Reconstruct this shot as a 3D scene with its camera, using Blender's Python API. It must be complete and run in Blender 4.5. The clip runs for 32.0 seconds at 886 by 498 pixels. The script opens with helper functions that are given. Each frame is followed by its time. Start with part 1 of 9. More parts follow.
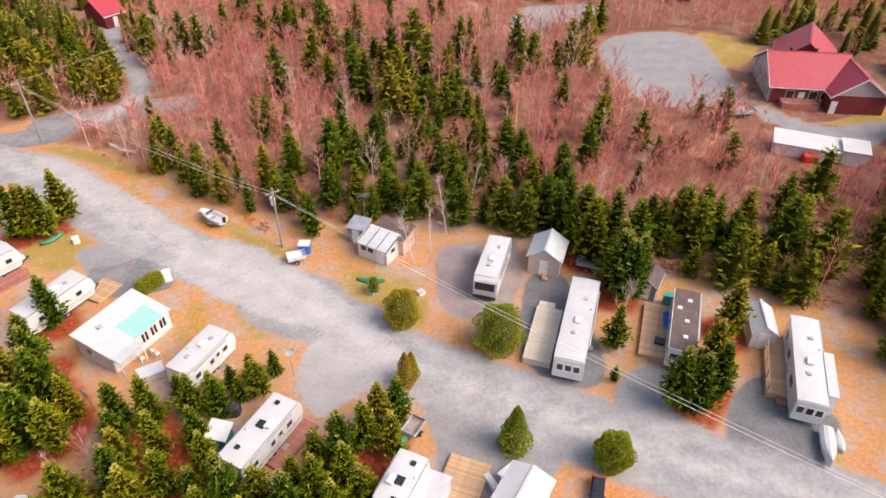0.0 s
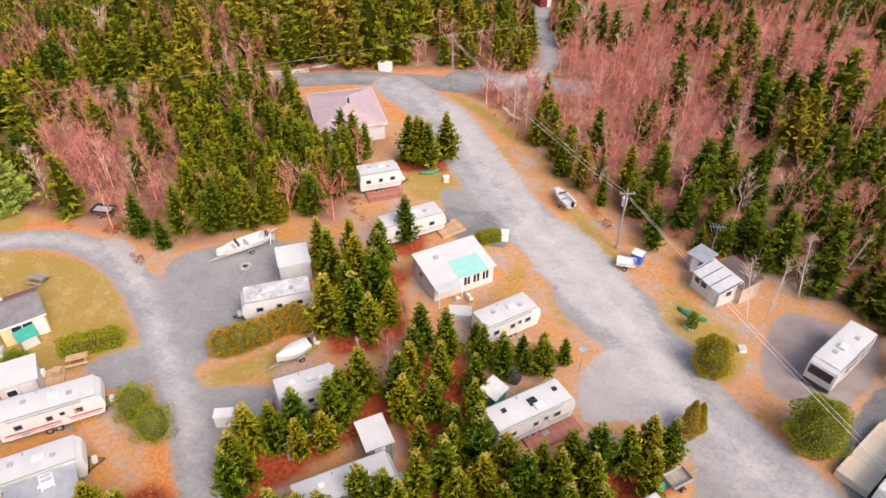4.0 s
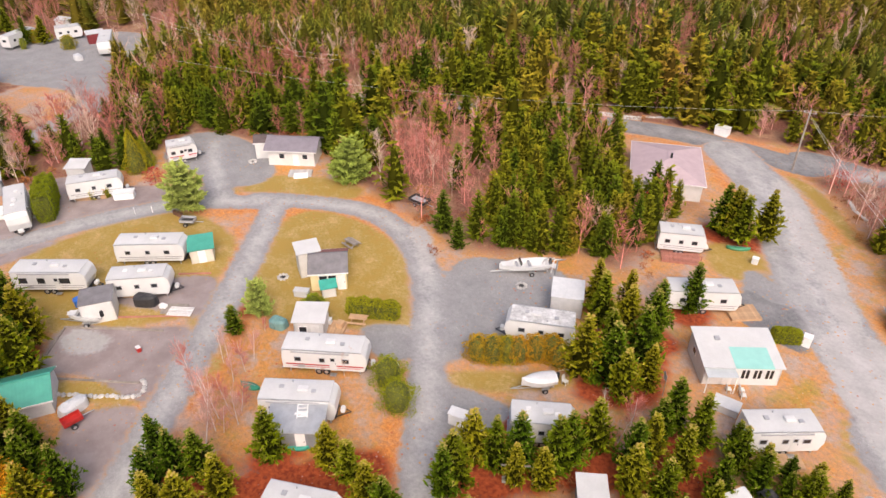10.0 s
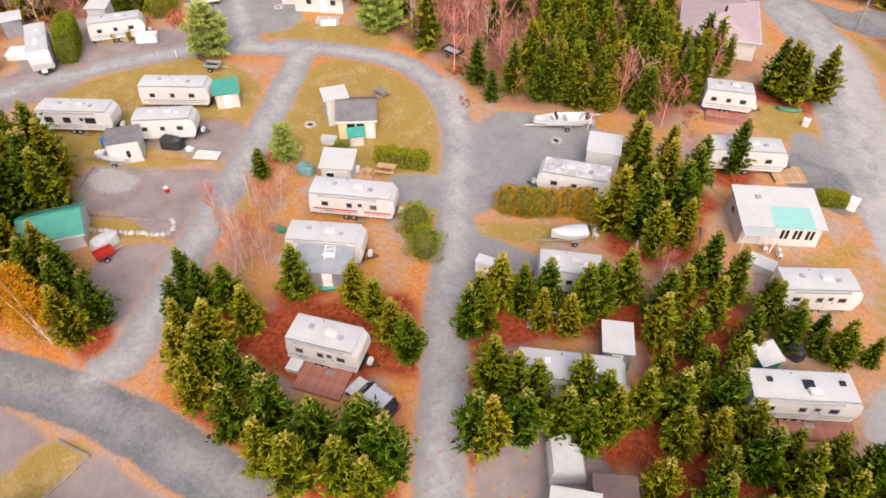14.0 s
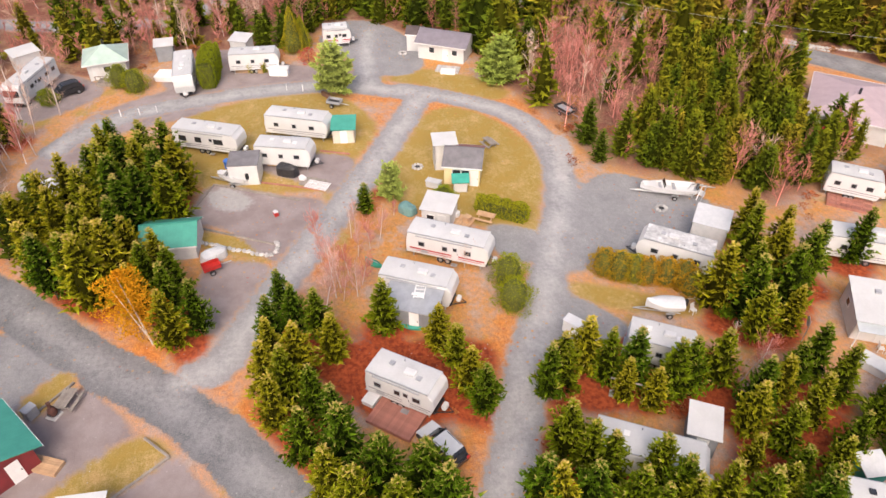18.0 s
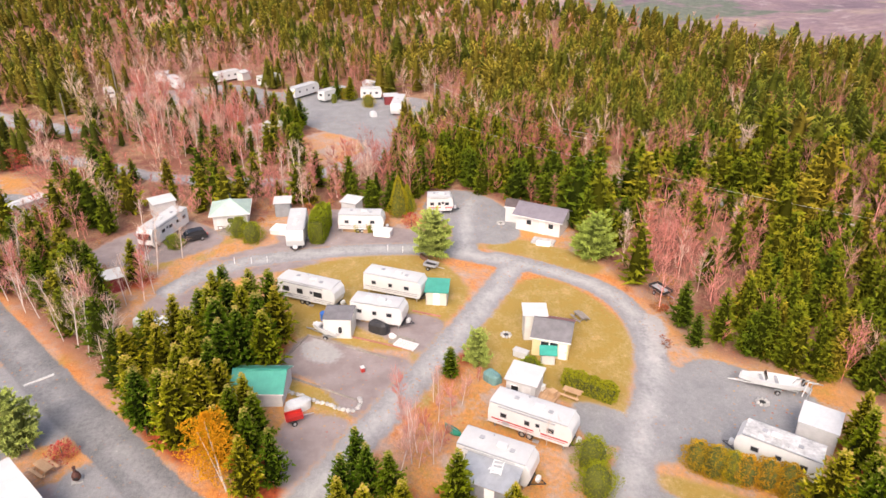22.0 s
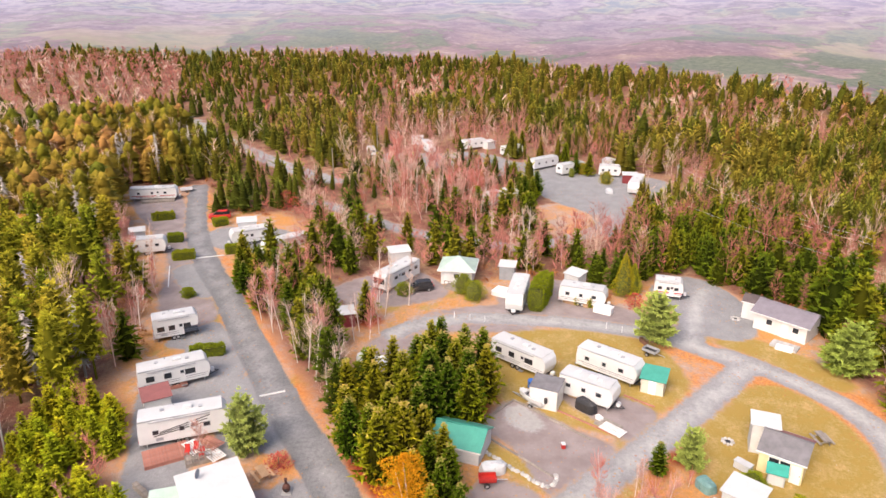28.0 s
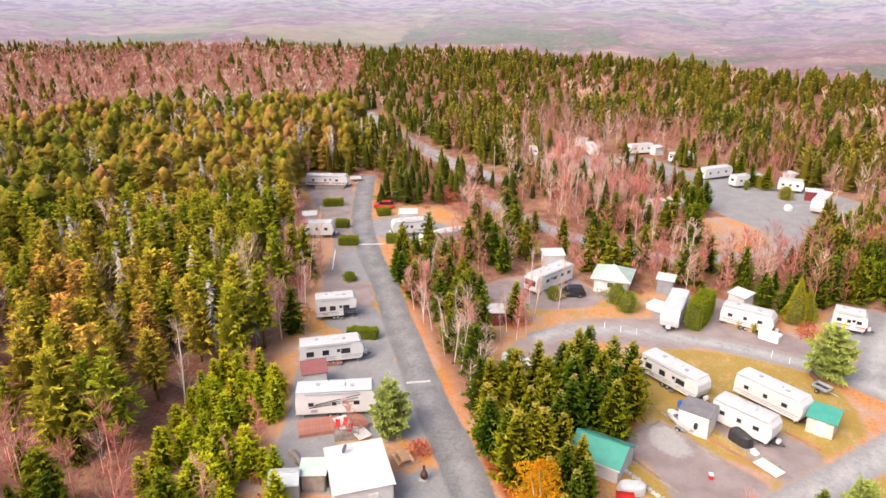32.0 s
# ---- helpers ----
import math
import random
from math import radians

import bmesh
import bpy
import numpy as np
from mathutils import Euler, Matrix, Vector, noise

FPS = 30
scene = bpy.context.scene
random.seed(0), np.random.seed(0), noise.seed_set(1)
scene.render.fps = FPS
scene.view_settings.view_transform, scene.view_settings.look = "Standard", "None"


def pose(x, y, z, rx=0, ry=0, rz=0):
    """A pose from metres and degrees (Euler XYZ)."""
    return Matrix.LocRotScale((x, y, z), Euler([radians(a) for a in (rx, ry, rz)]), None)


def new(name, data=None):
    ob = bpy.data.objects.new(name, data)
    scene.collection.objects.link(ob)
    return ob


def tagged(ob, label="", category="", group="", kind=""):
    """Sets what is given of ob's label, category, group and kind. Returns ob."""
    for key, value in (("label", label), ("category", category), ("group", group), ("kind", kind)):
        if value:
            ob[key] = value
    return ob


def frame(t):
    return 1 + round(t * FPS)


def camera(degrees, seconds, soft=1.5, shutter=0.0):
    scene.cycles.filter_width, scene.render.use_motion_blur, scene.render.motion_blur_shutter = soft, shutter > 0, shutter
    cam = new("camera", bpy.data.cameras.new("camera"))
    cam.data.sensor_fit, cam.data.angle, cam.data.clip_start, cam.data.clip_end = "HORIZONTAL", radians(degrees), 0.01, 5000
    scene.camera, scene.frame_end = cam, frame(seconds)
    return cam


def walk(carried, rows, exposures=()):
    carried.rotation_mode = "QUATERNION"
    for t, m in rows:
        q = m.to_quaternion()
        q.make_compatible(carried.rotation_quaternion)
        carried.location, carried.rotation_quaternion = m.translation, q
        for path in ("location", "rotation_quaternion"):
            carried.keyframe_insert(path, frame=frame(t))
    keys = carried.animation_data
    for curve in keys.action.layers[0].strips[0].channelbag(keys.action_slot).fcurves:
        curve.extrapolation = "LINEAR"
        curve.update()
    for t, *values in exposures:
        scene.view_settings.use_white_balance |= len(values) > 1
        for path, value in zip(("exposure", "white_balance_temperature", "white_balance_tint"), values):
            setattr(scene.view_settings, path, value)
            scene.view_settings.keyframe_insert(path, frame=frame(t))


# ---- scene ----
cam = camera(66.3, 32.0, 1.5, 0.2)
# seconds, place, yaw to the left, pitch
PATH = [
    (0, 0.00, 0.00, 48.00, 0.00, -38.34),
    (0.5, -0.04, 0.02, 47.96, 4.04, -38.40),
    (1, -0.08, 0.04, 47.90, 8.93, -38.44),
    (1.5, -0.10, 0.06, 47.67, 13.77, -38.38),
    (2, -0.10, 0.09, 47.34, 18.43, -38.16),
    (2.5, -0.08, 0.09, 47.18, 22.93, -38.07),
    (3, -0.05, 0.08, 47.23, 27.16, -38.06),
    (3.5, -0.02, 0.09, 47.15, 31.10, -37.99),
    (4, 0.00, 0.12, 46.94, 34.71, -37.79),
    (4.5, 0.03, 0.14, 46.77, 37.63, -37.68),
    (6.5, 0.19, 0.20, 46.30, 49.45, -37.44),
    (7, 0.21, 0.22, 46.23, 52.38, -37.40),
    (7.5, 0.21, 0.27, 46.06, 55.25, -37.30),
    (8, 0.22, 0.33, 45.93, 57.92, -38.59),
    (8.5, 0.20, 0.40, 46.05, 59.97, -38.32),
    (9, 0.18, 0.46, 46.04, 61.95, -34.97),
    (9.5, 0.18, 0.52, 45.93, 63.53, -34.03),
    (10, 0.18, 0.55, 45.74, 63.98, -33.91),
    (10.5, 0.20, 0.55, 45.38, 63.95, -33.92),
    (11, 0.22, 0.52, 44.76, 63.95, -33.95),
    (11.5, 0.27, 0.48, 44.21, 63.90, -33.89),
    (12, 0.33, 0.42, 43.56, 63.88, -34.09),
    (12.5, 0.38, 0.36, 43.00, 63.86, -36.62),
    (13, 0.42, 0.29, 42.59, 63.87, -39.13),
    (13.5, 0.46, 0.22, 42.39, 64.51, -41.59),
    (14, 0.49, 0.19, 42.37, 66.98, -44.05),
    (14.5, 0.49, 0.20, 42.39, 69.23, -46.50),
    (16.5, 0.56, 0.27, 42.45, 72.39, -45.12),
    (17, 0.59, 0.28, 42.38, 74.26, -43.37),
    (17.5, 0.60, 0.29, 42.44, 76.30, -41.68),
    (18, 0.60, 0.30, 42.52, 77.57, -39.98),
    (18.5, 0.60, 0.30, 42.63, 78.84, -38.34),
    (19, 0.61, 0.31, 42.77, 79.49, -36.72),
    (19.5, 0.62, 0.33, 42.86, 80.45, -35.06),
    (20, 0.61, 0.35, 42.94, 81.68, -33.33),
    (20.5, 0.60, 0.37, 43.02, 82.91, -31.62),
    (21, 0.59, 0.38, 43.08, 84.16, -29.90),
    (21.5, 0.59, 0.40, 43.23, 85.35, -28.22),
    (22, 0.58, 0.43, 43.35, 86.55, -26.52),
    (22.5, 0.56, 0.47, 43.33, 87.74, -24.76),
    (23, 0.53, 0.50, 43.24, 88.98, -23.01),
    (23.5, 0.48, 0.53, 43.14, 90.20, -21.47),
    (24, 0.45, 0.55, 43.05, 91.52, -20.29),
    (24.5, 0.44, 0.55, 42.93, 92.83, -20.29),
    (25, 0.43, 0.55, 42.83, 94.19, -20.29),
    (25.5, 0.42, 0.55, 42.73, 96.52, -20.29),
    (26, 0.42, 0.53, 42.63, 98.87, -20.24),
    (26.5, 0.43, 0.49, 42.54, 101.14, -20.21),
    (28.5, 0.51, 0.30, 42.67, 108.33, -20.31),
    (29, 0.54, 0.29, 42.76, 110.00, -20.33),
    (29.5, 0.57, 0.29, 42.89, 111.71, -20.38),
    (30, 0.59, 0.29, 42.97, 113.44, -20.40),
    (30.5, 0.60, 0.29, 42.97, 115.20, -20.42),
    (31, 0.61, 0.30, 42.96, 116.99, -20.40),
    (31.5, 0.62, 0.31, 43.04, 118.71, -20.44),
    (32, 0.62, 0.33, 43.12, 120.46, -20.47),
]
walk(cam, [(t, pose(x, y, z, 90 + pitch, 0, yaw)) for t, x, y, z, yaw, pitch in PATH], ((0.0, 0.81, 6800, 15), (4.0, 0.72, 6800, 15), (8.0, 0.645, 6850, 15), (14.0, 0.62, 6850, 15), (18.0, 0.68, 6900, 15), (23.0, 0.89, 6900, 15), (26.0, 0.87, 6900, 15), (32.0, 0.95, 6900, 15)))

# ---- daylight: bright overcast ----
SUN_ELEVATION, SUN_AZIMUTH = 46.0, 107.0
world = bpy.data.worlds.new("sky_world")
scene.world = world
world.use_nodes = True
wn = world.node_tree.nodes
sky = wn.new("ShaderNodeTexSky")
sky.sky_type = "NISHITA"
sky.sun_disc = False
sky.sun_elevation, sky.sun_rotation = radians(SUN_ELEVATION), radians(SUN_AZIMUTH)
sky.air_density, sky.dust_density, sky.ozone_density = 0.8, 5.0, 0.6
wn["Background"].inputs["Strength"].default_value = 0.15
world.node_tree.links.new(sky.outputs["Color"], wn["Background"].inputs["Color"])
sun = new("sun", bpy.data.lights.new("sun", "SUN"))
sun.data.energy, sun.data.angle, sun.data.color = 0.8, radians(45), (1.0, 0.97, 0.93)
sun.matrix_world = pose(0, 0, 80, 90 - SUN_ELEVATION, 0, 180 - SUN_AZIMUTH)

# ---- materials ----


def nodes_of(name):
    m = bpy.data.materials.new(name)
    m.use_nodes = True
    t = m.node_tree
    return m, t, t.nodes["Principled BSDF"], t.nodes.new, t.links.new


def ramp(add, link, value, stops):
    r = add("ShaderNodeValToRGB")
    e = r.color_ramp.elements
    while len(e) < len(stops):
        e.new(0.5)
    for k, (p, c) in zip(e, stops):
        k.position, k.color = p, (*c, 1)
    link(value, r.inputs["Fac"])
    return r.outputs["Color"]


def noise_at(add, link, coords, scale, detail=4.0, rough=0.6):
    n = add("ShaderNodeTexNoise")
    n.inputs["Scale"].default_value, n.inputs["Detail"].default_value, n.inputs["Roughness"].default_value = scale, detail, rough
    link(coords, n.inputs["Vector"])
    return n.outputs["Fac"]


def blend(add, link, fac, a, b, how="MIX"):
    n = add("ShaderNodeMix")
    n.data_type, n.blend_type = "RGBA", how
    for socket, v in ((n.inputs["Factor"], fac), (n.inputs[6], a), (n.inputs[7], b)):
        if isinstance(v, (int, float)):
            socket.default_value = v
        elif isinstance(v, tuple):
            socket.default_value = (*v, 1)
        else:
            link(v, socket)
    return n.outputs[2]


def maths(add, link, op, a, b=0.0, clamp=False):
    n = add("ShaderNodeMath")
    n.operation, n.use_clamp = op, clamp
    for socket, v in zip(n.inputs, (a, b)):
        if isinstance(v, (int, float)):
            socket.default_value = v
        else:
            link(v, socket)
    return n.outputs[0]


def surface(name, light, dark, rough=0.6, scale=1.2, fine=18.0, metal=0.0, bump=0.15, spread=0.25, coat=0.0):
    """A worn surface: broad stains, fine grain, a little relief and a shift from object to object."""
    m, t, bsdf, add, link = nodes_of(name)
    co = add("ShaderNodeTexCoord").outputs["Object"]
    broad, grain = noise_at(add, link, co, scale), noise_at(add, link, co, fine, 3.0)
    mixed = maths(add, link, "ADD", maths(add, link, "MULTIPLY", broad, 0.7), maths(add, link, "MULTIPLY", grain, 0.3))
    colour = ramp(add, link, mixed, [(0.32, dark), (0.62, light)])
    rnd = add("ShaderNodeObjectInfo").outputs["Random"]
    tone = maths(add, link, "MULTIPLY_ADD", rnd, spread)
    tone.node.inputs[2].default_value = 1 - spread / 2
    hsv = add("ShaderNodeHueSaturation")
    link(tone, hsv.inputs["Value"])
    link(colour, hsv.inputs["Color"])
    link(hsv.outputs["Color"], bsdf.inputs["Base Color"])
    bsdf.inputs["Roughness"].default_value, bsdf.inputs["Metallic"].default_value = rough, metal
    bsdf.inputs["Coat Weight"].default_value = coat
    b = add("ShaderNodeBump")
    b.inputs["Strength"].default_value, b.inputs["Distance"].default_value = bump, 0.03
    link(mixed, b.inputs["Height"])
    link(b.outputs["Normal"], bsdf.inputs["Normal"])
    return m


def ribbed(name, light, dark, pitch, rough=0.45, metal=0.0, axis="X"):
    """Sheet with ribs or clapboards a pitch apart along one local axis."""
    m = surface(name, light, dark, rough, 0.9, 22.0, metal, 0.1, 0.1)
    t = m.node_tree
    add, link = t.nodes.new, t.links.new
    co = add("ShaderNodeTexCoord")
    sep = add("ShaderNodeSeparateXYZ")
    link(co.outputs["Object"], sep.inputs[0])
    wave = maths(add, link, "PINGPONG", sep.outputs[axis], pitch / 2)
    b = add("ShaderNodeBump")
    b.inputs["Strength"].default_value, b.inputs["Distance"].default_value = 0.6, 0.05
    link(wave, b.inputs["Height"])
    link(b.outputs["Normal"], t.nodes["Principled BSDF"].inputs["Normal"])
    return m


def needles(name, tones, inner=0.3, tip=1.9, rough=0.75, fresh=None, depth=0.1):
    """Foliage: each plant takes a tone of its own; shade inside is painted in as darker colour, the tips are paler."""
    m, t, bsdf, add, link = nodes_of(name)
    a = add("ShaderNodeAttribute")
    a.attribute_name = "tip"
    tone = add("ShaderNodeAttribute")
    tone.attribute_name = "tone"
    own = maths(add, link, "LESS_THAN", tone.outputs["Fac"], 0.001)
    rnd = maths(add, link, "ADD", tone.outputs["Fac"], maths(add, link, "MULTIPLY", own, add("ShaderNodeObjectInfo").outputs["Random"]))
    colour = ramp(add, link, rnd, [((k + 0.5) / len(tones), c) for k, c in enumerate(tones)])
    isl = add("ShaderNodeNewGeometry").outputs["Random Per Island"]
    # value runs from inner to tip: crown shade put into the colour
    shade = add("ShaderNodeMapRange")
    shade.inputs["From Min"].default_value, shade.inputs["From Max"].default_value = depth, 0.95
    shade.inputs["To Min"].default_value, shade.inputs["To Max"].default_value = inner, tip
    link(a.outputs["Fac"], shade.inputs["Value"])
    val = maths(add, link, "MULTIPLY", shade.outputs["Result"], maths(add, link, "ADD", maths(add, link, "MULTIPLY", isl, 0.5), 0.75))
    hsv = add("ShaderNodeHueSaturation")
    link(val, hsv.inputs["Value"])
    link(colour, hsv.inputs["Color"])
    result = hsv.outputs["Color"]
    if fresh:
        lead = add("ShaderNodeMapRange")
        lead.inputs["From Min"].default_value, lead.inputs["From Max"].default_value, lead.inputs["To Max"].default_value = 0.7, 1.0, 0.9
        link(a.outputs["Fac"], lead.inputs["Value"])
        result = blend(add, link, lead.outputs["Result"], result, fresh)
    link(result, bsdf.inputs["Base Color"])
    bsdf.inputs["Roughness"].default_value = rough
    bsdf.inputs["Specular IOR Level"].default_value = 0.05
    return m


def glass(name, tint):
    m, t, bsdf, add, link = nodes_of(name)
    co = add("ShaderNodeTexCoord").outputs["Object"]
    link(ramp(add, link, noise_at(add, link, co, 2.0), [(0.3, tint), (0.7, tuple(v * 1.6 for v in tint))]), bsdf.inputs["Base Color"])
    bsdf.inputs["Roughness"].default_value = 0.08
    bsdf.inputs["Coat Weight"].default_value = 0.5
    return m


WHITE = surface("white_fibreglass", (0.69, 0.695, 0.69), (0.61, 0.615, 0.61), 0.35, 0.7, 9.0, 0, 0.04, 0.08, 0.2)
ROOF_WHITE = surface("white_roof_membrane", (0.59, 0.595, 0.59), (0.51, 0.515, 0.51), 0.6, 0.5, 6.0, 0, 0.08, 0.08)
ROOF_STAINED = surface("stained_roof_membrane", (0.74, 0.74, 0.73), (0.22, 0.22, 0.22), 0.7, 0.6, 3.0, 0, 0.1, 0.05)
ROOF_DARK = surface("dark_brown_roof", (0.16, 0.11, 0.10), (0.09, 0.065, 0.06), 0.75, 0.6, 12.0)
SHINGLE_GREY = ribbed("grey_shingles", (0.22, 0.21, 0.22), (0.13, 0.125, 0.13), 0.22, 0.85, 0, "Y")
SHINGLE_DARK = ribbed("dark_brown_shingles", (0.13, 0.10, 0.10), (0.075, 0.06, 0.06), 0.22, 0.85, 0, "Y")
METAL_GREEN = ribbed("teal_metal_roof", (0.07, 0.37, 0.28), (0.05, 0.29, 0.22), 0.3, 0.4, 0.1)
METAL_PALE = ribbed("pale_green_roof", (0.47, 0.60, 0.52), (0.36, 0.48, 0.41), 0.3, 0.5)
METAL_RED = ribbed("red_metal_roof", (0.44, 0.055, 0.075), (0.35, 0.042, 0.058), 0.3, 0.4, 0.1)
METAL_PINK = ribbed("faded_pink_roof", (0.50, 0.39, 0.405), (0.42, 0.32, 0.335), 0.3, 0.55)
METAL_GREY = ribbed("galvanised_roof", (0.55, 0.57, 0.58), (0.38, 0.40, 0.42), 0.15, 0.4, 0.5)
METAL_MAUVE = ribbed("grey_mauve_metal_roof", (0.27, 0.24, 0.27), (0.20, 0.18, 0.20), 0.3, 0.45, 0.2)
METAL_BROWN = ribbed("red_brown_roof", (0.30, 0.11, 0.10), (0.22, 0.08, 0.075), 0.2, 0.6)
METAL_LIGHT = ribbed("pale_metal_roof", (0.62, 0.66, 0.66), (0.50, 0.54, 0.54), 0.2, 0.4, 0.2)
MINT = surface("mint_translucent_sheet", (0.30, 0.60, 0.54), (0.25, 0.52, 0.47), 0.4, 0.8)
SIDING_WHITE = ribbed("white_siding", (0.68, 0.68, 0.67), (0.58, 0.58, 0.57), 0.16, 0.5, 0, "Z")
SIDING_CREAM = ribbed("cream_siding", (0.74, 0.63, 0.36), (0.62, 0.52, 0.29), 0.16, 0.55, 0, "Z")
SIDING_PALE = ribbed("pale_cream_siding", (0.68, 0.64, 0.56), (0.58, 0.54, 0.47), 0.3, 0.55, 0)
SIDING_BEIGE = ribbed("beige_siding", (0.62, 0.49, 0.40), (0.52, 0.40, 0.33), 0.16, 0.55, 0, "Z")
SIDING_RED = ribbed("dark_red_siding", (0.24, 0.03, 0.035), (0.15, 0.02, 0.022), 0.16, 0.6, 0, "Z")
SIDING_BROWN = ribbed("brown_siding", (0.20, 0.13, 0.11), (0.13, 0.08, 0.07), 0.16, 0.6, 0, "Z")
SIDING_GREY = ribbed("grey_siding", (0.30, 0.32, 0.34), (0.20, 0.22, 0.24), 0.16, 0.6, 0, "Z")
TRIM = surface("white_trim", (0.82, 0.82, 0.81), (0.7, 0.7, 0.69), 0.5)
WOOD_PALE = surface("new_decking", (0.58, 0.38, 0.22), (0.42, 0.26, 0.15), 0.7, 1.5, 30.0, 0, 0.25, 0.3)
WOOD_CREAM = surface("cream_painted_decking", (0.74, 0.64, 0.50), (0.60, 0.50, 0.38), 0.7, 1.5, 30.0, 0, 0.2, 0.12)
WOOD_RED = surface("red_stained_decking", (0.44, 0.19, 0.14), (0.30, 0.12, 0.09), 0.7, 1.5, 30.0, 0, 0.25, 0.25)
WOOD_GREY = surface("weathered_wood", (0.34, 0.30, 0.26), (0.20, 0.17, 0.15), 0.85, 1.5, 30.0, 0, 0.3, 0.3)
WOOD_DARK = surface("brown_wood", (0.20, 0.10, 0.06), (0.11, 0.055, 0.035), 0.8, 1.5, 30.0)
GLASS_DARK = glass("dark_window_glass", (0.02, 0.022, 0.026))
RUBBER = surface("tyre_rubber", (0.035, 0.035, 0.036), (0.02, 0.02, 0.02), 0.85)
STEEL = surface("galvanised_steel", (0.55, 0.56, 0.57), (0.38, 0.39, 0.40), 0.4, 2.0, 20.0, 0.8)
BLACK = surface("black_paint", (0.03, 0.03, 0.032), (0.015, 0.015, 0.017), 0.35, 1.5)
TARP_BLACK = surface("black_tarpaulin", (0.04, 0.04, 0.045), (0.02, 0.02, 0.024), 0.5, 2.5, 8.0, 0, 0.8)
TARP_WHITE = surface("white_tarpaulin", (0.62, 0.63, 0.64), (0.52, 0.54, 0.55), 0.5, 1.8, 6.0, 0, 0.7)
TARP_GREEN = surface("green_tarpaulin", (0.02, 0.34, 0.22), (0.015, 0.2, 0.14), 0.55, 1.8, 6.0, 0, 0.7)
GREY = surface("grey_paint", (0.42, 0.43, 0.45), (0.28, 0.29, 0.31), 0.5)
RED = surface("red_paint", (0.60, 0.04, 0.03), (0.42, 0.025, 0.02), 0.45)
BLUE = surface("blue_plastic", (0.02, 0.16, 0.62), (0.015, 0.11, 0.46), 0.4)
TEAL = surface("teal_paint", (0.04, 0.36, 0.28), (0.03, 0.26, 0.2), 0.5)
TEAL_GREY = surface("faded_teal_sheet", (0.16, 0.31, 0.30), (0.10, 0.21, 0.21), 0.6, 2.0, 8.0, 0, 0.6)
GREEN_HULL = surface("green_canoe_hull", (0.03, 0.22, 0.11), (0.02, 0.14, 0.07), 0.4)
SILVER = surface("silver_paint", (0.62, 0.63, 0.64), (0.52, 0.53, 0.54), 0.3, 0.7, 9.0, 0.0, 0.02, 0.05, 0.5)
STRIPE_RED = surface("red_decal", (0.50, 0.06, 0.07), (0.38, 0.05, 0.055), 0.4)
STRIPE_GREY = surface("grey_decal", (0.25, 0.25, 0.27), (0.17, 0.17, 0.19), 0.4)
STONE = surface("pale_stone", (0.55, 0.54, 0.52), (0.35, 0.34, 0.33), 0.85, 3.0, 20.0, 0, 0.5, 0.4)
FIELDSTONE = surface("fieldstone", (0.56, 0.45, 0.38), (0.36, 0.28, 0.24), 0.85, 2.0, 14.0, 0, 0.5, 0.5)
BARK = surface("spruce_bark", (0.16, 0.11, 0.09), (0.08, 0.055, 0.045), 0.9, 4.0, 30.0, 0, 0.5)
BIRCH_BARK = surface("birch_bark", (0.80, 0.74, 0.69), (0.45, 0.37, 0.33), 0.8, 3.0, 14.0, 0, 0.3, 0.3)
BRONZE = surface("rusty_brown_carving", (0.13, 0.05, 0.035), (0.06, 0.025, 0.02), 0.75, 4.0, 20.0)
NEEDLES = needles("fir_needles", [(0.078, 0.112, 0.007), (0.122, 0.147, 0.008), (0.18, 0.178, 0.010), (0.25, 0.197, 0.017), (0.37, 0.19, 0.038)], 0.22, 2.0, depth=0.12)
# far copy of the fir needles: lighter insides paint in haze's low contrast
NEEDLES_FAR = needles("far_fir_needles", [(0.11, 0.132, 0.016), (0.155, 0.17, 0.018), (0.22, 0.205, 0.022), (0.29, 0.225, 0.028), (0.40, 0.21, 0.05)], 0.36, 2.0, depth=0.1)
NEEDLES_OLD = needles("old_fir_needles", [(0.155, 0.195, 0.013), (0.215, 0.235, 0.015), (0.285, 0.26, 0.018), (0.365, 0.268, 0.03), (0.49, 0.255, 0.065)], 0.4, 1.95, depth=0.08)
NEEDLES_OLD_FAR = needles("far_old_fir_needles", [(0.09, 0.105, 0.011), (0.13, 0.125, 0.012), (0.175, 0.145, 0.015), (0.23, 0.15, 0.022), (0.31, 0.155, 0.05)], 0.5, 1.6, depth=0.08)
# inner 0.08: near crowns get deep shade painted into their needles
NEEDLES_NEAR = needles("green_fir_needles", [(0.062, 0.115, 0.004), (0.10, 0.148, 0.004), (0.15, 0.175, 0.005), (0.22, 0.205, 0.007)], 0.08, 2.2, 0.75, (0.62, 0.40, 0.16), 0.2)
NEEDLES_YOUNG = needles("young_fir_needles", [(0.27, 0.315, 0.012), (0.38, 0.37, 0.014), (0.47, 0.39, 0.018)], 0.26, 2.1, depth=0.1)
NEEDLES_BLUE = needles("pine_needles", [(0.24, 0.30, 0.06), (0.30, 0.35, 0.09)], 0.45, 1.9)
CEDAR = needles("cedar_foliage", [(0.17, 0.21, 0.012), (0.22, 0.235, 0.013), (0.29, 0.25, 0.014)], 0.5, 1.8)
YELLOW_LEAVES = needles("yellow_birch_leaves", [(0.62, 0.28, 0.012), (0.74, 0.38, 0.03)], 0.65, 1.4)
UNDERGROWTH = needles("rusty_undergrowth", [(0.40, 0.12, 0.05), (0.48, 0.22, 0.07), (0.30, 0.10, 0.06), (0.26, 0.18, 0.05)], 0.5, 1.4)
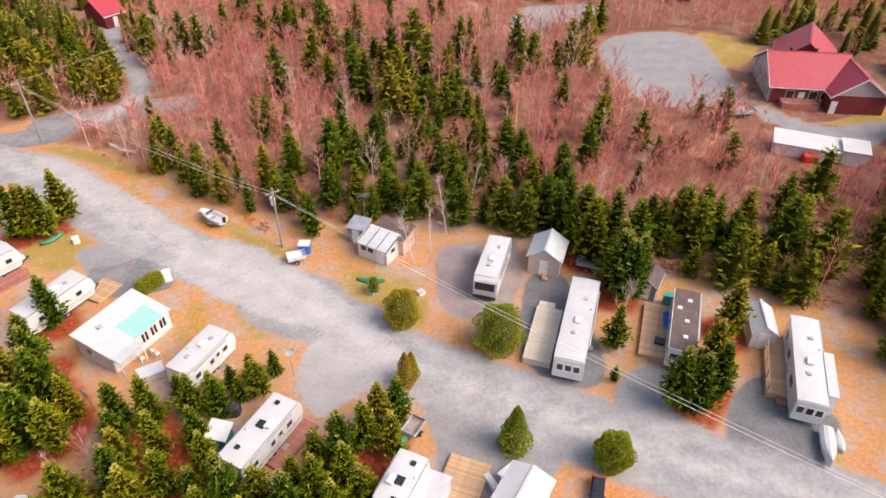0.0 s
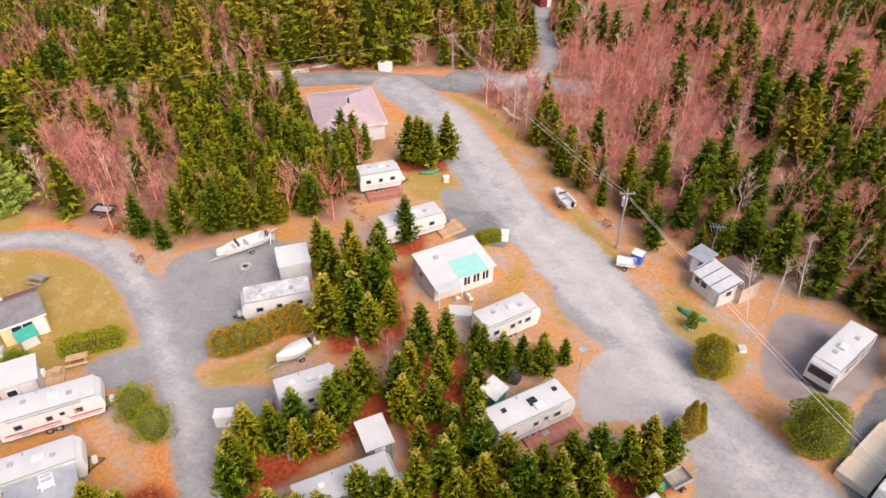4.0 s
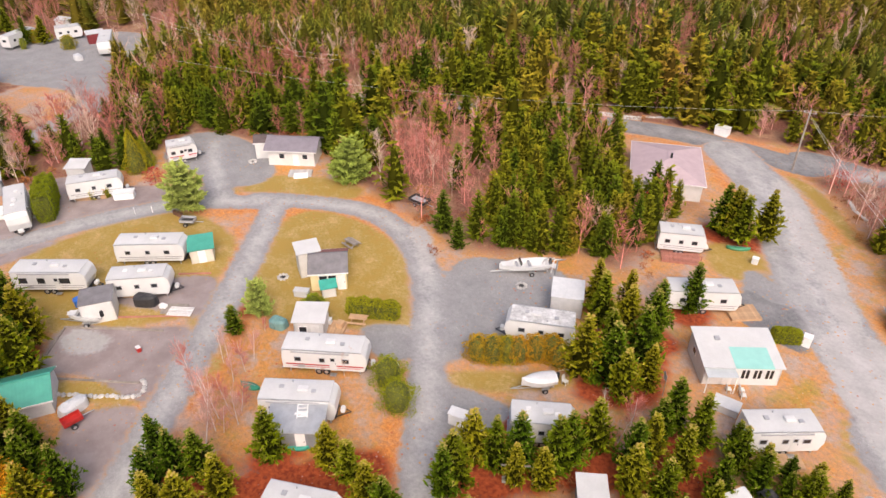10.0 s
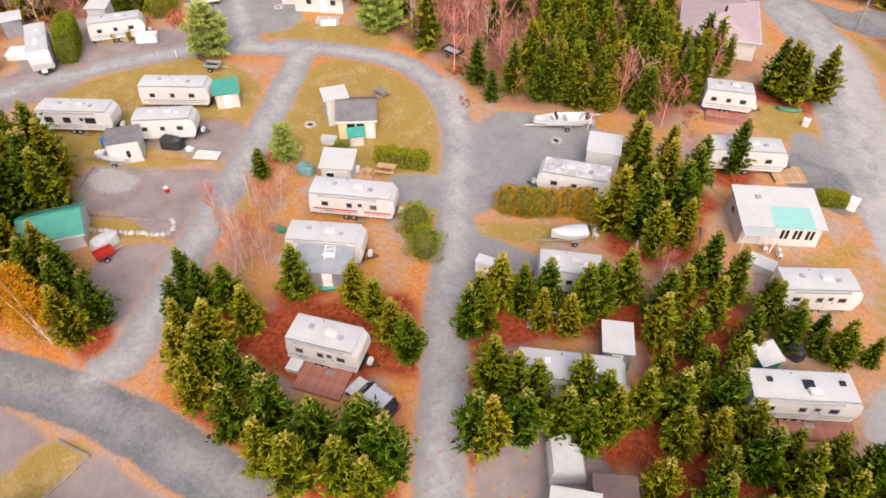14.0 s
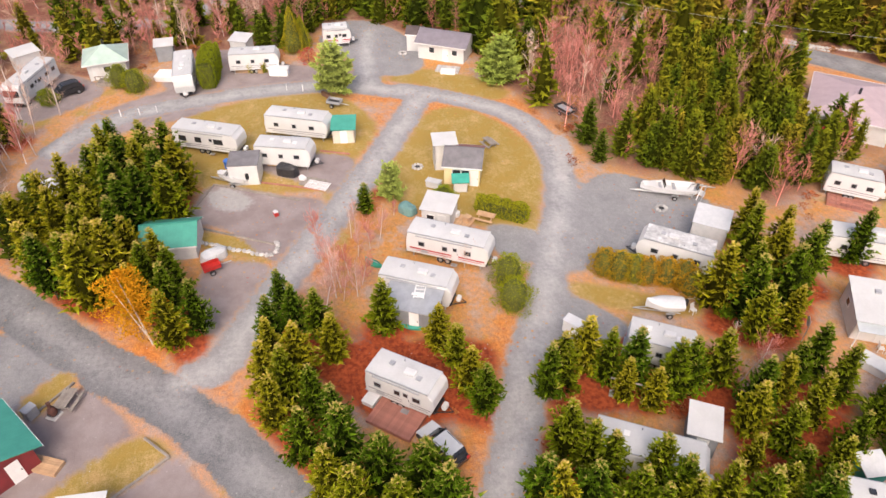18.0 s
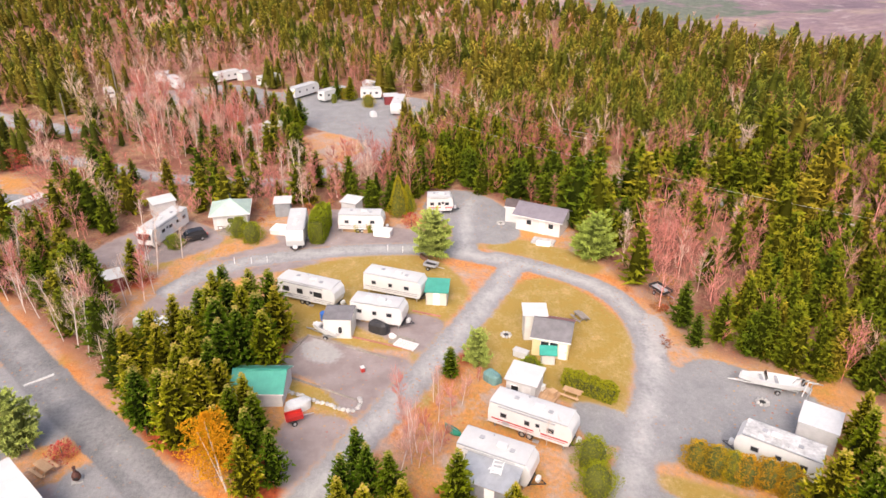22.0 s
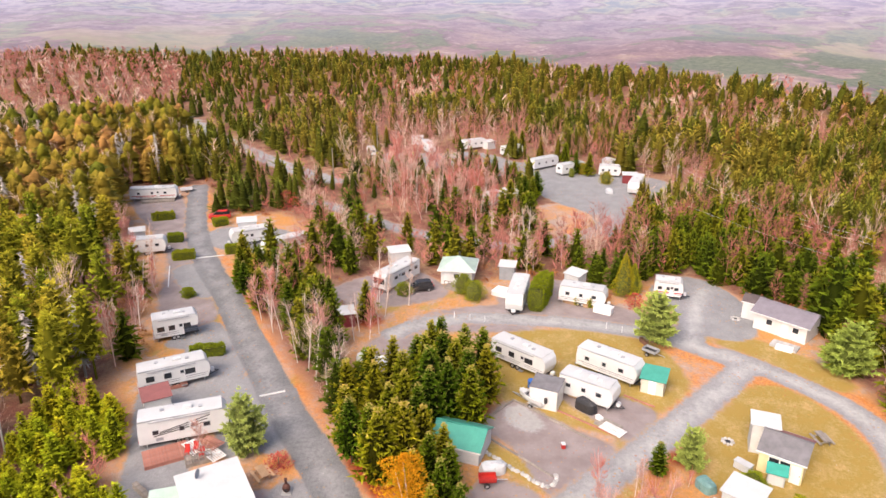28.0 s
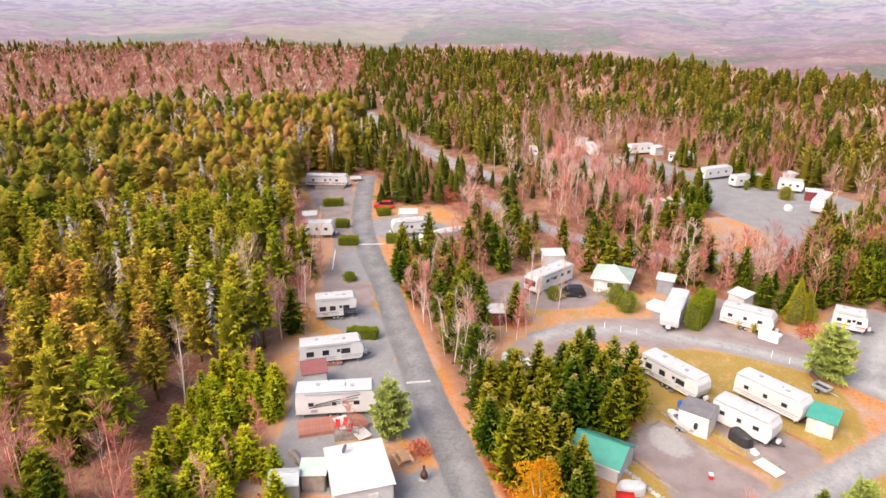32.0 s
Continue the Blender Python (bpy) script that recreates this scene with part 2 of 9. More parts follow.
RED_LEAVES = needles("red_shrub_leaves", [(0.46, 0.05, 0.045), (0.50, 0.10, 0.08)], 0.6, 1.3)
TWIGS = needles("bare_twigs", [(0.44, 0.155, 0.125), (0.48, 0.20, 0.165), (0.44, 0.25, 0.205)], 0.75, 1.3, 0.85)
TWIGS_THICKET = needles("pink_thicket_twigs", [(0.58, 0.20, 0.16), (0.64, 0.275, 0.23), (0.62, 0.37, 0.31)], 0.7, 1.5, 0.85)
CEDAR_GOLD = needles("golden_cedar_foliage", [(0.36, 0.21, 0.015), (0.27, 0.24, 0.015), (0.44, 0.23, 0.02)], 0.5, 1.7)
PALE_LEAVES = needles("pale_orange_leaves", [(0.62, 0.40, 0.22), (0.68, 0.48, 0.28)], 0.7, 1.3)
TWIGS_GREY = needles("grey_dead_twigs", [(0.42, 0.37, 0.32), (0.52, 0.47, 0.42)], 0.85, 1.15, 0.9)
TWIGS_PALE = needles("pale_bare_twigs", [(0.62, 0.42, 0.33), (0.68, 0.52, 0.43)], 0.85, 1.2, 0.85)


def ground_material():
    m, t, bsdf, add, link = nodes_of("ground_surface")
    co = add("ShaderNodeNewGeometry").outputs["Position"]
    big, mid, small = (noise_at(add, link, co, s, 5.0) for s in (0.045, 0.35, 2.4))
    grit = noise_at(add, link, co, 9.0, 3.0, 0.75)

    def kind(name, soft=0.1):
        a = add("ShaderNodeAttribute")
        a.attribute_name = name
        edge = maths(add, link, "MULTIPLY", maths(add, link, "SUBTRACT", maths(add, link, "ADD", mid, small), 1.0), 0.75)
        s = maths(add, link, "ADD", a.outputs["Fac"], edge)
        r = add("ShaderNodeMapRange")
        r.inputs["From Min"].default_value, r.inputs["From Max"].default_value = 0.5 - soft, 0.5 + soft
        link(s, r.inputs["Value"])
        return r.outputs["Result"]

    def two(a, b, lo=0.38, hi=0.62, by=None):
        return ramp(add, link, by or small, [(lo, a), (hi, b)])

    speck = maths(add, link, "ADD", maths(add, link, "MULTIPLY", small, 0.45), maths(add, link, "MULTIPLY", grit, 0.55))
    tan = two((0.33, 0.195, 0.13), (0.60, 0.395, 0.275), 0.36, 0.64, speck)
    straw = two((0.38, 0.175, 0.055), (0.65, 0.345, 0.11), 0.36, 0.64, speck)
    leaves = blend(add, link, ramp(add, link, maths(add, link, "ADD", maths(add, link, "MULTIPLY", big, 0.5), maths(add, link, "MULTIPLY", mid, 0.5)), [(0.42, (0, 0, 0)), (0.58, (1, 1, 1))]), tan, straw)
    fallen = two((0.43, 0.115, 0.03), (0.72, 0.285, 0.07), 0.40, 0.60, speck)
    leaves = blend(add, link, ramp(add, link, maths(add, link, "ADD", maths(add, link, "MULTIPLY", small, 0.6), maths(add, link, "MULTIPLY", grit, 0.4)), [(0.47, (0, 0, 0)), (0.64, (0.7, 0.7, 0.7))]), leaves, fallen)
    worn_patch = ramp(add, link, noise_at(add, link, co, 0.24, 7.0, 0.72), [(0.50, (0, 0, 0)), (0.60, (0.8, 0.8, 0.8))])
    leaves = blend(add, link, worn_patch, leaves, two((0.30, 0.235, 0.205), (0.50, 0.42, 0.375), 0.36, 0.64, speck))
    grassy = ramp(add, link, noise_at(add, link, co, 0.17, 7.0, 0.7), [(0.55, (0, 0, 0)), (0.66, (0.8, 0.8, 0.8))])
    leaves = blend(add, link, grassy, leaves, two((0.26, 0.20, 0.04), (0.44, 0.31, 0.08), 0.36, 0.64, speck))
    drift = ramp(add, link, maths(add, link, "ADD", maths(add, link, "MULTIPLY", big, 0.4), maths(add, link, "MULTIPLY", mid, 0.6)), [(0.40, (0.15, 0.15, 0.15)), (0.58, (1, 1, 1))])
    colour = blend(add, link, maths(add, link, "MULTIPLY", kind("fringe", 0.45), drift), leaves, fallen)
    duff = two((0.21, 0.035, 0.016), (0.46, 0.10, 0.032), 0.36, 0.64)
    colour = blend(add, link, kind("duff", 0.35), colour, duff)
    soil = two((0.13, 0.05, 0.035), (0.33, 0.145, 0.10), 0.38, 0.62, speck)
    soil = blend(add, link, ramp(add, link, maths(add, link, "ADD", maths(add, link, "MULTIPLY", big, 0.5), maths(add, link, "MULTIPLY", mid, 0.5)), [(0.46, (0, 0, 0)), (0.60, (0.75, 0.75, 0.75))]), soil, two((0.30, 0.19, 0.11), (0.50, 0.33, 0.20), 0.38, 0.62, speck))
    colour = blend(add, link, kind("forest", 0.3), colour, soil)
    grass = blend(add, link, maths(add, link, "MULTIPLY", grit, 0.6), two((0.33, 0.23, 0.052), (0.20, 0.195, 0.028), 0.42, 0.6, mid), (0.45, 0.27, 0.085))
    bald = ramp(add, link, maths(add, link, "ADD", maths(add, link, "MULTIPLY", mid, 0.6), maths(add, link, "MULTIPLY", speck, 0.4)), [(0.47, (0, 0, 0)), (0.60, (0.75, 0.75, 0.75))])
    grass = blend(add, link, bald, grass, two((0.42, 0.24, 0.09), (0.62, 0.42, 0.20), 0.36, 0.64, speck))
    colour = blend(add, link, kind("lawn", 0.25), colour, grass)
    colour = blend(add, link, kind("earth", 0.2), colour, two((0.25, 0.205, 0.20), (0.34, 0.285, 0.275), 0.35, 0.65, mid))
    blotch = maths(add, link, "ADD", maths(add, link, "MULTIPLY", mid, 0.55), maths(add, link, "MULTIPLY", small, 0.45))
    stone = blend(add, link, ramp(add, link, grit, [(0.40, (0, 0, 0)), (0.68, (0.85, 0.85, 0.85))]), two((0.232, 0.231, 0.238), (0.348, 0.344, 0.346), 0.36, 0.64, blotch), (0.197, 0.195, 0.20))
    colour = blend(add, link, kind("gravel", 0.15), colour, stone)
    colour = blend(add, link, kind("pale", 0.2), colour, two((0.33, 0.318, 0.312), (0.43, 0.415, 0.405), 0.35, 0.65, blotch))
    tar = blend(add, link, ramp(add, link, grit, [(0.42, (0, 0, 0)), (0.7, (0.75, 0.75, 0.75))]), two((0.11, 0.113, 0.123), (0.205, 0.205, 0.212), 0.38, 0.62, blotch), (0.26, 0.257, 0.258))
    colour = blend(add, link, kind("asphalt", 0.1), colour, tar)
    worn = add("ShaderNodeAttribute")
    worn.attribute_name = "wear"
    dust = maths(add, link, "MULTIPLY", worn.outputs["Fac"], ramp(add, link, maths(add, link, "ADD", maths(add, link, "MULTIPLY", mid, 0.6), maths(add, link, "MULTIPLY", small, 0.4)), [(0.32, (0.15, 0.15, 0.15)), (0.68, (0.95, 0.95, 0.95))]))
    colour = blend(add, link, dust, colour, (0.555, 0.545, 0.535))
    def dots(scale, size, thick):
        v = add("ShaderNodeTexVoronoi")
        v.inputs["Scale"].default_value = scale
        link(co, v.inputs["Vector"])
        near = maths(add, link, "LESS_THAN", v.outputs["Distance"], size)
        return maths(add, link, "MULTIPLY", near, ramp(add, link, thick, [(0.47, (0, 0, 0)), (0.62, (1, 1, 1))])), v.outputs["Color"]

    spots, hue = dots(1.5, 0.17, big)
    colour = blend(add, link, maths(add, link, "MULTIPLY", spots, 0.8), colour, ramp(add, link, hue, [(0.2, (0.50, 0.17, 0.04)), (0.5, (0.62, 0.34, 0.07)), (0.8, (0.42, 0.10, 0.05))]))
    spots, hue = dots(2.3, 0.14, mid)
    colour = blend(add, link, maths(add, link, "MULTIPLY", spots, 0.45), colour, ramp(add, link, hue, [(0.3, (0.62, 0.60, 0.58)), (0.7, (0.20, 0.17, 0.15))]))
    # the wide valley: leafless hardwood with dark evergreen patches and pale fields, with distance haze painted in
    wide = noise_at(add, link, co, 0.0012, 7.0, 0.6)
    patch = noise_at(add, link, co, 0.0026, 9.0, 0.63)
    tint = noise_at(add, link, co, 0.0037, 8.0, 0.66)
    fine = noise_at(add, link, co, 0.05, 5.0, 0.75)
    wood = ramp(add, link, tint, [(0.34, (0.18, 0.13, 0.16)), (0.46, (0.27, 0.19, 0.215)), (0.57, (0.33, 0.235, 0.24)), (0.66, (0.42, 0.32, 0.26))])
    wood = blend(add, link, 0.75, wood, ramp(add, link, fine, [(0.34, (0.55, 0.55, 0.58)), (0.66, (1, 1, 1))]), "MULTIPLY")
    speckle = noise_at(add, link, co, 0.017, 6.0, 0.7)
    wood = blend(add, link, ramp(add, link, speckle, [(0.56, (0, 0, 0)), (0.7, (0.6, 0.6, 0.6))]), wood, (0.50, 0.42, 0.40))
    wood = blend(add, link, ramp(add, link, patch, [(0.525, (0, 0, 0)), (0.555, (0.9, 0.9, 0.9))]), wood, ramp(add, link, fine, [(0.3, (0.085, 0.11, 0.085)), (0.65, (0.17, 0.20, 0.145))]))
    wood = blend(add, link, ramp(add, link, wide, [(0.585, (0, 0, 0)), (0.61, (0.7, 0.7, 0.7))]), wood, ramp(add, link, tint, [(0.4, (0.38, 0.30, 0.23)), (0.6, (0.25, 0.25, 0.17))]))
    # from 2600 m outward the ground colour turns blue-grey, as painted haze
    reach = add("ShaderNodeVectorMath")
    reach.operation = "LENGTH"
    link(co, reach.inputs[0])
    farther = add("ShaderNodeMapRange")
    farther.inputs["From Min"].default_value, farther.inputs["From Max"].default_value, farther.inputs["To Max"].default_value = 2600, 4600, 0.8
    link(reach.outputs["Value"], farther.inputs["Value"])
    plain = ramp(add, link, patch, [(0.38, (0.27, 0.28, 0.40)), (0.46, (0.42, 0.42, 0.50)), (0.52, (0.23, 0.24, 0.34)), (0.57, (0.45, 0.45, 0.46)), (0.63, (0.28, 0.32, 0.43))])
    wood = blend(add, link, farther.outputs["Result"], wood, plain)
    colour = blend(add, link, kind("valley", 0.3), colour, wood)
    link(colour, bsdf.inputs["Base Color"])
    bsdf.inputs["Roughness"].default_value, bsdf.inputs["Specular IOR Level"].default_value = 0.92, 0.2
    b = add("ShaderNodeBump")
    b.inputs["Strength"].default_value, b.inputs["Distance"].default_value = 0.5, 0.08
    link(maths(add, link, "ADD", small, grit), b.inputs["Height"])
    link(b.outputs["Normal"], bsdf.inputs["Normal"])
    return m


GROUND = ground_material()

# ---- ground, lanes, pads, lawns ----
LANES, AREAS, PINKS, GREENS = [], [], [], []


def lane(points, width, kind):
    LANES.append((np.array(points), width, kind))


def pad(points, kind):
    AREAS.append((np.array(points), kind))


def lawn(points, island=False):
    """Grass; an island lies upon a gravel yard."""
    AREAS.append((np.array(points), "island" if island else "lawn"))


def duff(points):
    """Needle litter under a grove."""
    AREAS.append((np.array(points), "duff"))


def litter_under(x, y, h):
    """Needle litter under a single tree."""
    r = 0.3 * h + 0.4
    AREAS.append((np.array([(x + r * math.cos(a), y + r * math.sin(a)) for a in (0.3, 1.5, 2.6, 3.8, 5.1)]), "duff"))


def pink(points, dense=1.0):
    """Young leafless growth, denser or thinner."""
    PINKS.append((np.array(points), dense))


def young(points):
    """Dense young firs with no bare growth."""
    GREENS.append(np.array(points))


def within(poly, x, y):
    inside = np.zeros(x.shape, bool)
    for (x0, y0), (x1, y1) in zip(poly, np.roll(poly, -1, 0)):
        if y0 != y1:
            inside ^= ((y0 > y) != (y1 > y)) & (x < (x1 - x0) * (y - y0) / (y1 - y0) + x0)
    return inside


def away(points, x, y, closed=False):
    """Distance from a polyline."""
    best = np.full(x.shape, 1e9)
    ends = np.roll(points, -1, 0) if closed else points[1:]
    for (x0, y0), (x1, y1) in zip(points, ends):
        dx, dy = x1 - x0, y1 - y0
        s = np.clip(((x - x0) * dx + (y - y0) * dy) / max(dx * dx + dy * dy, 1e-9), 0, 1)
        best = np.minimum(best, np.hypot(x - x0 - s * dx, y - y0 - s * dy))
    return best


def smooth(points, n=5, closed=False):
    """Rounds a polyline or polygon through its points."""
    p = np.asarray(points, float)
    out = []
    count = len(p) if closed else len(p) - 1
    for i in range(count):
        a, b, c, d = (p[(i + k) % len(p)] if closed else p[min(max(i + k, 0), len(p) - 1)] for k in (-1, 0, 1, 2))
        for s in np.linspace(0, 1, n, endpoint=False):
            out.append(0.5 * (2 * b + (c - a) * s + (2 * a - 5 * b + 4 * c - d) * s**2 + (3 * b - a - 3 * c + d) * s**3))
    if not closed:
        out.append(p[-1])
    return np.array(out)


def edge_of_plateau(yaw):
    return np.interp(yaw, [-180, -60, 0, 50, 58, 68, 85, 103, 130, 155, 180], [500, 320, 300, 240, 215, 245, 330, 430, 560, 680, 500])


def wobble(x, y, s, k=0.0):
    return np.sin(x / s + 1.3 * np.sin(y / s * 0.7 + k) + k) * np.cos(y / s * 1.1 + 0.9 * np.sin(x / s * 0.6 + 2 * k))


def height(x, y):
    """The plateau is level; past its rim the land falls to a wide valley and rises to far hills."""
    x, y = np.asarray(x, float), np.asarray(y, float)
    r, yaw = np.hypot(x, y), np.degrees(np.arctan2(-x, y))
    rim = edge_of_plateau(yaw)
    fall = np.clip((r - rim) / 700, 0, 1)
    fall = fall * fall * (3 - 2 * fall)
    rise = np.clip((r - 2300) / 2500, 0, 1) ** 1.3
    far = np.clip((r - rim) / 800, 0, 1)
    z = -190 * fall + 258 * rise + far * (1 - 0.75 * rise) * (46 * wobble(x, y, 430, 0.5) + 14 * wobble(x, y, 140, 1.7))
    mid = np.clip((r - 150) / 150, 0, 1) * (1 - far)
    return z + mid * 1.2 * wobble(x, y, 60, 0.3)


def step(v, a, b):
    s = np.clip((v - a) / (b - a), 0, 1)
    return s * s * (3 - 2 * s)

lane([(-111.8, 40.6), (-102.6, 49.1), (-93.4, 59.3), (-86.6, 67.4), (-75.3, 78.3), (-65.4, 84.0), (-56.6, 87.7), (-58.4, 90.8), (-49.3, 94.2), (-40.8, 97.3)], 5.5, "asphalt")
lane([(-65.2, 131.2), (-56.8, 116.1), (-50.6, 106.9), (-48.9, 97.6), (-52.2, 91.2)], 3.5, "gravel")
lane([(-66.0, 81.7), (-56.6, 78.1), (-47.9, 73.0), (-40.2, 66.9), (-34.3, 62.8), (-27.4, 58.9), (-21.7, 56.3), (-15.9, 52.4), (-10.9, 49.0), (-6.7, 46.6), (-7.9, 46.2), (-1.3, 42.5), (4.9, 39.5), (10.6, 36.8), (15.8, 34.2), (21.3, 32.0), (27.4, 30.0), (32.5, 27.8)], 7.5, "gravel")
lane([(-16.0, 6.3), (-19.4, 8.4), (-23.3, 10.1), (-27.8, 12.4), (-33.0, 14.7), (-38.9, 17.9), (-45.9, 21.4), (-52.6, 24.5), (-60.7, 27.2), (-67.8, 27.3), (-73.8, 25.0), (-79.0, 19.3), (-83.1, 12.8), (-81.0, 16.6), (-83.0, 11.0), (-85.0, 7.1), (-86.2, 2.2), (-86.6, -5.3), (-85.7, -12.9), (-84.0, -20.6), (-80.8, -26.3), (-76.3, -29.7)], 3.6, "gravel")
lane([(-80.3, 14.9), (-71.6, 10.2), (-63.3, 5.4), (-56.2, 1.3), (-48.9, -3.4), (-42.6, -7.1), (-38.4, -9.8), (-37.0, -12.8)], 3.6, "gravel")
lane([(-16.9, 0.5), (-20.2, -1.7), (-24.2, -4.4), (-28.2, -7.1), (-32.4, -10.4), (-36.9, -14.8), (-40.6, -19.2), (-44.4, -23.0), (-49.9, -28.4), (-55.6, -34.5), (-62.0, -40.6), (-69.8, -48.2), (-80.6, -58.3), (-91.3, -69.2), (-106.5, -82.2), (-123.8, -94.3), (-134.6, -101.5)], 4.3, "asphalt")
lane([(-15.9, 6.6), (-16.4, 3.4), (-18.1, 0.3), (-20.7, -2.8)], 4.5, "gravel")
lane([(-149.1, -72.9), (-155.8, -86.0), (-165.1, -100.0), (-186.1, -127.0), (-210.2, -155.0), (-224.9, -172.1)], 6.0, "gravel")
lane([(-85.2, 8.5), (-92.3, 9.4), (-99.5, 10.4), (-104.1, 11.4)], 4.0, "gravel")
lane([(-131.0, -5.3), (-122.3, -11.3), (-115.4, -18.6), (-114.8, -27.0), (-115.8, -35.5), (-119.5, -46.7), (-125.3, -56.0), (-130.7, -68.5)], 4.0, "gravel")
pad([(-142.3, -20.8), (-143.4, -10.0), (-127.8, -6.3), (-124.7, -17.6)], "litter")
pad([(-41.6, 60.9), (-29.0, 59.1), (-23.2, 57.8), (-7.2, 48.0), (-2.7, 43.9), (-6.7, 45.0), (-12.5, 46.0), (-18.2, 47.8), (-23.4, 52.8), (-31.2, 56.2), (-36.1, 54.2)], "gravel")
pad([(-39.0, 57.2), (-36.1, 57.8), (-33.8, 59.3), (-29.8, 56.5), (-29.0, 53.8), (-32.2, 52.9), (-36.0, 52.8)], "asphalt")
pad([(-13.1, 39.8), (-13.6, 42.4), (-11.5, 47.4), (-4.7, 45.5), (-4.0, 42.7), (-9.3, 38.2), (-11.1, 37.1)], "pale")
pad([(-29.7, 58.0), (-23.9, 52.7), (-17.1, 49.5), (-11.6, 47.6), (-4.8, 46.0), (-9.5, 51.3), (-15.1, 56.4), (-21.2, 61.0), (-26.8, 62.6)], "pale")
pad([(-2.2, 40.2), (0.8, 40.9), (10.4, 35.9), (7.9, 30.5), (3.3, 29.4), (-0.2, 30.5), (-0.7, 34.7)], "gravel")
pad([(8.9, 54.9), (13.2, 55.9), (15.2, 43.6), (12.6, 40.2), (7.8, 43.6)], "asphalt")
pad([(17.1, 42.2), (22.0, 42.9), (22.8, 40.2), (19.7, 38.3), (23.9, 34.2), (15.6, 37.4)], "gravel")
pad([(26.1, 39.5), (30.7, 42.2), (34.1, 37.1), (32.6, 33.6), (28.4, 32.5), (23.9, 34.2)], "asphalt")
pad([(-0.3, 60.8), (3.7, 61.9), (8.3, 62.9), (8.2, 54.0), (4.9, 49.7), (0.9, 49.7), (-0.8, 54.9)], "earth")
pad([(28.5, 119.9), (36.2, 126.9), (47.6, 125.4), (48.5, 108.8), (47.9, 96.2), (48.8, 91.5), (56.3, 84.0), (62.7, 85.6), (65.7, 91.5), (56.4, 89.8), (49.6, 96.2), (45.9, 98.1), (36.5, 96.2), (29.9, 102.2)], "gravel")
pad([(17.1, 141.1), (25.5, 142.8), (31.4, 142.8), (32.5, 136.1), (24.1, 132.9), (12.5, 126.9)], "gravel")
pad([(-56.8, 29.2), (-57.9, 32.3), (-55.6, 36.2), (-51.3, 40.3), (-47.3, 39.8), (-44.2, 36.9), (-44.0, 28.8), (-43.0, 23.1), (-44.5, 21.8), (-50.2, 24.6)], "gravel")
pad([(-59.5, -13.3), (-65.0, -10.9), (-61.8, -4.5), (-58.9, 0.9), (-52.1, -2.6), (-49.7, -4.4), (-56.1, -9.1)], "earth")
pad([(-67.8, -6.6), (-69.5, -1.8), (-66.8, 5.0), (-60.3, 2.0), (-62.3, 0.0)], "earth")
pad([(-87.9, -13.3), (-93.1, -10.0), (-94.2, -1.2), (-87.5, 5.7), (-85.7, 0.8), (-84.8, -8.8)], "earth")
pad([(-82.3, -28.5), (-87.8, -21.6), (-90.7, -13.8), (-90.6, -5.7), (-82.6, -12.3), (-78.7, -23.2), (-74.8, -29.1)], "earth")
pad([(-73.8, -31.9), (-82.3, -28.5), (-84.0, -23.9), (-73.7, -23.1), (-64.2, -25.0), (-65.0, -30.4)], "earth")
pad([(-102.3, 3.3), (-109.1, 9.1), (-102.6, 16.0), (-91.9, 17.8), (-87.4, 14.7), (-88.8, 9.3), (-95.1, 6.5)], "gravel")
pad([(-93.0, -42.0), (-98.5, -34.2), (-91.6, -26.2), (-85.3, -31.3), (-83.0, -37.6), (-85.0, -44.2)], "earth")
pad([(-94.3, -18.8), (-101.7, -11.3), (-95.1, -4.5), (-89.2, -9.5), (-88.6, -16.7)], "earth")
pad([(-38.9, 9.8), (-39.3, 12.0), (-40.0, 15.4), (-35.8, 14.7), (-31.9, 12.0), (-33.0, 9.6)], "litter")
pad([(-51.5, 16.6), (-50.4, 19.9), (-48.0, 20.7), (-45.1, 18.8), (-47.3, 16.2)], "gravel")
pad([(-39.9, 20.4), (-39.0, 22.3), (-35.5, 24.4), (-33.8, 21.7), (-34.1, 18.1)], "gravel")
pad([(-21.4, 12.6), (-20.5, 17.5), (-16.0, 19.4), (-12.1, 16.7), (-15.0, 9.0), (-18.9, 10.7)], "earth")
pad([(-50.6, -11.4), (-51.3, -8.3), (-49.4, -4.9), (-44.6, -6.7), (-41.6, -10.1), (-44.9, -11.9)], "earth")
pad([(-43.4, -31.3), (-38.8, -20.3), (-33.6, -15.6), (-30.0, -12.0), (-26.4, -9.5), (-22.1, -6.5), (-17.8, -6.9), (-23.2, -23.8)], "earth")
pad([(-44.9, -46.2), (-56.5, -53.7), (-67.9, -52.8), (-70.7, -50.1), (-63.1, -43.6), (-57.6, -43.2), (-45.4, -39.6), (-39.3, -32.7), (-36.6, -40.3)], "gravel")
pad([(-57.6, -44.7), (-61.0, -41.8), (-55.0, -35.8), (-50.0, -31.0), (-48.1, -34.4), (-47.1, -37.4)], "gravel")
pad([(-64.5, -57.5), (-72.6, -55.1), (-69.0, -50.6), (-65.5, -50.2)], "gravel")
pad([(-87.1, -73.0), (-92.5, -70.0), (-85.4, -62.9), (-79.1, -60.6), (-80.6, -65.9)], "gravel")
pad([(-107.5, -79.2), (-111.8, -67.5), (-105.1, -56.5), (-98.9, -64.8), (-99.0, -73.3)], "gravel")
pad([(-43.7, -29.5), (-46.2, -27.3), (-44.3, -23.4), (-39.5, -20.5), (-37.2, -26.7)], "gravel")
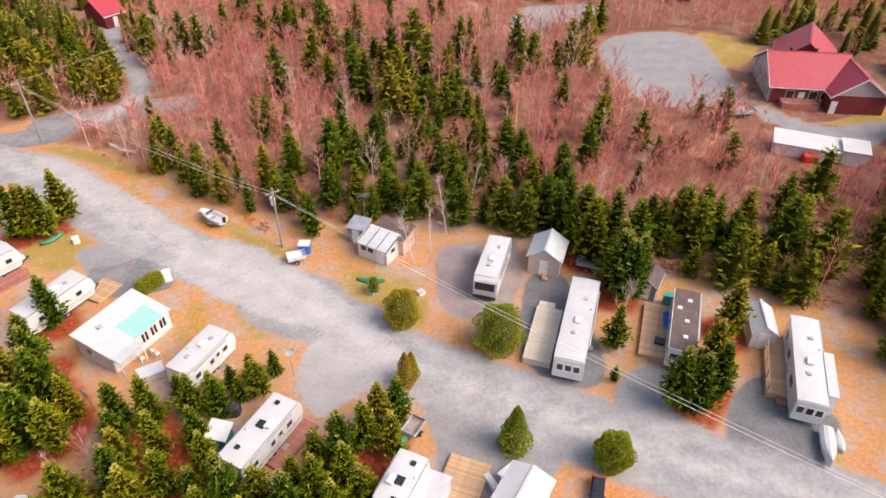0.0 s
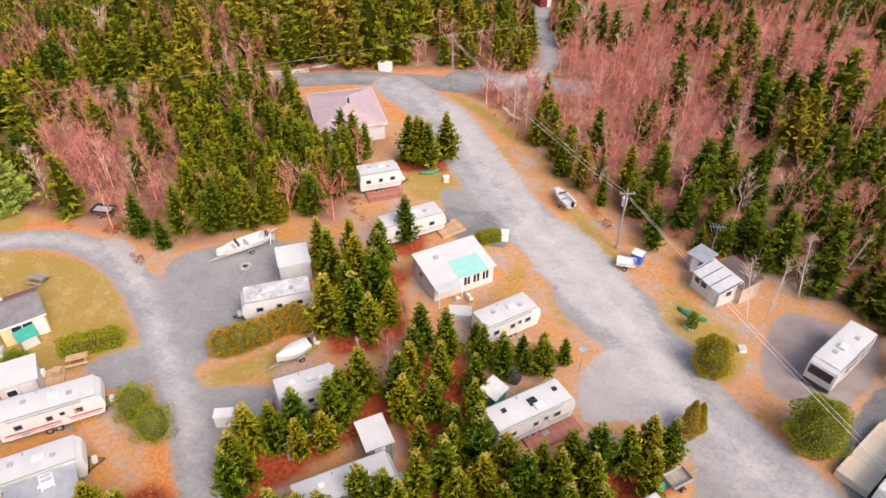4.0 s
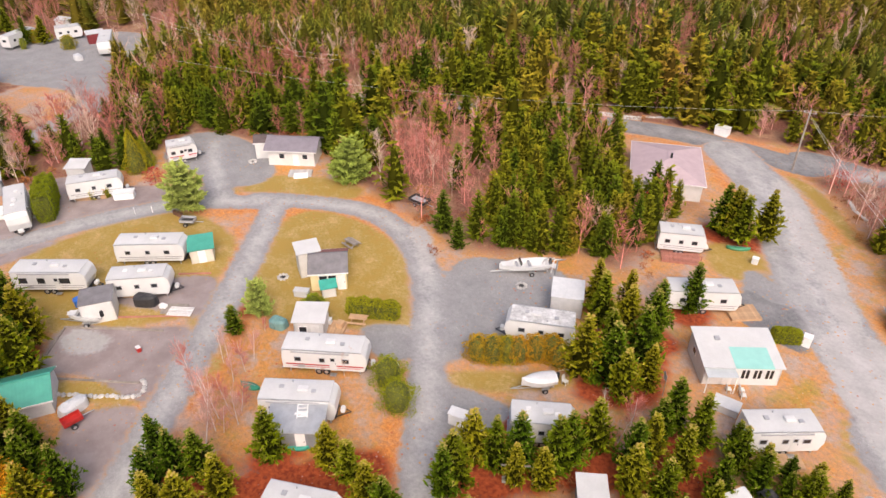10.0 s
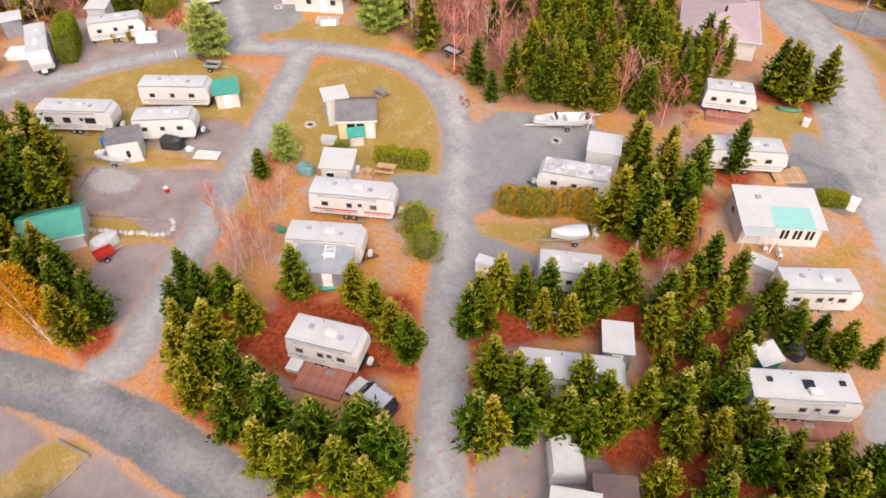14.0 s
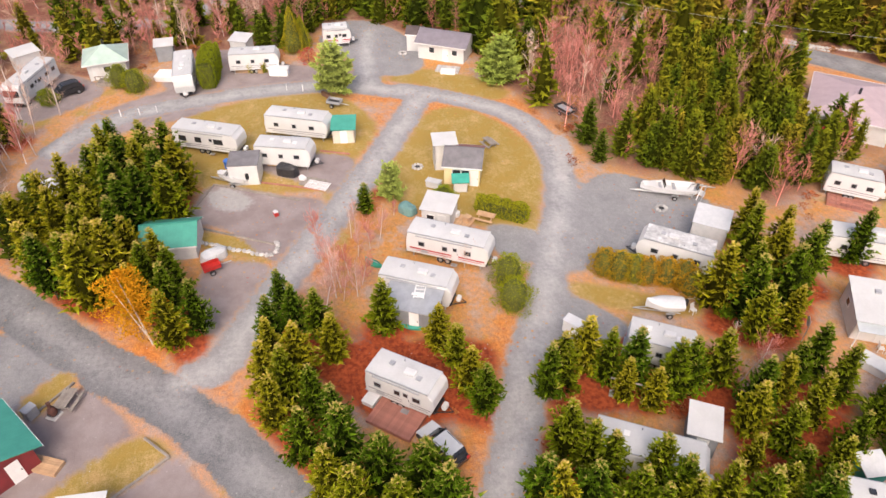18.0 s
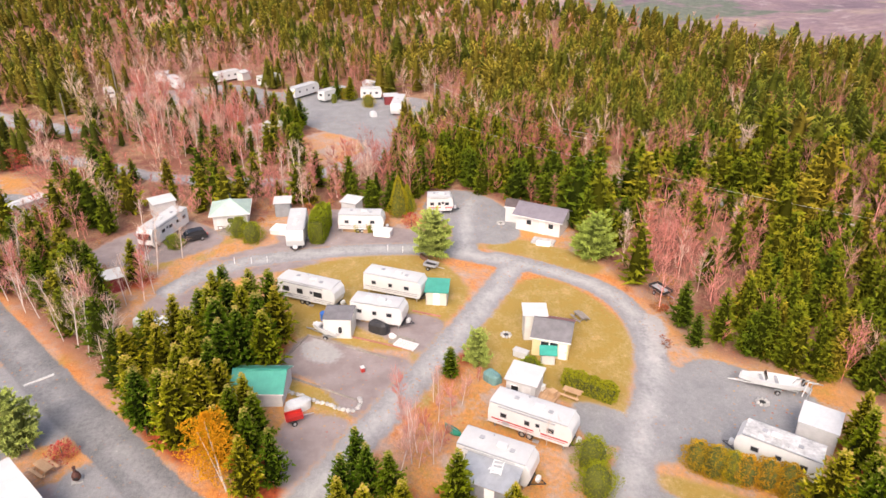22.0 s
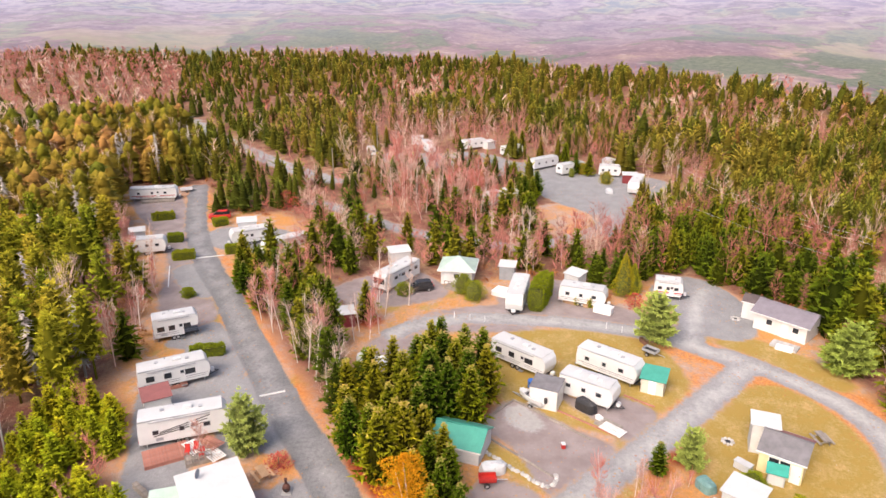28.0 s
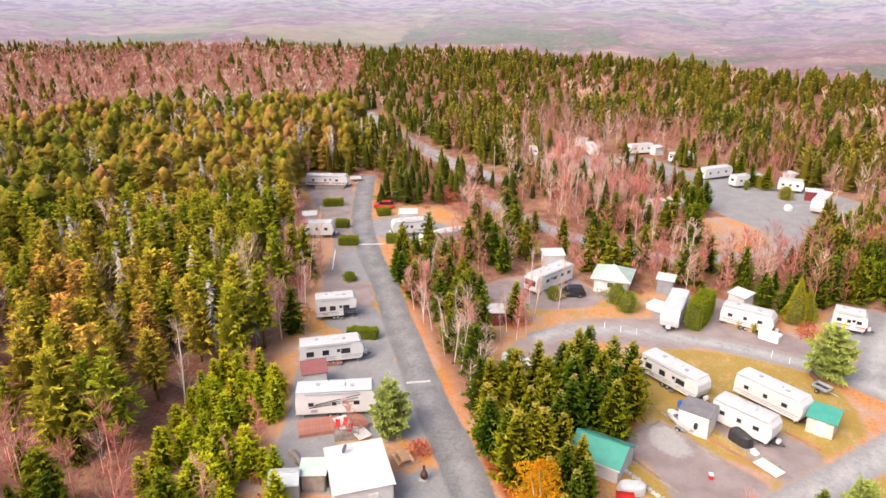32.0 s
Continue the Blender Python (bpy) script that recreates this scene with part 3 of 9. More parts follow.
pad([(-180.7, -36.6), (-181.6, -24.4), (-175.4, -10.6), (-173.6, 5.7), (-155.9, 7.1), (-147.7, -0.5), (-128.3, -2.4), (-126.1, -6.4), (-139.0, -9.2), (-145.0, -16.4), (-152.5, -22.5), (-166.8, -29.2)], "gravel")
pad([(-172.0, -66.0), (-181.9, -58.2), (-191.6, -49.1), (-184.7, -35.8), (-166.0, -27.0), (-164.0, -31.0), (-170.0, -42.0), (-169.0, -54.0)], "gravel")
pad([(-167.7, -72.4), (-181.1, -73.6), (-187.3, -56.5), (-184.1, -37.3), (-172.7, -39.4), (-174.9, -52.7), (-168.8, -65.3)], "earth")
pad([(-20.3, 57.8), (-11.2, 54.9), (-13.1, 51.4), (-18.5, 54.9)], "gravel")
pad([(-56.1, 80.6), (-51.2, 80.1), (-40.7, 72.5), (-31.3, 65.2), (-27.4, 60.8), (-31.6, 61.9), (-42.6, 69.9), (-52.7, 76.5)], "pale")
pad([(-63.3, -11.5), (-64.0, -9.4), (-61.4, -6.9), (-59.5, -8.1), (-60.6, -11.0)], "pale")
pad([(-67.3, 28.8), (-65.6, 30.4), (-60.6, 29.1), (-56.8, 26.5), (-60.5, 26.8)], "pale")
pad([(-119.6, -108.4), (-128.4, -102.6), (-102.8, -80.5), (-86.5, -65.6), (-75.7, -56.2), (-69.4, -55.7), (-73.5, -65.2), (-90.3, -76.5), (-102.5, -89.2)], "earth")
pad([(-110.0, -78.7), (-109.9, -66.6), (-108.9, -57.2), (-104.1, -55.9), (-98.4, -67.1), (-102.5, -73.5)], "earth")
lawn([(-73.1, 11.3), (-76.5, 16.2), (-76.3, 19.9), (-70.7, 23.9), (-64.5, 25.8), (-59.3, 25.4), (-51.4, 22.2), (-49.1, 20.5), (-52.5, 14.5), (-56.9, 8.8), (-61.1, 6.8), (-66.8, 7.5)])
lawn([(-89.9, 12.8), (-90.1, 14.4), (-85.1, 22.7), (-79.2, 27.1), (-77.5, 23.3), (-82.3, 17.1), (-85.8, 11.9)])
lawn([(-67.4, -12.8), (-79.5, -16.3), (-84.2, -8.0), (-85.3, 2.2), (-75.0, 8.2), (-66.8, 5.1), (-61.3, 1.4), (-64.2, -11.5)])
lawn([(-55.6, -12.4), (-56.9, -12.0), (-53.2, -5.2), (-51.2, -5.8), (-53.4, -10.7)])
lawn([(-45.8, 58.0), (-47.8, 60.8), (-42.9, 64.2), (-37.3, 62.3), (-35.9, 60.1), (-41.5, 57.0), (-44.0, 56.9)])
lawn([(-23.8, 53.7), (-20.0, 52.9), (-15.8, 49.4), (-14.9, 46.2), (-19.1, 47.2)])
lawn([(-11.2, 54.9), (-8.9, 56.8), (-3.9, 54.9), (-1.4, 51.4), (-2.5, 47.3), (-5.8, 47.3), (-9.5, 50.5)])
lawn([(-56.5, 83.2), (-50.2, 83.2), (-39.2, 76.5), (-26.2, 66.3), (-19.8, 61.9), (-16.7, 58.8), (-21.3, 59.8), (-32.4, 71.2), (-44.2, 77.9)])
lawn([(-32.9, -15.5), (-30.6, -12.8), (-27.5, -17.1), (-25.2, -20.2), (-26.8, -23.1), (-29.7, -20.2)], True)
lawn([(-37.6, -24.6), (-40.5, -22.0), (-39.3, -20.7), (-35.9, -23.0)], True)
lawn([(48.1, 126.9), (57.3, 122.6), (54.5, 114.8), (50.3, 111.1), (47.5, 114.8)])
lawn([(56.0, 90.7), (65.5, 89.8), (68.7, 96.2), (58.9, 91.5)])
lawn([(-77.3, -65.5), (-80.3, -60.4), (-72.9, -54.3), (-71.8, -57.4)])
pad([(-84.6, -72.3), (-107.5, -79.2), (-91.3, -69.2), (-83.2, -68.9)], "earth")
lawn([(-41.8, 21.9), (-36.8, 31.2), (-35.2, 30.1), (-39.2, 21.8)])
lawn([(-61.1, 0.9), (-58.3, 3.7), (-52.1, 2.4), (-50.7, -1.4)])
lawn([(-0.7, 40.9), (2.2, 35.9), (1.6, 32.0), (-1.1, 34.7)])
lawn([(24.7, 35.3), (32.5, 31.5), (35.3, 31.0), (34.3, 29.0), (28.7, 31.0)])
duff([(-39.0, -3.6), (-38.7, 1.1), (-38.0, 4.8), (-36.7, 11.3), (-34.0, 12.5), (-29.4, 10.4), (-29.0, 6.8), (-29.8, 2.7), (-34.3, -1.1)])
duff([(-35.4, 17.8), (-33.6, 27.1), (-29.1, 31.2), (-24.4, 27.9), (-26.3, 23.5), (-28.8, 16.0)])
duff([(-27.6, 32.6), (-26.8, 36.7), (-22.3, 36.3), (-19.6, 34.9), (-17.3, 32.0), (-14.2, 29.4), (-10.2, 31.0), (-7.6, 35.4), (-3.4, 36.3), (-2.9, 33.7), (-4.0, 30.0), (-7.9, 26.4), (-16.9, 20.1), (-20.9, 25.4), (-24.8, 28.3), (-26.8, 31.5)])
duff([(-30.5, 15.0), (-32.5, 17.2), (-32.9, 19.6), (-31.3, 21.1), (-29.3, 24.2), (-28.2, 28.7), (-25.9, 26.6), (-27.0, 22.4), (-29.1, 19.0), (-29.0, 16.6)])
duff([(-44.4, 39.2), (-43.1, 42.6), (-40.4, 43.2), (-35.0, 42.2), (-32.1, 39.8), (-29.9, 36.4), (-31.4, 32.6), (-34.2, 30.7), (-37.0, 33.4), (-39.0, 37.2)])
duff([(-37.9, -6.3), (-37.7, -4.3), (-31.2, -0.8), (-25.9, 1.2), (-23.0, 5.4), (-20.6, 5.9), (-17.9, 4.5), (-18.9, 0.9), (-21.6, -0.2), (-26.5, -3.9), (-31.4, -6.6)])
duff([(-49.1, -16.9), (-48.7, -13.8), (-46.3, -11.3), (-40.5, -10.0), (-37.3, -11.0), (-38.0, -12.7), (-43.5, -14.7), (-45.0, -16.7)])
duff([(-56.5, -27.6), (-63.4, -22.8), (-69.9, -21.1), (-67.5, -14.8), (-61.5, -13.1), (-56.6, -13.8), (-54.5, -17.2), (-49.4, -17.0), (-45.5, -19.5), (-47.5, -22.6), (-51.2, -26.3)])
duff([(-21.3, 26.8), (-27.2, 31.9), (-27.8, 35.6), (-25.3, 38.6), (-22.4, 36.1), (-19.6, 31.4), (-15.9, 30.3), (-12.9, 28.3), (-9.9, 34.1), (-5.4, 29.6), (-10.1, 17.2), (-13.5, 20.2), (-15.9, 24.0)])
duff([(-39.2, 43.6), (-35.1, 44.1), (-34.3, 41.2), (-36.3, 40.9)])
duff([(-82.9, -58.7), (-90.1, -61.2), (-87.5, -53.3), (-83.6, -43.3), (-75.1, -37.4), (-70.7, -39.4), (-75.3, -48.1)])
duff([(-53.4, -17.5), (-59.8, -18.1), (-65.1, -17.7), (-66.2, -14.7), (-60.6, -12.7), (-56.2, -14.0), (-54.5, -15.8)])
duff([(-50.0, -17.8), (-51.4, -16.3), (-44.8, -13.6), (-43.6, -15.0)])
litter_under(-49.0, 63.0, 7.5)
litter_under(-47.2, 63.3, 7.5)
litter_under(-45.4, 66.5, 7.5)
litter_under(-3.2, 41.0, 3.0)
litter_under(20.4, 38.6, 7.5)
litter_under(21.9, 38.0, 7.5)
litter_under(24.2, 41.9, 7.5)
litter_under(27.8, 47.1, 7.5)
litter_under(24.0, 39.3, 7.5)
litter_under(18.9, 60.5, 9.0)
litter_under(18.0, 52.9, 9.0)
litter_under(20.8, 58.3, 9.0)
litter_under(15.8, 61.6, 9.0)
litter_under(16.2, 58.9, 9.0)
litter_under(-42.7, -4.2, 6.0)
litter_under(-40.7, -3.2, 6.0)
litter_under(-39.8, -5.2, 6.0)
litter_under(-39.7, -1.4, 6.0)
litter_under(-36.7, -0.4, 6.0)
litter_under(-39.1, 4.0, 6.5)
litter_under(-36.3, 8.1, 5.5)
litter_under(-34.0, 9.0, 5.5)
litter_under(-31.6, 9.6, 5.5)
litter_under(-29.6, 10.2, 5.5)
litter_under(-29.7, 15.1, 6.5)
litter_under(-30.5, 16.4, 6.5)
litter_under(-31.6, 18.8, 6.5)
litter_under(-30.3, 20.1, 6.5)
litter_under(-29.7, 22.0, 6.5)
litter_under(-28.0, 24.5, 6.5)
litter_under(-28.1, 25.7, 6.5)
litter_under(-28.3, 28.4, 6.5)
litter_under(-24.6, 14.7, 6.5)
litter_under(-22.9, 15.7, 6.5)
litter_under(-21.8, 16.6, 6.5)
litter_under(-20.9, 19.7, 6.5)
litter_under(-19.2, 20.4, 6.5)
litter_under(-19.0, 17.3, 6.5)
litter_under(-21.1, 11.8, 6.5)
litter_under(-20.4, 12.5, 6.5)
litter_under(-20.0, 14.7, 6.5)
litter_under(-17.8, 20.3, 6.5)
litter_under(-17.7, 18.2, 6.5)
litter_under(-79.1, -34.7, 6.5)
litter_under(-59.6, 6.8, 3.5)
litter_under(-57.3, 4.4, 3.5)
litter_under(-38.5, 48.3, 7.0)
litter_under(-48.0, 63.4, 7.5)
litter_under(-45.8, 62.8, 7.5)
litter_under(-199.0, -34.8, 6.5)
litter_under(-183.0, -20.0, 6.5)
litter_under(-173.2, -16.1, 6.5)
litter_under(-172.2, -12.6, 6.5)
litter_under(-143.5, -22.3, 6.5)
litter_under(-157.2, -29.2, 6.5)
litter_under(-158.9, -38.7, 6.5)
litter_under(-148.6, -41.2, 6.5)
litter_under(-125.7, -1.0, 6.5)
litter_under(-131.8, 6.8, 6.5)
litter_under(-139.4, -54.4, 6.5)
litter_under(-136.0, -61.2, 6.5)
RIM_EAST = [(-17.6, 64.0), (-12.5, 65.7), (-1.6, 65.7), (3.8, 65.2), (13.9, 60.8), (24.3, 55.9), (33.4, 52.2), (41.0, 49.7), (41.8, 43.6), (42.9, 33.6), (40.0, 10.0), (10.0, -25.0), (-20.0, -38.0), (-39.0, -42.4), (-44.7, -46.8), (-55.8, -55.6), (-64.8, -61.4), (-79.7, -71.7), (-88.5, -85.0), (-101.4, -96.2), (-121.8, -114.0), (-129.9, -114.3), (-133.7, -103.8), (-128.6, -95.3), (-115.9, -84.3), (-120.2, -72.4), (-114.9, -59.0), (-101.5, -53.5), (-95.7, -65.1), (-88.5, -61.6), (-74.6, -49.8), (-59.5, -34.4), (-50.2, -23.8), (-61.2, -26.3)]
RIM_WEST = [(-69.9, -33.5), (-80.4, -41.9), (-86.5, -40.1), (-94.0, -32.6), (-94.7, -27.1), (-98.6, -19.8), (-98.3, -10.8), (-98.5, -4.0), (-101.7, 1.6), (-104.4, 4.1), (-104.4, 12.2), (-99.9, 17.2), (-94.7, 25.6), (-83.8, 24.8), (-76.0, 27.7), (-59.2, 31.8), (-55.9, 35.4), (-53.4, 42.6), (-50.9, 44.8), (-50.7, 42.7), (-47.1, 46.6), (-48.8, 52.7), (-54.2, 59.1), (-54.9, 66.2), (-56.0, 67.5), (-64.7, 60.4), (-73.8, 68.6), (-83.4, 65.7), (-88.3, 69.0), (-61.6, 91.7), (-55.8, 84.8), (-47.0, 82.4), (-35.6, 75.7), (-25.6, 68.8), (-20.4, 65.7)]
CLEARING = RIM_EAST + RIM_WEST
pink([(-53.1, 108.8), (-24.1, 126.9), (-12.4, 94.3), (-17.0, 77.9), (-28.0, 73.8), (-38.7, 79.4), (-50.5, 94.3)])
pink([(10.8, 104.3), (26.5, 108.8), (47.2, 94.3), (45.0, 73.8), (34.8, 65.2), (28.9, 73.8), (20.8, 62.9), (12.9, 73.8), (9.4, 85.6)])
pink([(-57.7, 144.6), (1.9, 146.4), (94.5, 146.4), (87.6, 132.9), (28.7, 126.9), (13.6, 104.3), (-14.0, 111.1), (-24.1, 126.9), (-41.4, 126.9)])
pink([(-92.0, 35.1), (-89.1, 49.7), (-77.4, 46.2), (-80.1, 35.5)], 0.7)
pink([(-69.5, 38.1), (-75.1, 44.8), (-60.2, 37.9), (-59.3, 34.2)])
pink([(-142.2, -72.6), (-164.0, -63.4), (-143.8, -26.1), (-112.9, -17.9), (-111.6, -30.0), (-98.3, -42.2), (-100.5, -51.9)], 0.62)
pink([(-97.3, -44.9), (-110.5, -32.9), (-118.8, -19.0), (-122.8, 0.9), (-115.6, 12.8), (-105.4, 17.8), (-106.4, 1.5), (-102.5, -16.0), (-98.5, -34.2)])
pink([(-247.5, -110.0), (-233.8, -40.1), (-189.8, -32.0), (-180.2, -80.4)], 0.6)
pink([(-129.8, 26.9), (-133.3, 40.6), (-119.4, 51.1), (-103.4, 42.2), (-107.3, 33.4), (-114.1, 24.9)], 0.8)
pink([(-94.9, 34.6), (-96.6, 46.5), (-84.1, 51.1), (-71.3, 44.0), (-68.0, 36.5), (-76.3, 31.2)], 0.8)
pink([(-359.7, -465.9), (-414.7, -315.0), (-266.0, -204.1), (-230.0, -302.9)])
pink([(-240.1, -173.6), (-184.6, -117.6), (-163.7, -83.3), (-142.2, -72.6), (-151.6, -97.3)], 0.6)
pink([(-40.0, -205.0), (-104.0, -216.0), (-133.0, -220.0), (-175.0, -240.0), (-206.0, -222.0), (-222.0, -180.0), (-262.0, -205.0), (-340.0, -290.0), (-427.0, -466.0), (-227.0, -500.0), (-60.0, -420.0)])
pink([(-186.0, -78.0), (-196.0, -60.0), (-200.0, -46.0), (-194.0, -32.0), (-186.0, -22.0), (-178.0, -12.0), (-181.0, -4.0), (-176.0, 9.0), (-160.0, 11.0), (-160.0, 18.0), (-186.0, 14.0), (-192.0, -8.0), (-206.0, -32.0), (-212.0, -50.0), (-204.0, -80.0)])
pink([(-61.7, 92.4), (-54.6, 98.1), (-40.9, 79.4), (-32.8, 72.4), (-23.8, 65.1), (-23.8, 77.9), (-26.4, 104.3), (-42.2, 139.3), (-63.0, 142.7)])
pink([(16.4, 77.9), (26.7, 73.8), (31.4, 65.1), (40.2, 61.8), (50.5, 60.8), (57.2, 73.8), (42.3, 76.5), (29.9, 87.2), (17.9, 88.9)])
pink([(43.9, 71.2), (59.4, 77.9), (47.6, 54.9), (39.6, 53.1)])
pink([(36.2, 126.9), (51.7, 139.4), (74.2, 146.4), (112.6, 150.1), (89.3, 111.1), (76.9, 113.5), (86.5, 139.4), (59.9, 126.9)])
young([(-66.0, 37.5), (-75.0, 47.0), (-87.6, 59.6), (-79.0, 71.0), (-70.0, 63.0), (-62.0, 58.5), (-54.0, 61.5), (-52.5, 57.0), (-49.8, 52.0), (-49.8, 47.0), (-53.0, 43.8), (-55.6, 39.8), (-57.6, 36.4)])
young([(-51.3, -53.3), (-50.2, -59.1), (-42.0, -57.2), (-34.6, -54.9), (-28.3, -50.3), (-29.9, -36.8), (-34.4, -36.1), (-42.8, -45.2)])
pink([(-84.0, -40.0), (-92.0, -46.0), (-104.0, -52.0), (-128.0, -72.0), (-118.0, -80.0), (-106.0, -74.0), (-90.0, -60.0)], 0.55)
young([(-116.0, -2.2), (-132.0, 1.0), (-133.0, 8.0), (-143.0, 20.0), (-122.0, 22.0), (-107.0, 17.6), (-107.0, 4.0), (-104.0, 0.5)])
young([(-70.4, 126.8), (-57.6, 124.0), (-48.5, 96.1), (-54.8, 94.3)])
young([(-92.6, 142.7), (-79.6, 142.7), (-69.1, 121.2), (-80.2, 118.6)])
young([(-39.8, 79.4), (-35.0, 80.1), (-23.7, 70.5), (-15.3, 66.9), (-14.7, 62.4), (-24.3, 66.9), (-35.1, 73.1)])
young([(-177.3, 31.2), (-187.2, 54.5), (-173.8, 82.1), (-117.5, 58.6), (-125.1, 53.4), (-136.6, 41.7), (-142.2, 28.4)])
young([(-146.5, 0.1), (-154.8, 22.7), (-157.1, 40.8), (-135.7, 36.4), (-128.0, 23.7), (-121.2, 13.1), (-121.1, 4.8)])
OLD_STAND = np.array([(-40.0, -200.0), (-104.3, -210.6), (-133.1, -214.2), (-174.6, -234.3), (-201.7, -216.6), (-214.9, -172.5), (-182.0, -137.0), (-147.5, -108.6), (-125.9, -117.6), (-77.9, -76.8), (-62.7, -62.4), (-36.2, -41.2), (-26.5, -67.8)])


PALE_STAND = np.array([(-178.0, -84.0), (-166.0, -66.0), (-150.0, -40.0), (-132.0, -40.0), (-124.0, -56.0), (-140.0, -78.0)])
GX0, GX1, GY0, GY1, CELL = -232.0, 70.0, -130.0, 148.0, 1.0
KINDS = ("gravel", "asphalt", "earth", "pale", "litter", "lawn")


def axis_steps(a, b, c, d):
    """Fine steps from b to c, coarser ones out to a and d, then ever wider to the horizon."""
    mid = np.r_[np.arange(a, b, 1.8 * CELL), np.arange(b, c, CELL), np.arange(c, d + 0.01, 1.8 * CELL)]
    out = CELL * np.cumsum(1.17 ** np.arange(4, 46))
    return np.concatenate([(a - out)[::-1], mid, d + out])


def build_ground():
    gx, gy = axis_steps(GX0, -112.0, 42.0, GX1), axis_steps(GY0, -62.0, 98.0, GY1)
    gx, gy = gx[np.abs(gx) < 4600], gy[np.abs(gy) < 4600]
    gx, gy = np.r_[-4700, gx, 4700], np.r_[-4700, gy, 4700]
    X, Y = np.meshgrid(gx, gy)
    x, y = X.ravel(), Y.ravel()
    z = height(x, y)
    mask = {k: np.zeros(len(x)) for k in (*KINDS, "forest", "valley", "wear", "fringe", "duff")}
    pieces = []
    for pts, width, kind in LANES:
        line = smooth(pts)
        lo, hi = line.min(0) - width - 3, line.max(0) + width + 3
        near = np.flatnonzero((x > lo[0]) & (x < hi[0]) & (y > lo[1]) & (y < hi[1]))
        d = away(line, x[near], y[near])
        m = 1 - step(d, width / 2 - 0.9, width / 2 + 0.9)
        mask[kind][near] = np.maximum(mask[kind][near], m)
        for other in KINDS:
            if other != kind:
                mask[other][near] *= 1 - m
        mid = np.exp(-((d / max(0.17 * width, 1.2)) ** 2)) + (0.6 * np.exp(-(((d - 0.36 * width) / 1.0) ** 2)) if width > 5 else 0)
        mask["wear"][near] = np.maximum(mask["wear"][near], mid * ((1.0 if width > 7 else 0.85) if kind == "gravel" else 0.4))
        mask["fringe"][near] = np.maximum(mask["fringe"][near], 0.85 * np.exp(-(((d - width / 2 - 0.8) / 1.2) ** 2)))
        pieces.append(("gravel_road" if kind == "gravel" else "paved_road", near, m))
    for pts, kind in AREAS:
        ring = smooth(pts, 4, True)
        lo, hi = ring.min(0) - 3, ring.max(0) + 3
        near = np.flatnonzero((x > lo[0]) & (x < hi[0]) & (y > lo[1]) & (y < hi[1]))
        d = away(ring, x[near], y[near], True) * np.where(within(ring, x[near], y[near]), -1, 1)
        m = 1 - step(d, -0.8, 0.8)
        if kind in ("lawn", "earth", "litter", "duff"):
            m *= 1 - np.maximum(mask["gravel"][near], mask["asphalt"][near])
        if kind == "island":
            kind = "lawn"
            for other in KINDS:
                mask[other][near] *= 1 - m
            mask["wear"][near] *= 1 - m
        if kind in ("gravel", "asphalt", "earth", "pale"):
            mask["fringe"][near] *= step(d, 0.5, 2.8)
        mask[kind][near] = np.maximum(mask[kind][near], m)
        if kind == "duff":
            continue
        if kind == "gravel":
            mask["wear"][near] = np.maximum(mask["wear"][near], 0.12 * m)
        pieces.append((kind if kind == "lawn" else kind + "_pad", near, m))
    r, yaw = np.hypot(x, y), np.degrees(np.arctan2(-x, y))
    openness = np.max([mask[k] for k in KINDS], axis=0)
    d = away(np.array(CLEARING), x, y, True) * np.where(within(np.array(CLEARING), x, y), -1, 1)
    mask["forest"] = step(d, -2, 4) * (1 - openness)
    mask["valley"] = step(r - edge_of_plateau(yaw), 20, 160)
    n, w = len(x), len(gx)
    idx = np.arange(n).reshape(len(gy), w)
    quads = np.stack([idx[:-1, :-1], idx[:-1, 1:], idx[1:, 1:], idx[1:, :-1]], -1).reshape(-1, 4)

    def sheet(name, faces, lift, label, kind="structure", category=""):
        used, inverse = np.unique(faces, return_inverse=True)
        me = bpy.data.meshes.new(name)
        me.from_pydata(np.c_[x[used], y[used], z[used] + lift].tolist(), [], inverse.reshape(-1, 4).tolist())
        for k, v in mask.items():
            if k != "litter":
                me.attributes.new(k, "FLOAT", "POINT").data.foreach_set("value", v[used].astype(np.float32))
        me.polygons.foreach_set("use_smooth", np.ones(len(me.polygons), bool))
        me.materials.append(GROUND)
        return tagged(new(name, me), label, category or name.replace("_", " "), "", kind)

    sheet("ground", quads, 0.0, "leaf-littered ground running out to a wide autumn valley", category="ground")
    labels = {
        "gravel_road": "pale grey gravel lane with worn wheel tracks",
        "paved_road": "grey paved road with dusty edges",
        "lawn": "yellowed autumn grass beside the lane",
        "gravel_pad": "grey gravel parking pad",
        "asphalt_pad": "dark grey hard parking pad",
        "earth_pad": "brownish packed earth pad",
        "pale_pad": "pale sandy parking pad",
        "litter_pad": "ground strewn with orange leaves",
    }
    for layer, (name, near, m) in enumerate(pieces):
        full = np.zeros(n)
        full[near] = m
        some = quads[full[quads].min(1) > 0.45]
        if len(some):
            sheet(name, some, 0.012 + 0.004 * layer / len(pieces), labels[name])
    open_grid = openness.reshape(len(gy), w)

    def is_open(px, py):
        i, j = np.searchsorted(gy, py).clip(0, len(gy) - 1), np.searchsorted(gx, px).clip(0, w - 1)
        return open_grid[i, j]

    return is_open


is_open = build_ground()

# ---- building tools ----


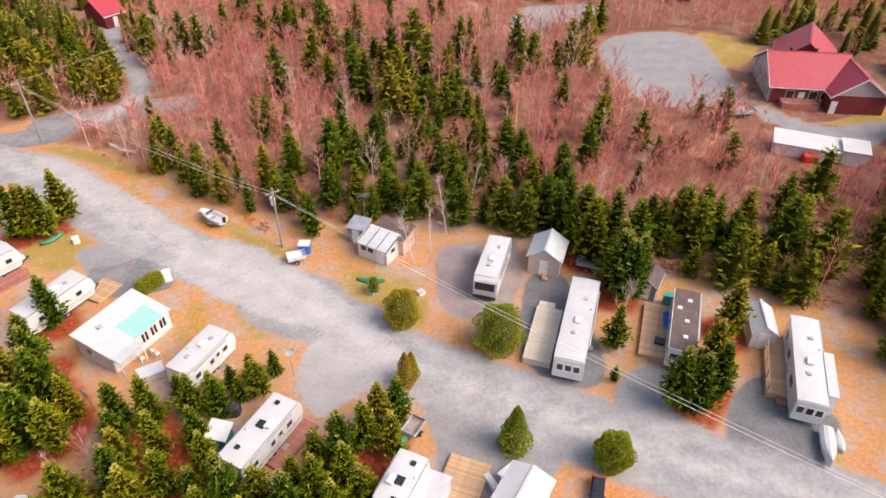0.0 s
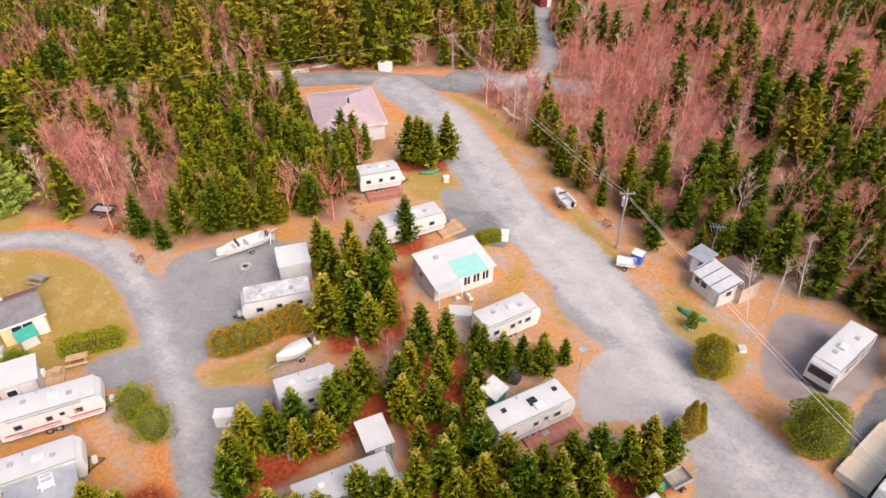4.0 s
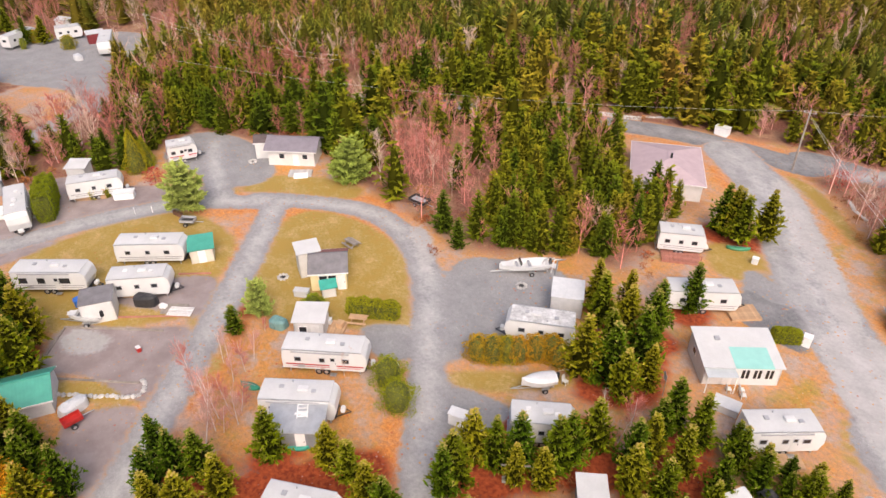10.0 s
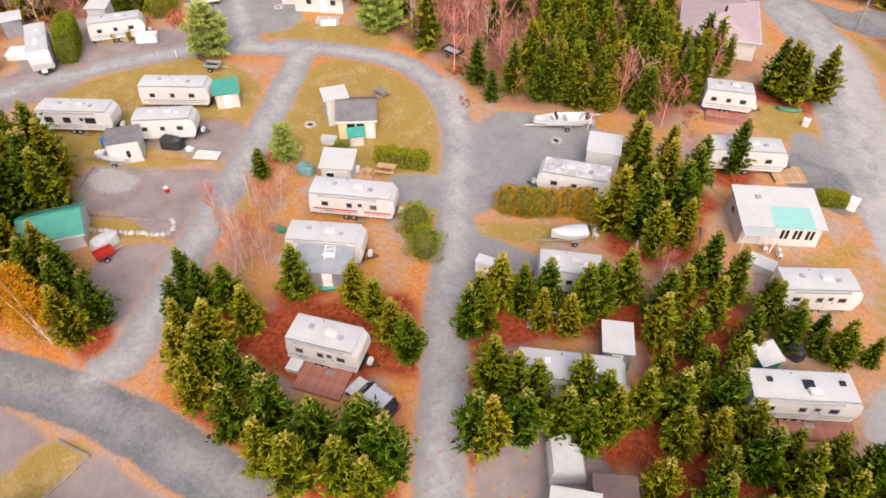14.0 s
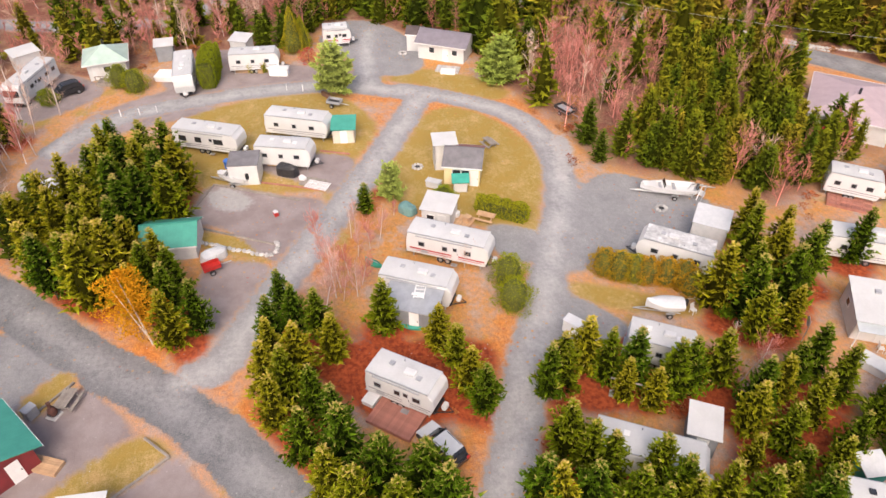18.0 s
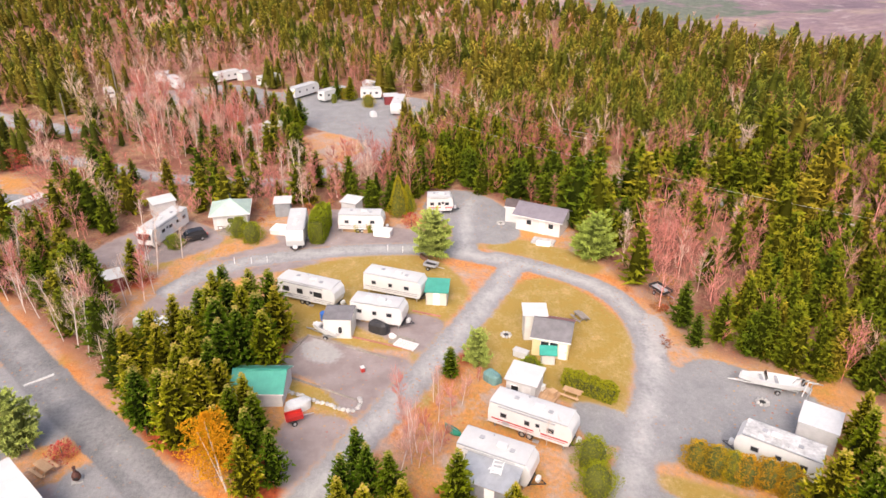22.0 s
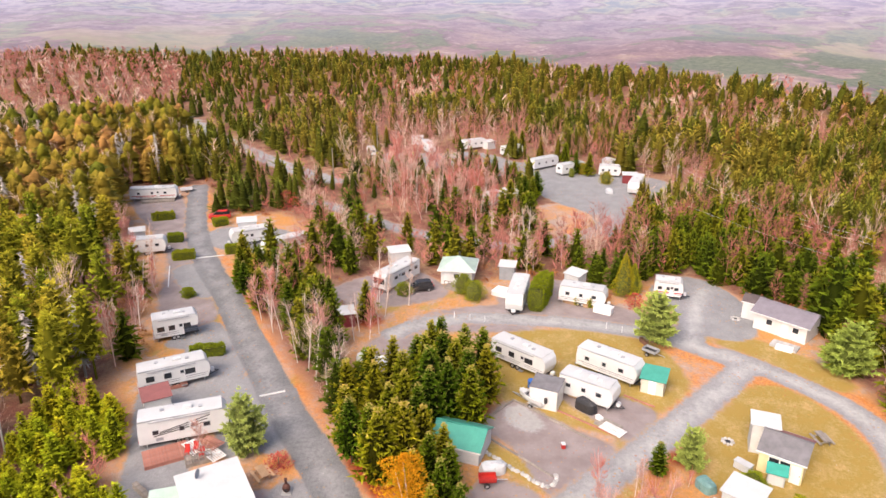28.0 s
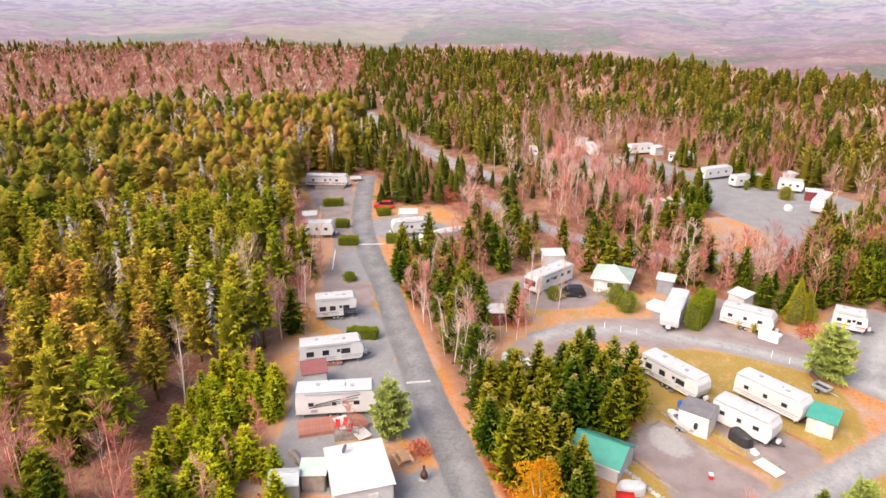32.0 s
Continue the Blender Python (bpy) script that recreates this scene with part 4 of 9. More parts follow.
class Shape:
    def __init__(self):
        self.v, self.f = [], []

    def add(self, verts, faces):
        k = len(self.v)
        self.v += [tuple(p) for p in verts]
        self.f += [tuple(i + k for i in f) for f in faces]
        return self

    def box(self, c, s, rz=0.0, tilt=0.0):
        m = pose(*c, 0, tilt, rz)
        h = [0.5 * v for v in s]
        pts = [m @ Vector((a * h[0], b * h[1], d * h[2])) for d in (-1, 1) for b in (-1, 1) for a in (-1, 1)]
        return self.add(pts, [(0, 2, 3, 1), (4, 5, 7, 6), (0, 1, 5, 4), (2, 6, 7, 3), (0, 4, 6, 2), (1, 3, 7, 5)])

    def prism(self, profile, y0, y1):
        """A side profile (x, z), clockwise seen from -y, drawn out along y."""
        n = len(profile)
        pts = [(x, y, z) for y in (y0, y1) for x, z in profile]
        return self.add(pts, [tuple(range(n)), tuple(range(2 * n - 1, n - 1, -1)), *((i, i + n, (i + 1) % n + n, (i + 1) % n) for i in range(n))])

    def rod(self, a, b, r0, r1=None, n=6):
        a, b = Vector(a), Vector(b)
        q = (b - a).to_track_quat("Z", "Y")
        r1 = r0 if r1 is None else r1
        ring = [Vector((math.cos(6.2832 * i / n), math.sin(6.2832 * i / n), 0)) for i in range(n)]
        pts = [a + q @ (p * r0) for p in ring] + [b + q @ (p * r1) for p in ring]
        return self.add(pts, [*((i, (i + 1) % n, (i + 1) % n + n, i + n) for i in range(n)), tuple(range(n - 1, -1, -1)), tuple(range(n, 2 * n))])

    def loft(self, rings):
        """Closed rings of equal count, skinned one to the next and capped."""
        n = len(rings[0])
        pts = [p for ring in rings for p in ring]
        faces = [(k * n + i, k * n + (i + 1) % n, (k + 1) * n + (i + 1) % n, (k + 1) * n + i) for k in range(len(rings) - 1) for i in range(n)]
        return self.add(pts, [*faces, tuple(range(n - 1, -1, -1)), tuple(range((len(rings) - 1) * n, len(rings) * n))])


def mesh_of(name, shape, material, bevel=0.0, smoothed=False):
    me = bpy.data.meshes.new(name)
    me.from_pydata(shape.v, [], shape.f)
    if bevel or smoothed:
        bm = bmesh.new()
        bm.from_mesh(me)
        bmesh.ops.recalc_face_normals(bm, faces=bm.faces)
        if bevel:
            bmesh.ops.bevel(bm, geom=bm.edges[:], offset=bevel, segments=2, affect="EDGES", clamp_overlap=True)
        bm.to_mesh(me)
        bm.free()
    if smoothed:
        me.polygons.foreach_set("use_smooth", [True] * len(me.polygons))
    me.materials.append(material)
    return me


def part(name, shape, material, parent, label="", bevel=0.0, smoothed=False, at=None):
    me = shape if isinstance(shape, bpy.types.Mesh) else mesh_of(name, shape, material, bevel, smoothed)
    ob = new(name, me)
    ob.parent = parent
    if at is not None:
        ob.matrix_basis = at
    return tagged(ob, label)


def thing(name, x, y, rot, label, category, group=""):
    ob = new(name)
    ob.matrix_basis = pose(x, y, float(height(x, y)), 0, 0, rot)
    return tagged(ob, label, category, group)


TAKEN = []


def footprint(x, y, rot, length, width):
    """Ground that a building or vehicle stands on, which trees keep clear of."""
    TAKEN.append((x, y, radians(rot), length / 2, width / 2))


def free_of_things(px, py, gap):
    ok = np.ones(np.shape(px), bool)
    for x, y, a, hx, hy in TAKEN:
        u, w = (px - x) * math.cos(a) + (py - y) * math.sin(a), (py - y) * math.cos(a) - (px - x) * math.sin(a)
        ok &= (np.abs(u) > hx + gap) | (np.abs(w) > hy + gap)
    return ok


def B(c, s, rz=0.0, tilt=0.0):
    return Shape().box(c, s, rz, tilt)

# ---- plants ----
RNG = np.random.default_rng(7)
# solid filler, darker than the leaves, keeps hedges and clumps from being see-through
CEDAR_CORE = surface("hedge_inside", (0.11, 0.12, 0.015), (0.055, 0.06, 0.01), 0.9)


def plant_mesh(name, v, f, tip, material, tone=None):
    me = bpy.data.meshes.new(name)
    me.vertices.add(len(v))
    me.vertices.foreach_set("co", np.ascontiguousarray(v, np.float32).ravel())
    me.loops.add(3 * len(f))
    me.loops.foreach_set("vertex_index", np.ascontiguousarray(f, np.int32).ravel())
    me.polygons.add(len(f))
    me.polygons.foreach_set("loop_start", np.arange(0, 3 * len(f), 3, dtype=np.int32))
    me.attributes.new("tip", "FLOAT", "POINT").data.foreach_set("value", np.ascontiguousarray(tip, np.float32))
    if tone is not None:
        me.attributes.new("tone", "FLOAT", "POINT").data.foreach_set("value", np.ascontiguousarray(tone, np.float32))
    me.materials.append(material)
    me.update(calc_edges=True)
    return me


def fir(rng, tiers, per, girth, bare, full, wide, ragged, core):
    """A fir crown of unit height, seen from far off: whorls of single blades that shorten to the top, over a dense
    inner cone coloured as shade.
    """
    fv, ff, along = np.array([(0.02, -0.19, 0.0), (0.02, 0.19, 0.0), (1.06, 0.0, 0.02)]), np.array([(0, 1, 2)]), np.array([0.06, 0.06, 1.0])
    shelf = bare + (0.975 - bare) * (np.arange(tiers) / tiers) ** 0.93
    hs = np.repeat(shelf + rng.uniform(-0.25, 0.25, tiers) / tiers, per)
    n = len(hs)
    hs = hs + rng.uniform(-0.3, 0.3, n) / tiers
    side = rng.uniform(0, 6.2832, 3)
    ang = np.tile(np.arange(per) * 6.2832 / per, tiers) + np.repeat(np.arange(tiers) * 2.4, per) + rng.uniform(-0.4, 0.4, n)
    uneven = np.repeat(rng.uniform(1 - 0.6 * ragged, 1 + 0.6 * ragged, tiers), per) * rng.uniform(1 - 1.4 * ragged, 1 + ragged, n)
    length = girth * np.clip(1 - hs, 0.02, 1) ** full * uneven * (1 + 0.14 * np.sin(ang + side[0])) + 0.014
    slope = -0.12 + 0.9 * hs**1.4 + rng.uniform(-0.16, 0.16, n)
    c, s = np.cos(ang), np.sin(ang)
    u, w, t = fv[:, 0], fv[:, 1], fv[:, 2]
    rad = length[:, None] * u * np.cos(slope * 0.8)[:, None]
    wid = length[:, None] * w * wide * np.clip(1.3 - 0.3 * hs, 0.5, 2)[:, None]
    z = hs[:, None] + length[:, None] * (u * slope[:, None] * 0.9 + 0.22 * u**2 + t)
    z = z + rng.uniform(-0.006, 0.006, z.shape)
    v = np.stack([rad * c[:, None] - wid * s[:, None], rad * s[:, None] + wid * c[:, None], z], -1)
    f = (ff[None] + (np.arange(n) * len(fv))[:, None, None]).reshape(-1, 3)
    # tip sets the tone: shade towards the stem and lighter tops are painted in
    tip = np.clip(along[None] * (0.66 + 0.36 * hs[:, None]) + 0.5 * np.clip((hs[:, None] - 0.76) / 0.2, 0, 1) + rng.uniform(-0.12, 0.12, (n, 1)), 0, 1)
    sides, levels = 5, 3
    ring = np.arange(sides) * 6.2832 / sides
    hc = bare + 0.04 + (0.9 - bare) * np.arange(levels) / levels
    rc = core * girth * (1 - hc) ** full
    body = np.concatenate([np.stack([r * np.cos(ring + 0.5 * i) * rng.uniform(0.7, 1.2, sides), r * np.sin(ring + 0.5 * i) * rng.uniform(0.7, 1.2, sides), h + rng.uniform(-0.03, 0.03, sides)], -1) for i, (r, h) in enumerate(zip(rc, hc))] + [[(0, 0, 0.93)]])
    k, cf = n * len(fv), []
    for i in range(levels):
        for j in range(sides):
            a, b = k + i * sides + j, k + i * sides + (j + 1) % sides
            cf += [(a, b, k + levels * sides)] if i == levels - 1 else [(a, b, b + sides), (a, b + sides, a + sides)]
    return np.r_[v.reshape(-1, 3), body], np.r_[f, cf], np.r_[tip.ravel(), np.full(len(body), 0.05)]


def boughs(rng, tiers, per, sprays, blades, size, girth, bare, full, ragged=0.3, core=0.55):
    """A fir crown of unit height, seen close: branches in whorls that carry soft upturned sprays over an inner cone
    painted dark as shade.
    """
    hs = np.repeat(bare + (0.96 - bare) * (np.arange(tiers) / tiers) ** 0.95 + rng.uniform(-0.2, 0.2, tiers) / tiers, per)
    n = len(hs)
    hs = hs + rng.uniform(-0.35, 0.35, n) / tiers
    ang = np.tile(np.arange(per) * 6.2832 / per, tiers) + np.repeat(np.arange(tiers) * 2.4, per) + rng.uniform(-0.35, 0.35, n)
    lump = 1 + 0.16 * np.sin(2 * ang + 9 * hs + rng.uniform(0, 6)) + 0.12 * np.sin(3 * ang - 14 * hs + rng.uniform(0, 6))
    length = girth * np.clip(1 - hs, 0.02, 1) ** full * np.minimum(1, 0.6 + 3 * (hs - bare)) * lump * rng.uniform(1 - ragged, 1 + 0.6 * ragged, n) + 0.01
    slope = -0.15 + 0.9 * hs**1.4 + rng.uniform(-0.12, 0.12, n)
    u = (0.42 + 0.6 * (np.arange(sprays) + 0.5) / sprays)[None] + rng.uniform(-0.1, 0.1, (n, sprays))
    off = rng.uniform(-0.3, 0.3, (n, sprays)) * length[:, None] * (1.25 - u) * 1.6
    out, side = np.stack([np.cos(ang), np.sin(ang), 0 * ang], -1)[:, None], np.stack([-np.sin(ang), np.cos(ang), 0 * ang], -1)[:, None]
    at = out * (length[:, None] * u)[..., None] + side * off[..., None]
    at[..., 2] += hs[:, None] + length[:, None] * (slope[:, None] * u + 0.16 * u**2)
    at, h, u = (np.repeat(a.reshape(n * sprays, -1), blades, 0) for a in (at, np.repeat(hs, sprays), u))
    way = np.repeat(np.repeat(out, sprays, 1).reshape(-1, 3), blades, 0)
    m = len(at)
    k = size * rng.uniform(0.7, 1.3, (m, 1)) * (1.2 - 0.85 * h)
    aim = 0.75 * way + rng.normal(0, 0.55, (m, 3)) + (0, 0, 0.3)
    aim /= np.linalg.norm(aim, axis=1)[:, None] + 1e-9
    across = np.cross(aim, rng.normal(0, 1, (m, 3)))
    across *= 0.3 * k / (np.linalg.norm(across, axis=1)[:, None] + 1e-9)
    v = np.stack([at - across - aim * 0.35 * k, at + across - aim * 0.35 * k, at + aim * k], 1).reshape(-1, 3)
    # deeper sprays take darker values, crown shade painted per vertex
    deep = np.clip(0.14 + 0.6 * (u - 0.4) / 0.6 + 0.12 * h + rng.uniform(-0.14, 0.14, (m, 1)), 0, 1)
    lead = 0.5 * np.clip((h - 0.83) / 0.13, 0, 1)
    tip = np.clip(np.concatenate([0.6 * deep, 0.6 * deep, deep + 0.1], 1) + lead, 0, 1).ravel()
    ring = np.arange(7) * 6.2832 / 7
    hc = bare + 0.02 + (0.9 - bare) * np.arange(5) / 5
    rc = core * girth * (1 - hc) ** full * np.minimum(1, 0.55 + 3 * (hc - bare))
    body = np.concatenate([np.stack([r * np.cos(ring + 0.5 * i) * rng.uniform(0.7, 1.2, 7), r * np.sin(ring + 0.5 * i) * rng.uniform(0.7, 1.2, 7), z + rng.uniform(-0.03, 0.03, 7)], -1) for i, (r, z) in enumerate(zip(rc, hc))] + [[(0, 0, 0.92)]])
    cf = []
    for i in range(5):
        for j in range(7):
            a, b = 3 * m + 7 * i + j, 3 * m + 7 * i + (j + 1) % 7
            cf += [(a, b, 3 * m + 35)] if i == 4 else [(a, b, b + 7), (a, b + 7, a + 7)]
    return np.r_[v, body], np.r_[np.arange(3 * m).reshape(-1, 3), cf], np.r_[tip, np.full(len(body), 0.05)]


def plume(rng, sides, levels, tufts, size, girth, bare=0.05, full=0.65, lumps=0.25):
    """A fir crown seen from farther off, of unit height: ragged skirts one above another, roughened by small tufts."""
    h = np.repeat(bare + (0.97 - bare) * (np.arange(levels) / levels) ** 0.95, 2)
    h[1::2] += 0.55 * (0.97 - bare) / levels
    n = len(h)
    flare = np.where(np.arange(n) % 2, 0.8, 1.0) * np.repeat(rng.uniform(1 - 0.5 * lumps, 1 + 0.5 * lumps, levels), 2)
    ang = np.arange(sides) * 6.2832 / sides + 0.7 * np.repeat(np.arange(levels), 2)[:, None]
    r = (girth * np.clip(1 - h, 0.02, 1) ** full * np.minimum(1, 0.7 + 2.5 * (h - bare)) * flare)[:, None] * rng.uniform(1 - lumps, 1 + lumps, (n, sides))
    z = h[:, None] + rng.uniform(-0.35, 0.35, (n, sides)) * (0.9 - bare) / levels - 0.12 * r
    v = np.stack([r * np.cos(ang), r * np.sin(ang), z], -1).reshape(-1, 3)
    # inner rings and low tiers are darker: shade between skirts painted in
    tip = np.clip(np.where(np.arange(n) % 2, 0.18, 0.36)[:, None] + 0.3 * h[:, None] + rng.uniform(-0.12, 0.12, (n, sides)), 0, 1).ravel()
    f = []
    for i in range(n - 1):
        for j in range(sides):
            a, b = i * sides + j, i * sides + (j + 1) % sides
            f += [(a, b, b + sides), (a, b + sides, a + sides)]
    f += [((n - 1) * sides + j, (n - 1) * sides + (j + 1) % sides, n * sides) for j in range(sides)]
    v, tip = np.r_[v, [(0, 0, 1)]], np.r_[tip, 0.95]
    th = bare + (0.95 - bare) * rng.uniform(0, 1, tufts) ** 1.15
    ta = rng.uniform(0, 6.2832, tufts)
    tr = girth * np.clip(1 - th, 0.02, 1) ** full * np.minimum(1, 0.7 + 2.5 * (th - bare)) * rng.uniform(0.7, 1.12, tufts)
    out, side = np.stack([np.cos(ta), np.sin(ta), 0 * ta], -1), np.stack([-np.sin(ta), np.cos(ta), 0 * ta], -1)
    at = out * tr[:, None] + (0, 0, 1) * th[:, None]
    k = (size * rng.uniform(0.6, 1.4, tufts) * (1.15 - 0.6 * th))[:, None]
    lift = rng.uniform(-0.5, 0.35, tufts)[:, None]
    tv = np.stack([at - side * 0.26 * k, at + side * 0.26 * k, at + out * k + (0, 0, 1) * lift * k + side * k * rng.uniform(-0.4, 0.4, (tufts, 1))], 1).reshape(-1, 3)
    tt = np.clip(np.tile([0.3, 0.3, 0.8], tufts) + 0.2 * np.repeat(th, 3) + np.repeat(rng.uniform(-0.15, 0.15, tufts), 3), 0, 1)
    return np.r_[v, tv], np.r_[np.array(f), np.arange(3 * tufts).reshape(-1, 3) + len(v)], np.r_[tip, tt]


def dead_fir(rng, tiers, per):
    """A dead spire: short drooping bare branches along a thin stem, of unit height."""
    hs = np.repeat(0.2 + 0.76 * np.arange(tiers) / tiers, per) + rng.uniform(-0.02, 0.02, tiers * per)
    ang = rng.uniform(0, 6.2832, len(hs))
    reach = 0.11 * (1.05 - hs) ** 0.7 * rng.uniform(0.4, 1.3, len(hs)) + 0.012
    out = np.stack([np.cos(ang), np.sin(ang)], -1)
    side = np.stack([-out[:, 1], out[:, 0]], -1) * 0.012
    a, b = np.c_[-side, hs], np.c_[side, hs + 0.006]
    c = np.c_[out * reach[:, None], hs - 0.45 * reach]
    v = np.stack([a, b, c], 1).reshape(-1, 3)
    return v, np.arange(len(v)).reshape(-1, 3), np.tile([0.3, 0.3, 0.8], len(hs))


def bare_tree(rng, limbs, twigs, width, spread=0.2, white=False):
    """A leafless crown of unit height: forked limbs and many fine upright twigs, as slender blades."""
    base = rng.uniform(0.12, 0.85, limbs)
    ang = rng.uniform(0, 6.2832, limbs)
    reach = spread * (1.05 - base) ** 0.6 * rng.uniform(0.5, 1.1, limbs)
    a = np.stack([0 * base, 0 * base, base], -1)
    b = np.stack([reach * np.cos(ang), reach * np.sin(ang), base + reach * rng.uniform(0.9, 1.9, limbs)], -1)
    b[:, 2] = np.minimum(b[:, 2], 1)
    pick = rng.integers(0, limbs, twigs)
    s = rng.uniform(0.25, 1, twigs)[:, None]
    c = a[pick] * (1 - s) + b[pick] * s
    d = rng.normal(0, 1, (twigs, 3)) * (0.055, 0.055, 0.03) + (b[pick] - a[pick]) * 0.3
    d[:, 2] += rng.uniform(0.02, 0.12, twigs)
    p0, p1 = np.r_[a, c], np.r_[b, c + d]
    wide = np.r_[np.full(limbs, width), np.full(twigs, width)]
    way = p1 - p0
    cross = np.cross(way, rng.normal(0, 1, way.shape))
    cross *= (wide / (np.linalg.norm(cross, axis=1) + 1e-9))[:, None]
    v = np.stack([p0 - cross, p0 + cross, p1], 1).reshape(-1, 3)
    f = np.arange(len(v)).reshape(-1, 3)
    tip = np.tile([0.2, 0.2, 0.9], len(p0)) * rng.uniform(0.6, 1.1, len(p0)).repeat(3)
    return v, f, tip


def leafy(rng, n, place, size, scale=(1, 1, 1)):
    """A mass of small leaf sprays, each a bent pair of blades, at the given places and outward ways."""
    p, out = place(rng, n)
    p = p * scale
    side = np.cross(out, rng.normal(0, 1, out.shape))
    side /= np.linalg.norm(side, axis=1)[:, None] + 1e-9
    s = size * rng.uniform(0.6, 1.3, n)[:, None]
    up = out + 0.6 * rng.normal(0, 1, out.shape) + (0, 0, 0.35)
    up /= np.linalg.norm(up, axis=1)[:, None] + 1e-9
    v = np.stack([p - side * s * 0.5, p + side * s * 0.5, p + up * s, p - up * s * 0.3 + side * s * 0.2], 1)
    f = np.array([(0, 1, 2), (0, 3, 1)])[None] + (4 * np.arange(n))[:, None, None]
    tip = np.clip(np.stack([rng.uniform(0.2, 0.6, n)] * 2 + [rng.uniform(0.55, 1, n), rng.uniform(0.1, 0.4, n)], 1), 0, 1)
    return v.reshape(-1, 3), f.reshape(-1, 3), tip.ravel()


def shell(profile, lumps=0.12, depth=0.35):
    """Places in a lumpy round body of unit height and radius; profile gives the radius at a height."""

    def place(rng, n):
        z = rng.uniform(0, 1, n)
        ang = rng.uniform(0, 6.2832, n)
        r = profile(z) * (1 + lumps * np.sin(3 * ang + 7 * z) + lumps * np.sin(5 * ang - 11 * z)) * (1 - depth * rng.uniform(0, 1, n) ** 2)
        out = np.stack([np.cos(ang), np.sin(ang), 0.6 * (z - 0.4) * 2], -1)
        return np.stack([r * np.cos(ang), r * np.sin(ang), z], -1), out

    return place


def block(lx, ly, lz):
    def place(rng, n):
        face = rng.uniform(0, 1, n)
        p = rng.uniform(-1, 1, (n, 3))
        top = face < lx * ly / (lx * ly + lx * lz + ly * lz)
        along = ~top & (rng.uniform(0, 1, n) < lx / (lx + ly))
        p[top, 2] = 1
        p[along, 1] = np.sign(p[along, 1])
        rest = ~top & ~along
        p[rest, 0] = np.sign(p[rest, 0])
        p = np.sign(p) * np.minimum(np.abs(p), 1.0)
        round_off = 1 - 0.12 * np.clip(np.abs(p[:, 0]) + np.abs(p[:, 1]) + np.abs(p[:, 2]) - 2, 0, 1)
        q = p * round_off[:, None]
        bump = 1 + 0.06 * np.sin(q[:, 0] * lx * 2.1) + 0.04 * np.sin(q[:, 1] * ly * 3 + q[:, 0] * 5)
        out = np.where(np.abs(p) > 0.97, p, 0.25 * p)
        return np.stack([q[:, 0] * lx / 2, q[:, 1] * ly / 2 * bump, (q[:, 2] + 1) * lz / 2 * bump], -1) * (1 - 0.1 * rng.uniform(0, 1, (n, 1)) ** 2), out

    return place


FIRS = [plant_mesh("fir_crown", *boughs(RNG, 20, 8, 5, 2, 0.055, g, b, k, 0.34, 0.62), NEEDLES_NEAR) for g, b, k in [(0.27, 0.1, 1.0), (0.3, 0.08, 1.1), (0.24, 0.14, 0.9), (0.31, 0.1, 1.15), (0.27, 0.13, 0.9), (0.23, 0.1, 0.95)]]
TRUNK = mesh_of("fir_trunk", Shape().rod((0, 0, -0.03), (0, 0, 0.9), 0.014, 0.003, 7), BARK)
BARES = [plant_mesh("bare_crown", *bare_tree(RNG, 34, 420, 0.0032, s), TWIGS_THICKET) for s in (0.18, 0.24, 0.3)]
BARES_PALE = [plant_mesh("bare_crown", *bare_tree(RNG, 24, 170, 0.0018, s), TWIGS_PALE) for s in (0.13, 0.2)]
STEM = mesh_of("birch_trunk", Shape().rod((0, 0, -0.02), (0.01, 0.006, 0.5), 0.009, 0.006, 6).rod((0.01, 0.006, 0.5), (0.0, 0.0, 0.97), 0.006, 0.0015, 6), BIRCH_BARK)
PLANTED = []


def room(x, y, gap):
    if any((x - a) ** 2 + (y - b) ** 2 < gap * gap for a, b in PLANTED):
        return False
    PLANTED.append((x, y))
    return True


def conifer(x, y, h, label="dense green fir tree with pale tips"):
    tree = thing("fir_tree", x, y, RNG.uniform(0, 360), label, "tree", "fir trees")
    part("trunk", TRUNK, None, tree, "", at=Matrix.Diagonal((h, h, h, 1)))
    w = h * RNG.uniform(0.92, 1.2)
    part("crown", FIRS[RNG.integers(len(FIRS))], None, tree, "", at=Matrix.Diagonal((w, w, h, 1)))
    PLANTED.append((x, y))


def scattered(points, gap):
    p = np.array(points)
    lo, hi = p.min(0), p.max(0)
    spots = RNG.uniform(lo, hi, (int(6 * (hi - lo).prod() / gap**2) + 20, 2))
    ok = within(p, spots[:, 0], spots[:, 1])
    return [(x, y) for x, y in spots[ok] if is_open(x, y) < 0.4 and free_of_things(x, y, 0.9) and room(x, y, gap)]


def grove(points, gap, low, high):
    for x, y in scattered(points, gap):
        conifer(x, y, round(RNG.uniform(low, high), 2))


def birch(x, y, h, pale=False):
    tree = thing("birch_tree", x, y, RNG.uniform(0, 360), "slender leafless birch with pale bark" if pale else "slender leafless reddish sapling", "tree", "leafless trees")
    tree.matrix_basis = tree.matrix_basis @ pose(0, 0, 0, RNG.uniform(-11, 11), RNG.uniform(-11, 11), 0)
    part("trunk", STEM, None, tree, "", at=Matrix.Diagonal((h, h, h, 1)))
    part("crown", (BARES_PALE if pale else BARES)[RNG.integers(2)], None, tree, "", at=Matrix.Diagonal((h, h, h, 1)))


def birches(points, gap, low, high, white=0.45):
    for x, y in scattered(points, gap):
        birch(x, y, round(RNG.uniform(low, high), 2), RNG.uniform() < white)


